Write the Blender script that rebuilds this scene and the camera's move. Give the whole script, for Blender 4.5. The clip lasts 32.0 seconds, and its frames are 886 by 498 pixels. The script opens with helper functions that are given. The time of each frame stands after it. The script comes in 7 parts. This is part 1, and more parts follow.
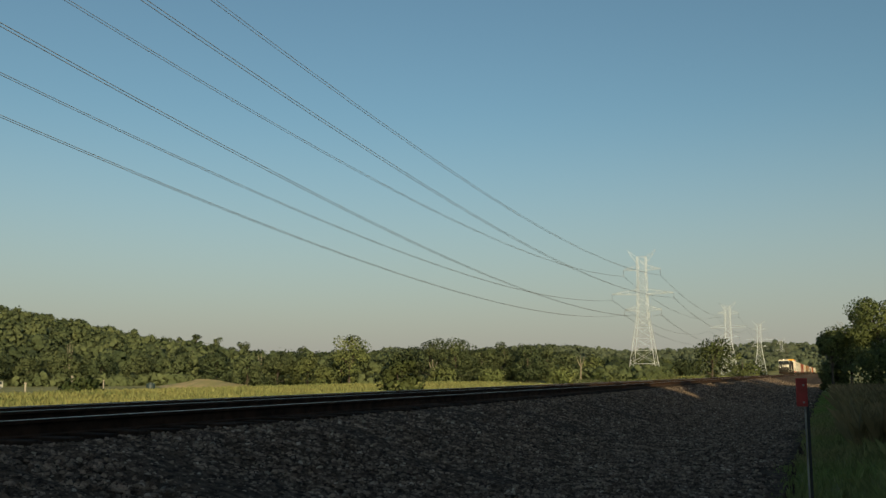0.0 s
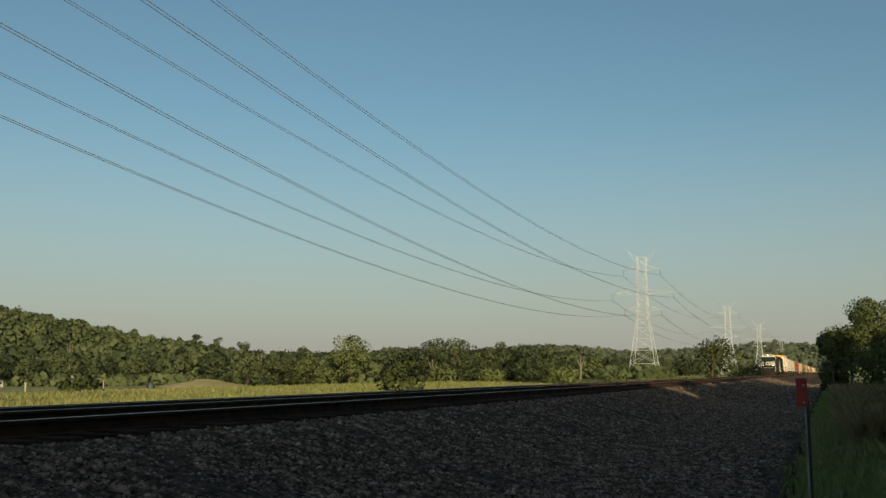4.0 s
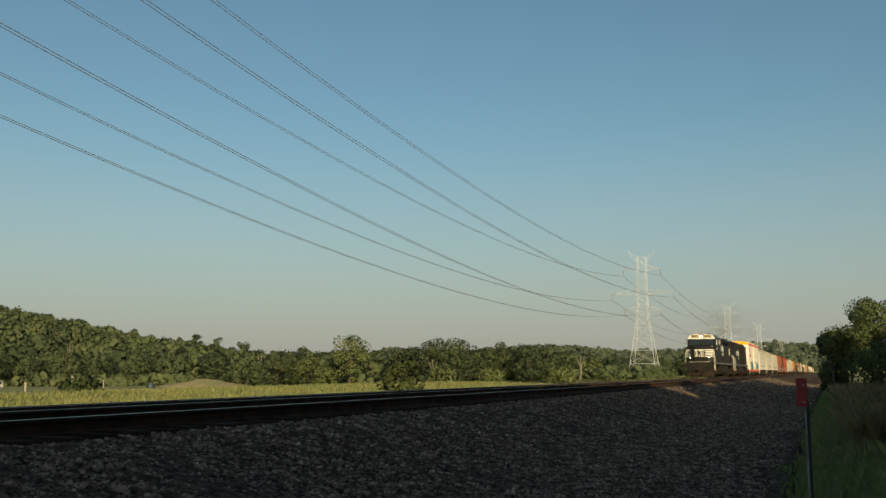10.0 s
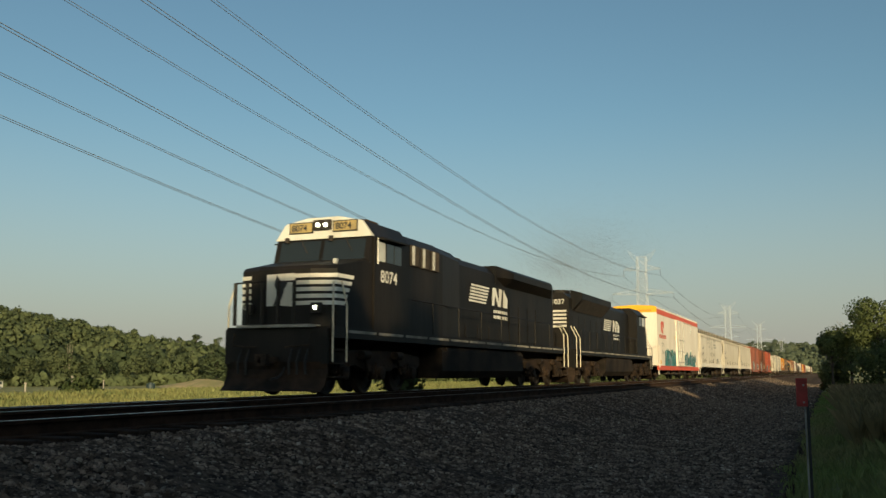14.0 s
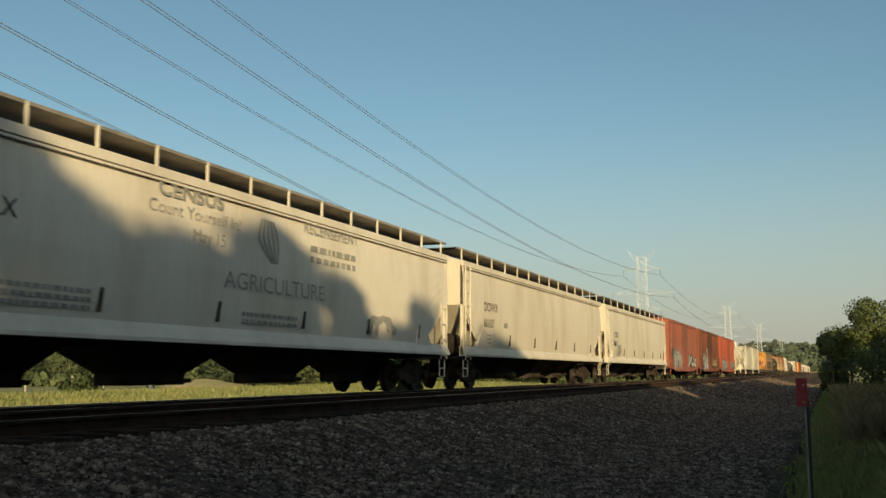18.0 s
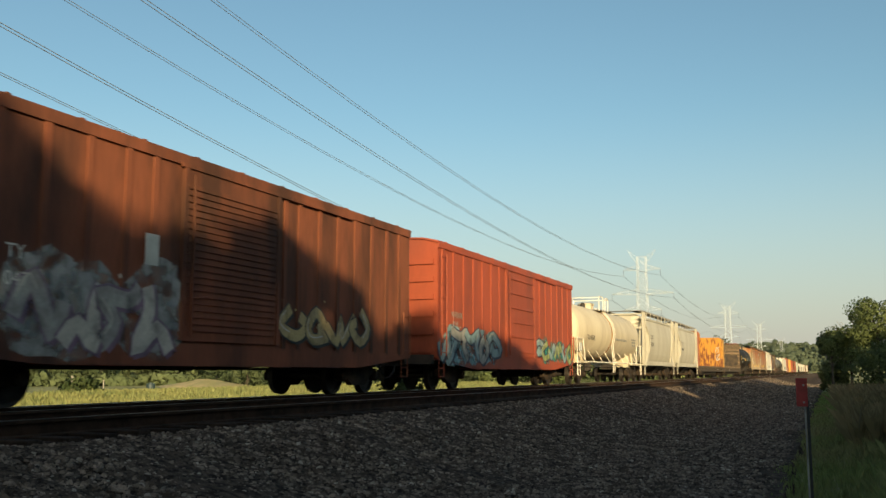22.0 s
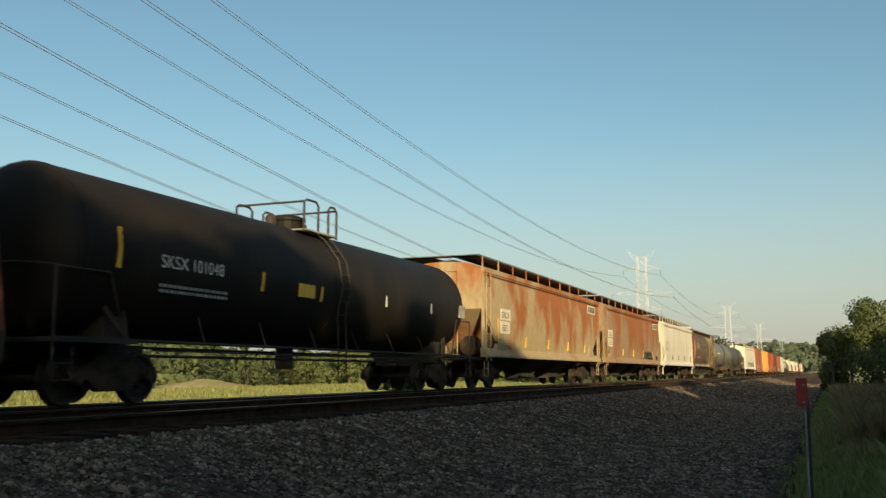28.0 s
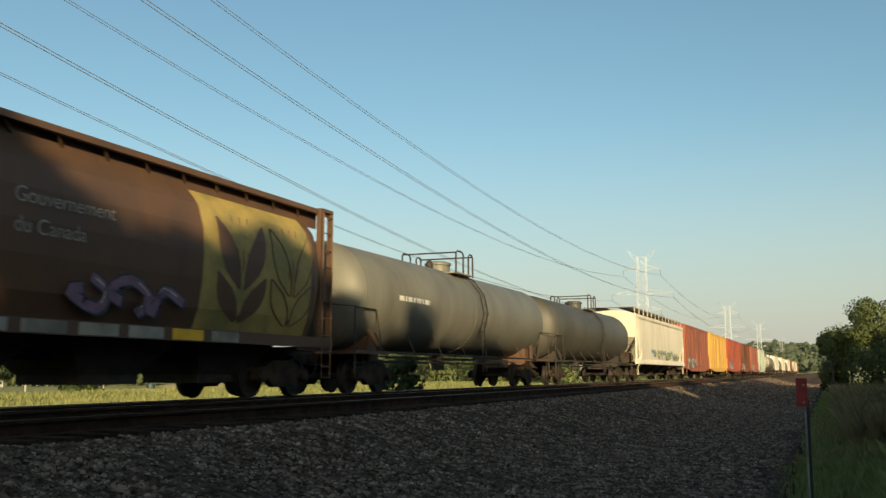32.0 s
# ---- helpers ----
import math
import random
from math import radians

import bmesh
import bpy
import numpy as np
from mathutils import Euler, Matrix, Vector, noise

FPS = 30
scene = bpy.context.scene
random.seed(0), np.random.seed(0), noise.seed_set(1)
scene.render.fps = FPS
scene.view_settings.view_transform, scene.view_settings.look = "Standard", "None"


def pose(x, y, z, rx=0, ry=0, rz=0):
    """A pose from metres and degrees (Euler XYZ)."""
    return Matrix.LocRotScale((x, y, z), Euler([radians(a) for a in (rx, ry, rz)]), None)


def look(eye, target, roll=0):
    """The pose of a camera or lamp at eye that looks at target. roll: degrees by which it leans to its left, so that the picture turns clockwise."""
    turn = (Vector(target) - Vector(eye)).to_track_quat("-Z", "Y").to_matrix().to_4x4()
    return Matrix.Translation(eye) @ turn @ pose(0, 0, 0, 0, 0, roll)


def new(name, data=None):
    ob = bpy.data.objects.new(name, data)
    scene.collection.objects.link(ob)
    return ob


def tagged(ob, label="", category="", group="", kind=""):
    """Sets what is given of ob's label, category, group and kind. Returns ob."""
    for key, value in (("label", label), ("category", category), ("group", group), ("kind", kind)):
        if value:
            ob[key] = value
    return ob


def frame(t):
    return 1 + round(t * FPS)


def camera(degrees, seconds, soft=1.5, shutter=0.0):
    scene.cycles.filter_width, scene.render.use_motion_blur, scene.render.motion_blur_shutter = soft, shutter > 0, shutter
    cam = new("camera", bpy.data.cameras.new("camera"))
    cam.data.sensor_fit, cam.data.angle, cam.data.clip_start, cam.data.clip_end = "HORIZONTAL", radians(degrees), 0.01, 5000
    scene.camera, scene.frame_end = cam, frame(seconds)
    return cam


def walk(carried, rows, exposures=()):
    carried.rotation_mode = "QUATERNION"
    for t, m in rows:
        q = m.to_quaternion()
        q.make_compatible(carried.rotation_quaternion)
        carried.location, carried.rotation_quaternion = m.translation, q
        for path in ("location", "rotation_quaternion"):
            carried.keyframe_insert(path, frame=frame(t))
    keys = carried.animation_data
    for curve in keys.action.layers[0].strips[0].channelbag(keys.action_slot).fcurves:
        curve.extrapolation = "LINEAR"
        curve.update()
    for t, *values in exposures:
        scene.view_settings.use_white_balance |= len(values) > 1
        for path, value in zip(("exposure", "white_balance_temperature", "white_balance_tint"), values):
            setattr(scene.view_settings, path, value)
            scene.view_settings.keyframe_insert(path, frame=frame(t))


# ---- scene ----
# camera: hand-held height beside a double-track main line, standing still
EYE = (12.45, 0.0, 0.54)
cam = camera(51.1, 32.0, soft=1.42, shutter=0.12)
HOLD = pose(*EYE, 90 + 7.6, 0, 22.37)
walk(cam, [(0.0, HOLD), (32.0, HOLD)],
     exposures=[(t, e, 6500 if t < 15 else 6700, -8) for t, e in ((0, .13), (13, .13), (14, .18), (17, .26), (18, .36), (19, .40), (20, .45), (21, .6), (22, .7), (23, .55), (24, .42), (27, .33), (28, .62), (29, .66), (31, .65), (32, .7))])

# low sun behind the camera, clear sky
SUN_AZ, SUN_EL = 146.0, 13.0
world = bpy.data.worlds.new("evening_sky")
scene.world = world
world.use_nodes = True
_n = world.node_tree.nodes
_sky = _n.new("ShaderNodeTexSky")
_sky.sky_type = "NISHITA"
_sky.sun_disc = False
_sky.sun_elevation, _sky.sun_rotation = radians(SUN_EL), radians(SUN_AZ)
_sky.air_density, _sky.dust_density, _sky.ozone_density = 1.0, 1.8, 1.9
# pale haze low over the horizon, all the way round
_co, _sep, _up, _mix = (_n.new("ShaderNode" + k) for k in ("TexCoord", "SeparateXYZ", "MapRange", "MixRGB"))
_up.interpolation_type = "SMOOTHSTEP"
for _k, _v in (("From Min", -0.05), ("From Max", 0.29), ("To Min", 0.82), ("To Max", 0.0)):
    _up.inputs[_k].default_value = _v
_mix.inputs[2].default_value = (3.95, 3.42, 3.45, 1)
_link = world.node_tree.links.new
_link(_co.outputs["Generated"], _sep.inputs[0])
_link(_sep.outputs["Z"], _up.inputs["Value"])
_link(_up.outputs[0], _mix.inputs[0])
_link(_sky.outputs[0], _mix.inputs[1])
_link(_mix.outputs[0], _n["Background"].inputs[0])
_n["Background"].inputs[1].default_value = 0.10
sun_data = bpy.data.lights.new("sun", "SUN")
sun_data.energy, sun_data.angle, sun_data.color = 4.7, radians(0.53), (1.0, 0.72, 0.43)
sun = new("sun", sun_data)
SUN_DIR = Vector((math.sin(radians(SUN_AZ)) * math.cos(radians(SUN_EL)),
                  math.cos(radians(SUN_AZ)) * math.cos(radians(SUN_EL)), math.sin(radians(SUN_EL))))
sun.matrix_world = look(SUN_DIR * 100, (0, 0, 0))


# ---- materials ----
def mat(name, col, col2=None, scale=3.0, rough=0.7, metal=0.0, bump=0.0, bump_scale=None, mix=(0.4, 0.62),
        stretch=(1, 1, 1), detail=6.0, island=0.0, objvar=0.0, fine=0.12, emit=0.0, spec=0.5):
    """Base colour varied by a broad and a fine noise, with relief."""
    m = bpy.data.materials.new(name)
    m.use_nodes = True
    nt, N = m.node_tree, m.node_tree.nodes
    b = N["Principled BSDF"]
    b.inputs["Roughness"].default_value, b.inputs["Metallic"].default_value = rough, metal
    b.inputs["Specular IOR Level"].default_value = spec
    L = nt.links.new
    tc, mp = N.new("ShaderNodeTexCoord"), N.new("ShaderNodeMapping")
    mp.inputs["Scale"].default_value = stretch
    L(tc.outputs["Object"], mp.inputs["Vector"])
    big = N.new("ShaderNodeTexNoise")
    big.inputs["Scale"].default_value, big.inputs["Detail"].default_value = scale, detail
    L(mp.outputs[0], big.inputs["Vector"])
    ramp = N.new("ShaderNodeValToRGB")
    ramp.color_ramp.elements[0].position, ramp.color_ramp.elements[1].position = mix
    ramp.color_ramp.elements[0].color = (*col, 1)
    ramp.color_ramp.elements[1].color = (*(col2 or [c * 0.8 for c in col]), 1)
    L(big.outputs["Fac"], ramp.inputs[0])
    small = N.new("ShaderNodeTexNoise")
    small.inputs["Scale"].default_value, small.inputs["Detail"].default_value = scale * 9, 4
    L(mp.outputs[0], small.inputs["Vector"])
    val = N.new("ShaderNodeMath")
    val.operation = "MULTIPLY_ADD"
    L(small.outputs["Fac"], val.inputs[0])
    val.inputs[1].default_value, val.inputs[2].default_value = fine * 2, 1 - fine
    out = val.outputs[0]
    for amount, node, sock in ((island, "ShaderNodeNewGeometry", "Random Per Island"), (objvar, "ShaderNodeObjectInfo", "Random")):
        if amount:
            g, v = N.new(node), N.new("ShaderNodeMath")
            v.operation = "MULTIPLY_ADD"
            L(g.outputs[sock], v.inputs[0])
            v.inputs[1].default_value, v.inputs[2].default_value = amount * 2, 1 - amount
            w = N.new("ShaderNodeMath")
            w.operation = "MULTIPLY"
            L(v.outputs[0], w.inputs[0]), L(out, w.inputs[1])
            out = w.outputs[0]
    hsv = N.new("ShaderNodeHueSaturation")
    L(ramp.outputs[0], hsv.inputs["Color"]), L(out, hsv.inputs["Value"])
    L(hsv.outputs[0], b.inputs["Base Color"])
    if bump:
        bn, bt = N.new("ShaderNodeBump"), N.new("ShaderNodeTexNoise")
        bt.inputs["Scale"].default_value, bt.inputs["Detail"].default_value = bump_scale or scale * 6, 5
        L(mp.outputs[0], bt.inputs["Vector"]), L(bt.outputs["Fac"], bn.inputs["Height"])
        bn.inputs["Strength"].default_value, bn.inputs["Distance"].default_value = bump, 0.05
        L(bn.outputs[0], b.inputs["Normal"])
    if emit:
        b.inputs["Emission Color"].default_value, b.inputs["Emission Strength"].default_value = (1, 0.93, 0.75, 1), emit
    return m


def leafy(name, col, col2, rough=0.75, trans=0.25, island=0.3, fine=0.2, relief=0.0):
    m = mat(name, col, col2, scale=0.12, rough=rough, island=island, objvar=0.18, fine=fine, bump=relief, bump_scale=1.3)
    nt, N = m.node_tree, m.node_tree.nodes
    b = N["Principled BSDF"]
    b.inputs["Specular IOR Level"].default_value = 0.25
    if relief:
        next(n for n in N if n.bl_idname == "ShaderNodeBump").inputs["Distance"].default_value = 0.7
    t, mx = N.new("ShaderNodeBsdfTranslucent"), N.new("ShaderNodeMixShader")
    src = b.inputs["Base Color"].links[0].from_socket
    nt.links.new(src, t.inputs[0])
    mx.inputs[0].default_value = trans
    nt.links.new(b.outputs[0], mx.inputs[1]), nt.links.new(t.outputs[0], mx.inputs[2])
    nt.links.new(mx.outputs[0], N["Material Output"].inputs[0])
    return m


M_BALLAST = mat("ballast_stone", (0.230, 0.172, 0.132), (0.070, 0.051, 0.038), spec=0.1, scale=5, rough=0.9, bump=1.0, bump_scale=22, island=0.6, fine=0.4)
M_PALESTONE = mat("pale_crushed_stone", (0.36, 0.30, 0.24), (0.19, 0.15, 0.12), spec=0.15, scale=5, rough=0.85, bump=1.0, bump_scale=22, island=0.5, fine=0.3)
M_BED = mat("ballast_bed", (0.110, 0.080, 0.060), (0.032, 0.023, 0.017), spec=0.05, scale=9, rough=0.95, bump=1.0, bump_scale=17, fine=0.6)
M_TIE = mat("creosoted_timber", (0.040, 0.027, 0.020), (0.018, 0.013, 0.010), spec=0.1, scale=3, rough=0.9, stretch=(1, 6, 6), bump=0.4, objvar=0.3)
M_RAILSIDE = mat("rusty_rail", (0.055, 0.032, 0.022), (0.028, 0.018, 0.013), spec=0.1, scale=4, rough=0.85, bump=0.2)
M_RAILTOP = mat("polished_railhead", (0.55, 0.55, 0.56), (0.42, 0.41, 0.41), scale=2, rough=0.28, metal=1.0)
M_SOIL = mat("dry_grass_ground", (0.22, 0.21, 0.07), (0.17, 0.175, 0.055), scale=0.08, rough=0.95, bump=0.6, bump_scale=3, fine=0.3)
M_CORN = leafy("ripe_crop_leaf", (0.262, 0.258, 0.100), (0.172, 0.200, 0.076), trans=0.2)
M_GRASS = leafy("verge_grass_leaf", (0.150, 0.200, 0.060), (0.215, 0.195, 0.09), trans=0.3)
M_DRY = leafy("dry_grass_leaf", (0.29, 0.225, 0.12), (0.19, 0.16, 0.08), trans=0.3)
M_WOODS = leafy("woodland_leaf", (0.118, 0.142, 0.068), (0.078, 0.100, 0.047), trans=0.3, island=0.0, fine=.45, relief=.6)
M_WOODS_DARK = leafy("dark_woodland_leaf", (0.076, 0.098, 0.048), (0.054, 0.074, 0.036), trans=0.3, island=0.0, fine=.45, relief=.6)
# haze of distance mixed into the ridge's leaf colour, greyer and bluer
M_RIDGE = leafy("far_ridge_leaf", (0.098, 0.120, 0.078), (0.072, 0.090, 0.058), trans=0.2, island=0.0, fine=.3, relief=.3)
M_LEAF = leafy("broad_leaf", (0.082, 0.102, 0.034), (0.050, 0.070, 0.024), trans=0.3)
M_LEAF_PALE = leafy("pale_leaf", (0.150, 0.172, 0.068), (0.100, 0.125, 0.046), trans=0.2)
M_VERGE_LEAF = leafy("shady_broad_leaf", (0.155, 0.185, 0.070), (0.100, 0.130, 0.050), trans=0.4)
M_BUSH = leafy("dark_bush_leaf", (0.078, 0.096, 0.034), (0.042, 0.056, 0.020), trans=0.25, island=.5)
M_BARK = mat("bark", (0.085, 0.068, 0.052), (0.045, 0.037, 0.03), scale=2, rough=0.95, stretch=(3, 3, 0.6), bump=0.6)
M_GALV = mat("galvanised_steel", (0.60, 0.64, 0.70), (0.50, 0.53, 0.58), scale=0.4, rough=0.6, metal=0.0)
M_CABLE = mat("aluminium_cable", (0.19, 0.19, 0.195), (0.15, 0.15, 0.155), scale=0.5, rough=0.6, metal=0.3)
M_INSUL = mat("glazed_insulator", (0.20, 0.20, 0.21), (0.14, 0.14, 0.15), rough=0.3)
M_REDSIGN = mat("red_marker_plate", (0.33, 0.03, 0.028), (0.25, 0.025, 0.022), scale=8, rough=0.6)
M_POSTSTEEL = mat("post_steel", (0.35, 0.35, 0.33), (0.22, 0.21, 0.2), scale=9, rough=0.6, metal=0.5)
M_DARKPOST = mat("dark_post_steel", (0.03, 0.03, 0.03), rough=0.7)
M_BLUETANK = mat("blue_plastic", (0.030, 0.050, 0.055), (0.022, 0.038, 0.044), rough=0.5)
M_MOUND = mat("grass_and_sand", (0.33, 0.265, 0.145), (0.24, 0.22, 0.095), scale=.25, rough=0.95, bump=.5, bump_scale=3, fine=.3)
M_PALEBARK = mat("pale_dead_bark", (0.24, 0.21, 0.165), (0.17, 0.15, 0.12), scale=2, rough=0.9)
M_GLASSY = mat("car_window", (0.05, 0.06, 0.07), rough=0.15)
M_PALE_GLOSS = mat("lamp_glass", (0.55, 0.55, 0.52), rough=0.15)
M_WEATHERED = mat("weathered_post", (0.42, 0.38, 0.32), (0.3, 0.27, 0.22), scale=5, rough=0.9)


# ---- mesh helpers ----
def finish(name, me, material, parent=None, label=""):
    if material is not None and not me.materials:
        me.materials.append(material)
    ob = new(name, me)
    if parent is not None:
        ob.parent = parent
    if label:
        tagged(ob, label)
    return ob


def part(name, bm, material, parent, label="", smooth=False):
    me = bpy.data.meshes.new(name)
    bmesh.ops.recalc_face_normals(bm, faces=bm.faces[:])
    bm.to_mesh(me)
    bm.free()
    if smooth:
        me.polygons.foreach_set("use_smooth", [True] * len(me.polygons))
    return finish(name, me, material, parent, label)


def again(ob, parent, m=None, name=None):
    """Another object on the same mesh."""
    o = new(name or ob.name.split(".")[0], ob.data)
    o.parent = parent
    if m is not None:
        o.matrix_basis = m
    if "label" in ob:
        o["label"] = ob["label"]
    return o


def box(bm, x0, x1, y0, y1, z0, z1):
    v = [bm.verts.new((x, y, z)) for x in (x0, x1) for y in (y0, y1) for z in (z0, z1)]
    for q in ((0, 1, 3, 2), (4, 6, 7, 5), (0, 4, 5, 1), (2, 3, 7, 6), (0, 2, 6, 4), (1, 5, 7, 3)):
        bm.faces.new([v[i] for i in q])
    return bm


def B(*boxes):
    bm = bmesh.new()
    for b in boxes:
        box(bm, *b)
    return bm


def loft(bm, rings, cap=True, closed=True):
    """Skin between rings of equal count."""
    vs = [[bm.verts.new(p) for p in r] for r in rings]
    n = len(rings[0])
    for a, b in zip(vs, vs[1:]):
        for i in range(n if closed else n - 1):
            j = (i + 1) % n
            bm.faces.new((a[i], a[j], b[j], b[i]))
    if cap:
        bm.faces.new(vs[0][::-1]), bm.faces.new(vs[-1])
    return bm


def prism(profile, y0, y1, bm=None):
    """A profile of (x, z) drawn out along y."""
    return loft(bm or bmesh.new(), [[(x, y, z) for x, z in profile] for y in (y0, y1)])


def side_prism(profile, x0, x1, bm=None):
    """A profile of (y, z) drawn out along x."""
    return loft(bm or bmesh.new(), [[(x, y, z) for y, z in profile] for x in (x0, x1)])


def tube(bm, pts, r, n=6):
    """A round bar along points."""
    pts = [Vector(p) for p in pts]
    rings = []
    for i, p in enumerate(pts):
        d = (pts[min(i + 1, len(pts) - 1)] - pts[max(i - 1, 0)]).normalized()
        u = d.cross((0, 0, 1) if abs(d.z) < 0.9 else (1, 0, 0)).normalized()
        w = d.cross(u)
        rr = r[i] if isinstance(r, (list, tuple)) else r
        rings.append([p + (u * math.cos(a) + w * math.sin(a)) * rr for a in (2 * math.pi * k / n for k in range(n))])
    return loft(bm, rings)


def lathe(bm, profile, c=(0, 0), n=32):
    """A profile of (y, radius) turned about a line along y through (x, z) = c."""
    return loft(bm, [[(c[0] + r * math.cos(a), y, c[1] + r * math.sin(a)) for a in (2 * math.pi * k / n for k in range(n))]
                     for y, r in profile])


def xdisc(bm, profile, y, z, n=20):
    """A profile of (x, radius) turned about a line along x."""
    return loft(bm, [[(x, y + r * math.cos(a), z + r * math.sin(a)) for a in (2 * math.pi * k / n for k in range(n))]
                     for x, r in profile])


def thing(name, at=(0, 0, 0), label="", category="", group="", kind=""):
    ob = new(name)
    ob.empty_display_size = 0.3
    ob.location = at
    return tagged(ob, label, category, group, kind)


def raw_mesh(name, verts, faces_per, count_per, material):
    """A mesh from arrays: vertices, and faces of count_per corners."""
    me = bpy.data.meshes.new(name)
    nf = len(faces_per)
    me.vertices.add(len(verts)), me.loops.add(nf * count_per), me.polygons.add(nf)
    me.vertices.foreach_set("co", np.asarray(verts, np.float32).ravel())
    me.loops.foreach_set("vertex_index", np.asarray(faces_per, np.int32).ravel())
    me.polygons.foreach_set("loop_start", np.arange(0, nf * count_per, count_per, dtype=np.int32))
    me.update(calc_edges=True)
    me.materials.append(material)
    return me


# ---- ground ----
NEAR = 3.95          # centre line of the near track; the train runs on the track at x = 0


def smooth(a, b, v):
    t = min(max((v - a) / (b - a), 0), 1)
    return t * t * (3 - 2 * t)


def hill_z(x, y):
    """Wooded hills beyond the crop field."""
    d = math.hypot(x - 12, y)
    az = math.degrees(math.atan2(12 - x, max(y, 1e-6))) if y > 0 else 90
    left = 29 * smooth(300, 560, d) * smooth(24, 51, az) ** 1.5
    back = 34 * smooth(900, 1500, d) * (0.9 + 0.1 * math.sin(az * 0.5))
    mid = 7 * smooth(330, 700, d) * smooth(8, 20, az)
    return max(left, back, mid) * (1 + 0.10 * noise.noise((x * 0.006, y * 0.006, 3)))


def ground_z(x, y):
    prof = ((-3000, -3.4), (-14, -3.4), (-9, -3.0), (-5.5, -1.2), (-3.2, -0.85), (-1.2, -0.9), (6.0, -0.9), (7.6, -1.15), (9.5, -1.3),
            (11, -1.3), (12.5, -1.05), (16, -0.95), (30, -0.7), (3000, -0.7))
    z = np.interp(x, *zip(*prof))
    if x < -20 or abs(y) > 250:
        z += hill_z(x, y)
    # level ground round the tower line
    if x < -14 and x > -90 and y > 230:
        z += 2.2 * smooth(230, 300, y)
    return float(z)


def grid_axis():
    a = [-3600, -2800, -2200, -1700, -1300, -1000, -800] + list(range(-680, -90, 40)) + list(range(-90, -20, 8))
    a += [-17, -14, -11.5, -9, -7, -5.5, -4.3, -3.2, -1.2, 1, 3, 5, 6, 6.8, 7.6, 8.5, 9.5, 11, 12.5, 14, 16, 20, 25, 30, 45, 70, 120, 220, 400, 700, 1100, 1700, 2600, 3600]
    return a


def build_ground():
    xs = grid_axis()
    ys = [-3600, -2400, -1500, -900, -500, -300, -180, -100, -60, -30] + list(range(-20, 130, 10)) + list(range(130, 400, 20)) \
        + list(range(400, 1000, 50)) + list(range(1000, 1700, 100)) + [1700, 2000, 2500, 3000, 3600]
    verts = [(x, y, ground_z(x, y)) for y in ys for x in xs]
    n = len(xs)
    faces = [(j * n + i, j * n + i + 1, (j + 1) * n + i + 1, (j + 1) * n + i) for j in range(len(ys) - 1) for i in range(n - 1)]
    me = raw_mesh("ground", verts, faces, 4, M_SOIL)
    me.polygons.foreach_set("use_smooth", [True] * len(me.polygons))
    tagged(new("ground", me), "grassy railway land and fields reaching wooded hills", "ground", kind="structure")


build_ground()


# ---- track bed, ties and rails ----
def build_bed():
    prof = [(-3.4, -0.9), (-3.0, -0.36), (-2.2, -0.28), (-1.5, -0.235), (1.5, -0.235), (2.0, -0.26), (NEAR - 1.9, -0.22), (NEAR - 1.5, -0.175),
            (NEAR + 1.35, -0.18), (NEAR + 1.95, -0.28), (7.4, -0.70), (8.6, -0.93), (10.6, -1.0), (11.8, -1.02), (12.0, -1.25), (5, -1.4)]
    rnd = random.Random(4)
    ys = [-80, -40, -20, -5] + [i * 0.5 for i in range(4, 130)] + [70, 80, 100, 150, 250, 500, 1300]
    rings = []
    for y in ys:
        rings.append([(x + rnd.uniform(-.06, .06), y, z + (rnd.uniform(-.025, .025) if 1 <= i <= 13 and y > 0 else 0)) for i, (x, z) in enumerate(prof)])
    bm = loft(bmesh.new(), rings)
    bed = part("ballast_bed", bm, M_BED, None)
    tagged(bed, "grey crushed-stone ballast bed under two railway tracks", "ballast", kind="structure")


build_bed()


def build_track(name, cx, label, drop=(0, 0), lift=0.0):
    tr = thing(name, (cx, 0, lift), label, "railway track", "double-track main line", "structure")
    head = [(-.037, 0), (-.030, .0), (.030, .0), (.037, -.006), (.036, -.036), (.009, -.046), (.009, -.15), (.07, -.165), (.07, -.178),
            (-.07, -.178), (-.07, -.165), (-.009, -.15), (-.009, -.046), (-.036, -.036), (-.037, -.006)][1:]
    for s, dz in ((-0.7535, drop[0]), (0.7535, drop[1])):
        rail = part("rail", prism([(x + s, z + dz) for x, z in head], -80, 1300), M_RAILSIDE, tr)
        part("running_surface", B((s - .022, s + .022, -80, 1300, dz - .002, dz + .003)), M_RAILTOP, rail, "shiny worn railhead")
    rnd = random.Random(len(name))
    first = None
    for i in range(240):
        m = pose(rnd.uniform(-.05, .05), 1 + i * 0.545 + rnd.uniform(-.02, .02), rnd.uniform(-.012, .008), 0, 0, rnd.uniform(-.8, .8))
        if first is None:
            first = part("tie", B((-1.3, 1.3, -.115, .115, -.36, -.178)), M_TIE, tr)
            bev = bmesh.new()
            bev.from_mesh(first.data)
            bmesh.ops.bevel(bev, geom=bev.edges[:], offset=.012, segments=1, affect="EDGES")
            bev.to_mesh(first.data), bev.free()
            first.matrix_basis = m
        else:
            again(first, tr, m)
    far = bmesh.new()
    for i in range(240, 700):
        box(far, -1.3, 1.3, 1 + i * .545 - .115, 1 + i * .545 + .115, -.3, -.17)
    tagged(part("far_ties", far, M_TIE, tr), kind="stuff")


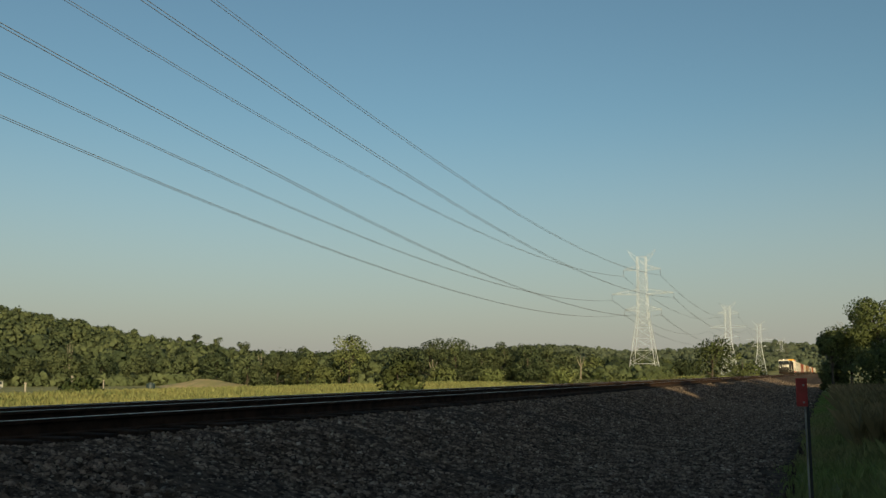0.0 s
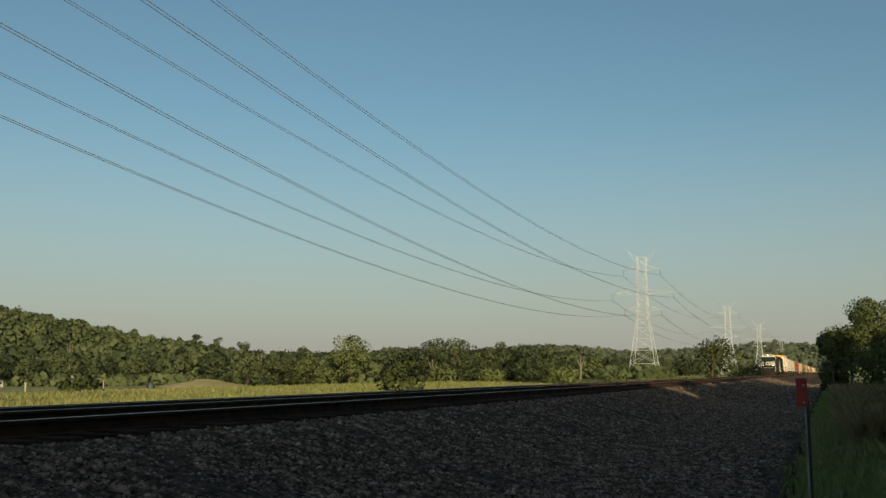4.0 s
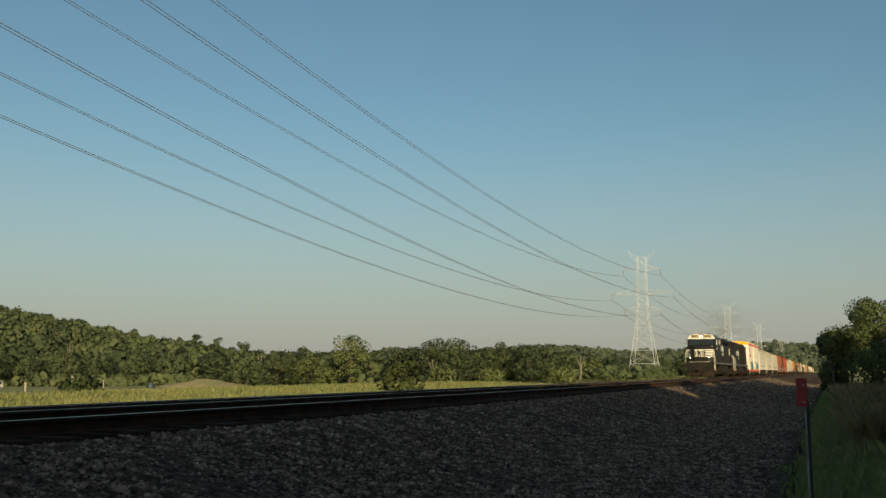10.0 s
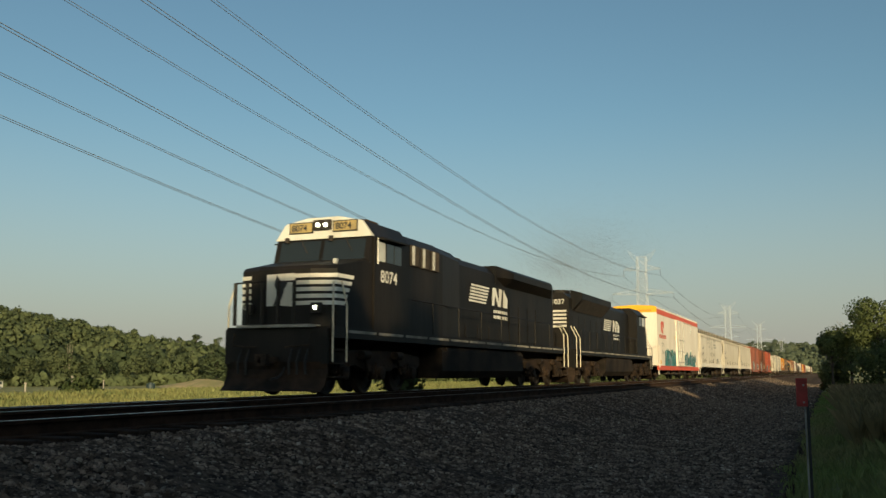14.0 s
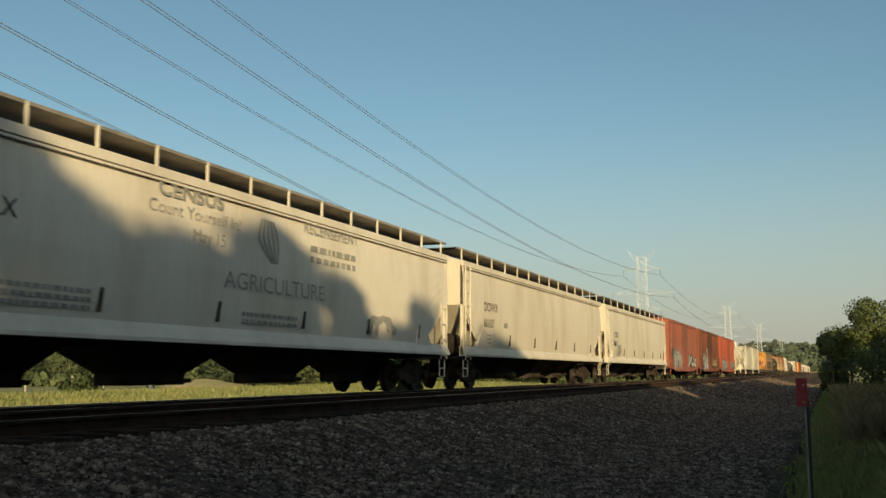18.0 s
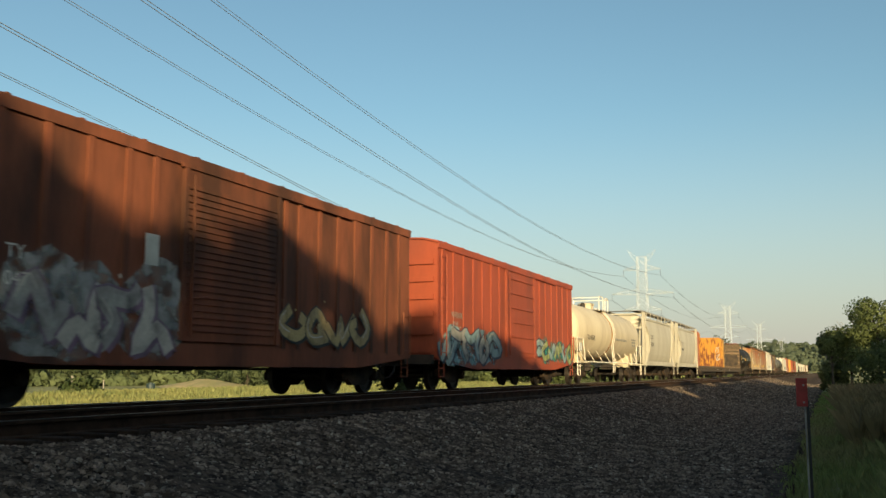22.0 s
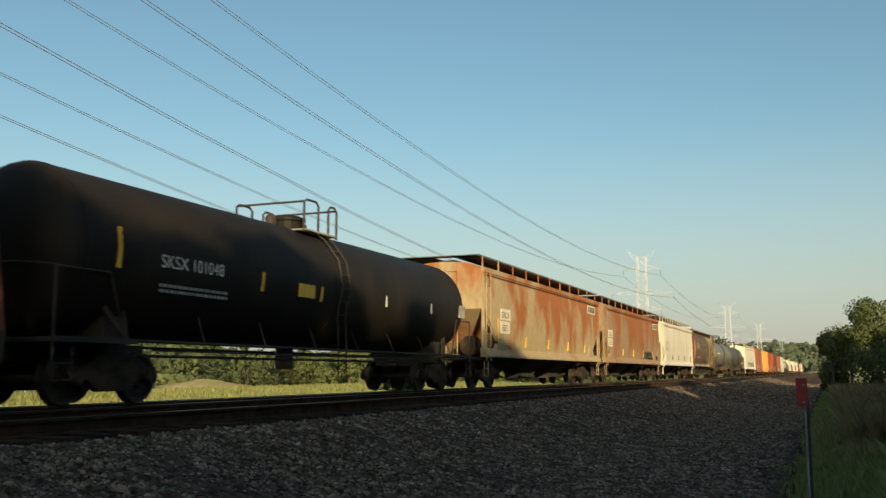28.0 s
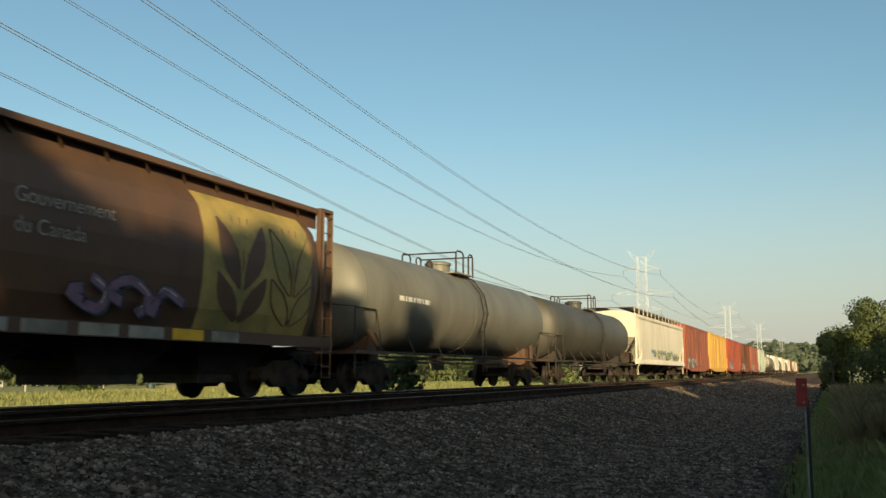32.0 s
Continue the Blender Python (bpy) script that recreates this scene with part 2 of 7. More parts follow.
build_track("track_far", 0.0, "steel rails on timber ties carrying the freight train", (-.05, 0))
build_track("track_near", NEAR, "empty near track with rusty rails and worn ties", (.007, -.008), .06)


# ---- loose ballast stones ----
def build_stones():
    rng = np.random.default_rng(5)
    n = 78000
    # more stones near the eye
    y = 4.5 + 42 * rng.random(n) ** 2.0
    x = 4.95 + 6.75 * rng.random(n) ** 0.9
    px = np.array([2.0, NEAR + 1.35, NEAR + 1.95, 7.4, 8.6, 10.6, 11.8])
    pz = np.array([-.25, -.18, -.28, -.70, -.93, -1.0, -1.02])
    far = 38 + 95 * rng.random(17000) ** 1.5
    y, x = np.concatenate([y, far]), np.concatenate([x, 5.2 + 6.5 * rng.random(17000)])
    y, x = np.concatenate([y, -6 + 10.5 * rng.random(3000)]), np.concatenate([x, 5.0 + 6.7 * rng.random(3000)])
    edge = 11.6 + 0.2 * np.sin(y * 0.7) + 0.12 * np.sin(y * 2.3) + .16 * rng.normal(0, 1, len(y))
    keep = x < edge
    x, y = x[keep], y[keep]
    n = len(x)
    z = np.interp(x, px, pz)
    r = (0.017 + 0.024 * rng.random(n) ** 2) * np.interp(y, [30, 60, 130], [1, 1.8, 2.8])
    base = np.array([(1, 0, -.3), (.2, 1, -.25), (-1, .3, -.3), (-.3, -.9, -.25), (.55, .1, .6), (-.1, .55, .7), (-.5, -.25, .6)])
    tri = np.array([(0, 1, 4), (1, 5, 4), (1, 2, 5), (2, 6, 5), (2, 3, 6), (3, 0, 4), (3, 4, 6), (4, 5, 6)])
    a = rng.random(n) * 6.283
    jit = 1 + rng.normal(0, .22, (n, 7, 3))
    v = base[None] * jit * (r[:, None, None] * np.array([1.25, .9, .85]))
    c, s = np.cos(a)[:, None], np.sin(a)[:, None]
    vx, vy = v[:, :, 0] * c - v[:, :, 1] * s, v[:, :, 0] * s + v[:, :, 1] * c
    verts = np.stack([vx + x[:, None], vy + y[:, None], v[:, :, 2] + z[:, None] + .012], -1).reshape(-1, 3)
    verts = verts.reshape(n, 7, 3)
    pale = rng.random(n) < .065
    for name, pick, material, label in (("ballast_stones", ~pale, M_BALLAST, "loose dark crushed stones on the ballast slope"), ("pale_stones", pale, M_PALESTONE, "scattered paler crushed stones on the ballast")):
        v = verts[pick]
        faces = (tri[None] + (np.arange(len(v)) * 7)[:, None, None]).reshape(-1, 3)
        tagged(new(name, raw_mesh(name, v.reshape(-1, 3), faces, 3, material)), label, "gravel", kind="stuff")


build_stones()


# ---- plants ----
def quads(P, normal_out, size, rng, narrow=0.7, rough=.55):
    """Small leaf clumps: one quad per place, turned about a rough normal."""
    n = len(P)
    nrm = normal_out + rng.normal(0, rough, (n, 3))
    nrm /= np.linalg.norm(nrm, axis=1)[:, None]
    t = np.cross(nrm, rng.normal(0, 1, (n, 3)))
    t /= np.linalg.norm(t, axis=1)[:, None]
    b = np.cross(nrm, t)
    s = (size * (0.6 + 0.8 * rng.random(n)))[:, None] if np.ndim(size) else size * (0.6 + 0.8 * rng.random(n))[:, None]
    q = np.stack([P - t * s, P - b * s * narrow + nrm * s * .15, P + t * s, P + b * s * narrow - nrm * s * .1], 1)
    return q.reshape(-1, 3)


def crown(rng, h, w, base=0.25, lobes=16, leaves=900, leaf=0.28, rough=.55, loose=.36):
    """Leaf clumps gathered in lobes round an uneven crown."""
    u = rng.random(lobes)
    zc = h * (base + (1 - base) * (0.12 + 0.8 * u))
    rr = w * .5 * np.sqrt(np.clip(1 - ((zc / h - base) / (1 - base) * 1.75 - .75) ** 2, 0.12, 1)) * (0.45 + .45 * rng.random(lobes))
    an = np.arange(lobes) * 2.4 + rng.random(lobes)
    cen = np.stack([rr * np.cos(an), rr * np.sin(an), zc], 1)
    lr = w * (.15 + .13 * rng.random(lobes))
    which = rng.integers(0, lobes, leaves)
    d = rng.normal(0, 1, (leaves, 3))
    d /= np.linalg.norm(d, axis=1)[:, None]
    d[:, 2] = d[:, 2] * .8 + .12
    P = cen[which] + d * (lr[which] * (1.08 - loose + loose * rng.random(leaves)))[:, None]
    # leaves take the light as the rounded mass that they make up
    out = d + (P - np.array([0, 0, h * (base + (1 - base) * .45)])) * np.array([1, 1, 1.3]) / (w * .75)
    out += rng.normal(0, .16, (leaves, 3))
    return quads(P, d, np.full(leaves, leaf), rng, .7, rough), cen, out / np.linalg.norm(out, axis=1)[:, None]


def quad_mesh(name, Q, material, soft=None):
    """Loose quads; soft: a shading normal for each."""
    n = len(Q) // 4
    me = raw_mesh(name, Q, np.arange(n * 4).reshape(-1, 4), 4, material)
    if soft is not None:
        me.polygons.foreach_set("use_smooth", [True] * n)
        me.attributes.new("custom_normal", "FLOAT_VECTOR", "POINT").data.foreach_set("vector", np.repeat(soft, 4, axis=0).astype(np.float32).ravel())
    return me


def tree(name, at, h, w, seed, label, category="tree", group="", leaves=1400, leaf=0.25, base=0.22, leafmat=None, lobes=18, lean=0.0, loose=.36):
    rng = np.random.default_rng(seed)
    t = thing(name, at, label, category, group)
    Q, cen, soft = crown(rng, h, w, base, lobes, leaves, leaf, .55, loose)
    bm = bmesh.new()
    r0 = max(0.05, h * 0.022)
    tube(bm, [(0, 0, -.3), (lean * .3, 0, h * .2), (lean * .6, .02 * h, h * .45), (lean, 0, h * .8)], [r0 * 1.25, r0, r0 * .75, r0 * .25], 8)
    for c in cen[::2]:
        z0 = max(h * .12, c[2] * .62)
        tube(bm, [(lean * z0 / h, 0, z0), (c[0] * .5, c[1] * .5, (z0 + c[2]) * .53), tuple(c)], [r0 * .42, r0 * .28, r0 * .1], 5)
    part("trunk", bm, M_BARK, t)
    finish("crown", quad_mesh("crown", Q, leafmat or M_LEAF, soft), None, t)
    return t


def on_ground(x, y, dz=0.0):
    return (x, y, ground_z(x, y) + dz)


def polar(az, d):
    """A place on the plan: degrees to the left of the track's direction, metres from the eye."""
    return 12.45 - d * math.sin(radians(az)), d * math.cos(radians(az))


# ---- crop field, verge and woods ----
def blades(name, x, y, z, h, w, per, seed, material, lean=0.25):
    """Upright leaves: per narrow quads for each plant."""
    rng = np.random.default_rng(seed)
    n = len(x)
    x, y, z, h, w = (np.repeat(a, per) for a in (x, y, z, h, w))
    n *= per
    a = rng.random(n) * 6.283
    lx, ly = rng.normal(0, lean, n) * h, rng.normal(0, lean, n) * h
    hh = h * (0.7 + .45 * rng.random(n))
    dx, dy = np.cos(a) * w * .5, np.sin(a) * w * .5
    ox, oy = rng.normal(0, 1, n) * w * .6, rng.normal(0, 1, n) * w * .6
    bx, by = x + ox, y + oy
    q = np.stack([np.stack([bx - dx * .6, by - dy * .6, z - .05], 1), np.stack([bx + dx * .6, by + dy * .6, z - .05], 1),
                  np.stack([bx + dx + lx * .55, by + dy + ly * .55, z + hh * .7], 1), np.stack([bx + lx * 1.4, by + ly * 1.4, z + hh], 1)], 1)
    return quad_mesh(name, q.reshape(-1, 3), material)


def build_crop():
    rng = np.random.default_rng(11)
    n = 52000
    az = np.radians(3 + 46 * rng.random(n))
    d = 40 + 215 * rng.random(n) ** 0.85
    x, y = 12.45 - d * np.sin(az), d * np.cos(az)
    x = np.round(x / 0.9) * 0.9 + rng.normal(0, .08, n)
    keep = (x < -15) & (y < 228) & ~((x > -60) & (y > 205))
    # mown strip and meadow corner
    keep &= d < np.interp(np.degrees(az), [20, 24, 30, 36, 42, 49], [300, 240, 200, 163, 137, 118])
    x, y, d = x[keep], y[keep], d[keep]
    z = np.full(len(x), -3.42)
    h = 1.45 + .25 * rng.random(len(x)) + .12 * np.sin(x * .11) * np.sin(y * .05)
    me = blades("crop_field", x, y, z, h, 0.22 + d * .0016, 4, 12, M_CORN, .16)
    tagged(new("crop_field", me), "yellow-green standing crop in long rows", "crop field", kind="stuff")


build_crop()


def build_verge():
    rng = np.random.default_rng(21)
    n = 32000
    y = 3.5 + 80 * rng.random(n) ** 1.8
    y = np.where(rng.random(n) < .12, -16 + 20 * rng.random(n), y)
    x = 11.8 + 8 * rng.random(n) ** 1.2 + .2 * np.sin(y * .7) + .12 * rng.normal(0, 1, n)
    x = np.where(y > 40, x + (y - 40) * .012, x)
    z = np.interp(x, [11.6, 12.5, 16, 30], [-1.03, -1.05, -.95, -.7])
    h = np.clip(.03 + .5 * (x - 11.7) / 3, .03, .6) * (0.6 + .8 * rng.random(n))
    me = blades("verge_grass", x, y, z, h, .012 + np.abs(y) * .0006, 3, 22, M_GRASS, .2)
    tagged(new("verge_grass", me), "rank green grass beside the ballast", "grass", kind="stuff")
    n = 9000
    y, x = 20 + 45 * rng.random(n) ** 1.3, 12.9 + 5 * rng.random(n)
    z = np.interp(x, [11.6, 12.5, 16, 30], [-1.03, -1.05, -.95, -.7])
    me = blades("dry_grass", x, y, z, .45 + .5 * rng.random(n), .012 + y * .0006, 3, 24, M_DRY, .22)
    tagged(new("dry_grass", me), "dry brown seeding grass on the verge", "grass", kind="stuff")
    # far bank behind the track
    n = 18000
    y = 14 + 300 * rng.random(n) ** 1.5
    x = -6 - 8.5 * rng.random(n) - np.where(y > 120, 30, 3) * rng.random(n) ** 2
    z = np.array([ground_z(a, b) for a, b in zip(x, y)])
    h = .35 + .6 * rng.random(n)
    me = blades("bank_grass", x, y, z, h, .05 + y * .0012, 3, 23, M_GRASS, .3)
    tagged(new("bank_grass", me), "tall weeds on the bank behind the track", "grass", kind="stuff")


build_verge()


def ico(level):
    """Corners and triangles of a unit icosphere."""
    bm = bmesh.new()
    bmesh.ops.create_icosphere(bm, subdivisions=level, radius=1)
    bm.verts.index_update()
    v, f = np.array([tuple(p.co) for p in bm.verts]), np.array([[p.index for p in q.verts] for q in bm.faces])
    bm.free()
    return v, f


ICO = {1: ico(1), 2: ico(2)}


def wood_mesh(name, places, seed, leaves, leaf, hmin, hmax, wid, material, lobes=9, far=430, size=.17):
    """Many crowns in one mesh: each a heap of lumpy boughs bristling with small leaves."""
    rng = np.random.default_rng(seed)
    V, F, S, at = [], [], [], 0
    for x, y in places:
        az, d = math.degrees(math.atan2(12.45 - x, max(y, 1))), math.hypot(x - 12.45, y)
        low = float(np.interp(az, [8, 12, 15.5, 18], [.42, .48, .58, 1])) if lobes > 8 and y > 0 else 1
        h, w = (hmin + (hmax - hmin) * rng.random()) * low, wid * (0.75 + .6 * rng.random())
        foot = np.array([x, y, ground_z(x, y) - .3])
        mid = np.array([0, 0, h * .5])
        u = (np.arange(lobes) + rng.random(lobes)) / lobes
        an = np.arange(lobes) * 2.4 + rng.random() * 6
        rr = w * .5 * np.sqrt(np.clip(1 - (u * 1.6 - .65) ** 2, .08, 1)) * (.55 + .35 * rng.random(lobes))
        cen = np.stack([rr * np.cos(an), rr * np.sin(an), h * (.12 + .76 * u)], 1)
        lr = w * (size + .09 * rng.random(lobes))
        dirs, tri = ICO[2 if d < far else 1]
        lump = 1 + .3 * np.clip(rng.normal(0, 1, (lobes, len(dirs), 1)), -2, 2)
        P = (cen[:, None] + dirs[None] * lr[:, None, None] * lump * np.array([1, 1, .85])).reshape(-1, 3)
        n = np.tile(dirs, (lobes, 1)) * .55 + (P - mid) / (w * .9) + rng.normal(0, .4, P.shape) + np.array([0, -.35, .25])
        V.append(P + foot), S.append(n)
        F.append((tri[None] + (np.arange(lobes) * len(dirs))[:, None, None]).reshape(-1, 3) + at)
        at += len(P)
        k = int(leaves * (1 if d < far else .7))
        which = rng.integers(0, lobes, k)
        e = rng.normal(0, 1, (k, 3))
        e /= np.linalg.norm(e, axis=1)[:, None]
        Q = cen[which] + e * (lr[which] * (.95 + .38 * rng.random(k)))[:, None] * np.array([1, 1, .88])
        T = Q[:, None] + rng.normal(0, leaf * .75, (k, 3, 3))
        V.append(T.reshape(-1, 3) + foot), S.append(np.repeat(e * .55 + (Q - mid) / (w * .9) + rng.normal(0, .4, Q.shape) + np.array([0, -.35, .25]), 3, axis=0))
        F.append(np.arange(k * 3).reshape(-1, 3) + at)
        at += k * 3
    S = np.concatenate(S)
    me = raw_mesh(name, np.concatenate(V), np.concatenate(F), 3, material)
    me.polygons.foreach_set("use_smooth", [True] * len(me.polygons))
    me.attributes.new("custom_normal", "FLOAT_VECTOR", "POINT").data.foreach_set("vector", (S / np.linalg.norm(S, axis=1)[:, None]).astype(np.float32).ravel())
    return me


def build_woods():
    rnd = random.Random(7)

    def spots(n, a0, a1, d0, d1):
        return [polar(rnd.uniform(a0, a1), math.sqrt(rnd.uniform(d0 * d0, d1 * d1))) for _ in range(n)]
    hillside = spots(800, 20, 50, 305, 570)
    for name, k, m, label in (("hillside_woods", 0, M_WOODS, "dense olive-green woods covering a low hill"), ("hillside_dark_woods", 1, M_WOODS_DARK, "darker broad crowns among the hillside woods")):
        tagged(new(name, wood_mesh(name, [p for i, p in enumerate(hillside) if (i % 5 < 2) == k], 31 + 9 * k, 560, .40, 7.0, 13.5, 8.0, m, 18, 0, .105)), label, "woodland", kind="stuff")
    valley = spots(300, 9.5, 24, 320, 560)
    for name, k, m, label in (("valley_woods", 0, M_WOODS, "mixed green woods beyond the field"), ("valley_dark_woods", 1, M_WOODS_DARK, "darker crowns in the woods beyond the field")):
        tagged(new(name, wood_mesh(name, [p for i, p in enumerate(valley) if (i % 5 < 3) == k], 32 + 9 * k, 560, .40, 7.5, 14.5, 9, m, 18, 0, .105)), label, "woodland", kind="stuff")
    edge = [polar(9 + 41 * (i + rnd.random()) / 150, rnd.uniform(292, 304)) for i in range(150)]
    tagged(new("woodland_edge_scrub", wood_mesh("woodland_edge_scrub", edge, 36, 260, .30, 2.4, 4.6, 6, M_WOODS, 8, 0, .12)),
           "low scrub along the edge of the woods", "scrub", kind="stuff")
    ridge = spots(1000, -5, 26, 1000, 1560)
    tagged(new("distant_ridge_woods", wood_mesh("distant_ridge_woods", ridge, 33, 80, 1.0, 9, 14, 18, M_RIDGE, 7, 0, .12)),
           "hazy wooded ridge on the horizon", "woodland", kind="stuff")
    behind = spots(160, -175, -70, 70, 180)
    tagged(new("woods_behind", wood_mesh("woods_behind", [p for p in behind if p[0] > 30], 34, 70, .8, 7, 10, 9, M_WOODS, 5, 0)),
           "trees closing the land beside the track", "woodland", kind="stuff")


build_woods()

# single trees: degrees left of the track, metres from the eye, height, width, leaf material
TREE_ROW = ((28.1, 262, 13.5, 11.0, 0), (23.2, 285, 13.5, 12, 1), (21.6, 275, 12.0, 12, 1), (24.6, 300, 12, 11, 1), (20.0, 285, 11, 11, 1), (18.6, 290, 11.5, 11, 1),
            (17.2, 280, 10, 10, 1), (16.0, 290, 9.5, 10, 1), (28.6, 270, 10, 10, 1), (30.6, 272, 8, 10, 0), (32.4, 275, 9.5, 10, 1), (34.2, 260, 8.0, 9, 1), (36, 290, 9, 10, 1),
            (38.2, 300, 9, 10, 1), (40.3, 305, 8.5, 10, 1), (42.5, 300, 9, 10, 1), (44.4, 300, 9, 10, 1), (46.4, 300, 9, 10, 1), (48.2, 295, 9, 10, 1),
            (14.8, 300, 8, 9, 1), (13.4, 310, 7, 9, 0), (12.0, 330, 6.5, 9, 1), (10.6, 350, 6.2, 9, 0), (9.2, 340, 6, 9, 0), (8.0, 360, 6, 9, 1), (34.5, 520, 17, 8, 1), (36.0, 520, 16, 7, 1), (37.2, 520, 16.5, 6, 1), (31.0, 500, 15, 8, 1), (22.4, 255, 5, 8, 0), (19.4, 262, 4.5, 8, 0), (15.2, 270, 4, 8, 0), (29.6, 255, 4.5, 7, 0))
for k, (az, d, h, w, lm) in enumerate(TREE_ROW):
    x, y = polar(az, d)
    tree("field_tree", on_ground(x, y), h, w, 100 + k, "leafy broad-crowned tree at the field's edge" if h > 6 else "low spreading bush at the field's edge", "tree" if h > 6 else "bush",
         "trees along the field", 2800, .28, 0.0, (M_LEAF_PALE, M_WOODS, M_WOODS_DARK)[lm if k % 3 else 2 * lm], 20)
# the bush by the far rail, the small tree by the second tower, the dark tree by the verge
x, y = polar(24.9, 40)
tree("trackside_bush", (x, y, -3.2), 4.3, 1.9, 61, "dense dark-green bush beside the track bank", "bush", "", 2600, .085, 0.3, M_BUSH, 22)
x, y = polar(6.3, 190)
tree("small_tree", (x, y, -2.17), 9.2, 8.0, 62, "dark leafy small tree on the far bank", "tree", "", 2200, .2, 0.12, M_BUSH, 20)
x, y = polar(4.6, 260)
tree("small_tree", (x, y, -2.83), 8.2, 8.5, 63, "low leafy tree on the far bank", "tree", "", 1600, .22, 0.1, M_LEAF_PALE, 16)
for x, y, h, w, s, c, lo_z in ((15.7, 68, 6.2, 4.0, 64, M_VERGE_LEAF, .3), (18.2, 68, 5.7, 5.4, 65, M_VERGE_LEAF, .2), (13.9, 67, 4.4, 3.2, 66, M_VERGE_LEAF, .42), (12.9, 70, 2.4, 1.9, 67, M_LEAF_PALE, .05), (15.9, 61, 2.7, 4.4, 68, M_VERGE_LEAF, .05), (12.75, 66.5, 4.1, 1.7, 69, M_VERGE_LEAF, .68)):
    vt = tree("verge_tree", on_ground(x, y), h, w, s, "dark leafy tree overhanging the grassy verge" if h > 4 else "bushy undergrowth below the verge trees", "tree" if h > 4 else "bush", "trees on the verge", 8500 if h > 5 else 5000, .078, lo_z, c, 34)
    if s == 64:
        bm = bmesh.new()
        rt = random.Random(5)
        for k in range(14):
            a = Vector((-1.4 + rt.uniform(-.3, .3), 0, 3.3))
            b = a + Vector((rt.uniform(-1.1, .1), rt.uniform(-.4, .4), rt.uniform(.7, 1.7)))
            tube(bm, [a, (a + b) / 2 + Vector((.08, 0, .1)), b], [.03, .02, .008], 4)
        part("dead_twigs", bm, M_WEATHERED, vt, "bare brown twigs")
# the trees behind the viewpoint that shade the ballast: along the verge, and their heights
SHADE_TOP = ((-44, 15.5), (-38, 15.6), (-33, 15.6), (-29.5, 15.2), (-27, 15.4), (-25.2, 15.2), (-23.7, 15.0), (-22.7, 14.7), (-21.7, 13.9), (-20.6, 12.8), (-19.5, 13.9), (-18.4, 13.2),
             (-17.6, 12.5), (-16.8, 14.3), (-15.5, 14.0), (-14.2, 13.5), (-12.8, 13.2), (-11.2, 12.5), (-9.7, 13.5), (-8.2, 12.5), (-6, 12.3), (-4.2, 12.2), (-1.8, 12.2), (0.6, 12.0), (2.6, 11.2), (5, 10))
SHADE = tuple((24 + .5 * math.sin(y * 7), y, h, 2.6 if -24 < y < -7 else 3.6 if -31 < y < 3 else 5.5) for y, h in SHADE_TOP) \
    + tuple((24 + math.sin(y * 3), y, h, 4.6) for y, h in ((9, 9.2), (12.5, 8.9), (16, 8.8), (25.5, 8.6), (28.5, 8.8), (31, 8.4), (41, 8.8), (44.5, 8.6), (48, 7.6), (52, 7.4), (55, 7.4), (65.5, 8.7), (68, 8.9), (72, 8.5), (77, 8.6), (82, 8.2))) \
    + tuple((28.5, -40 + 3.4 * k, 12.4 + .4 * math.sin(k * 2.2) if k < 8 else 11.4, 5.6) for k in range(11)) + tuple((21.5, -34 + 3.2 * k, 10.0 - .15 * k, 5) for k in range(12))
for k, (x, y, h, w) in enumerate(SHADE):
    airy = w < 4
    tree("verge_tree", on_ground(x, y), h, w, 200 + k, "leafy tree standing beside the railway verge", "tree", "trees on the verge", 4200 if airy else 1700, .15 if airy else .37,
         0.3 if airy else 0.05, M_LEAF, 30 if airy else 26, 0.0, .75 if airy else .36)
# unseen row of shrubs, added to close gaps in the ballast's shade
for k in range(27):
    y = -62 + k * 4.0
    tree("hedge_shrub", on_ground(20 + .8 * math.sin(k * 2.1), y), (7.2 if y < 14 else 5.4) + .4 * math.sin(k * 1.3), 6.0, 300 + k, "thick leafy shrub added out of view to shade the ballast", "bush", "trackside hedge", 1200, .46, 0.0, M_LEAF, 20)


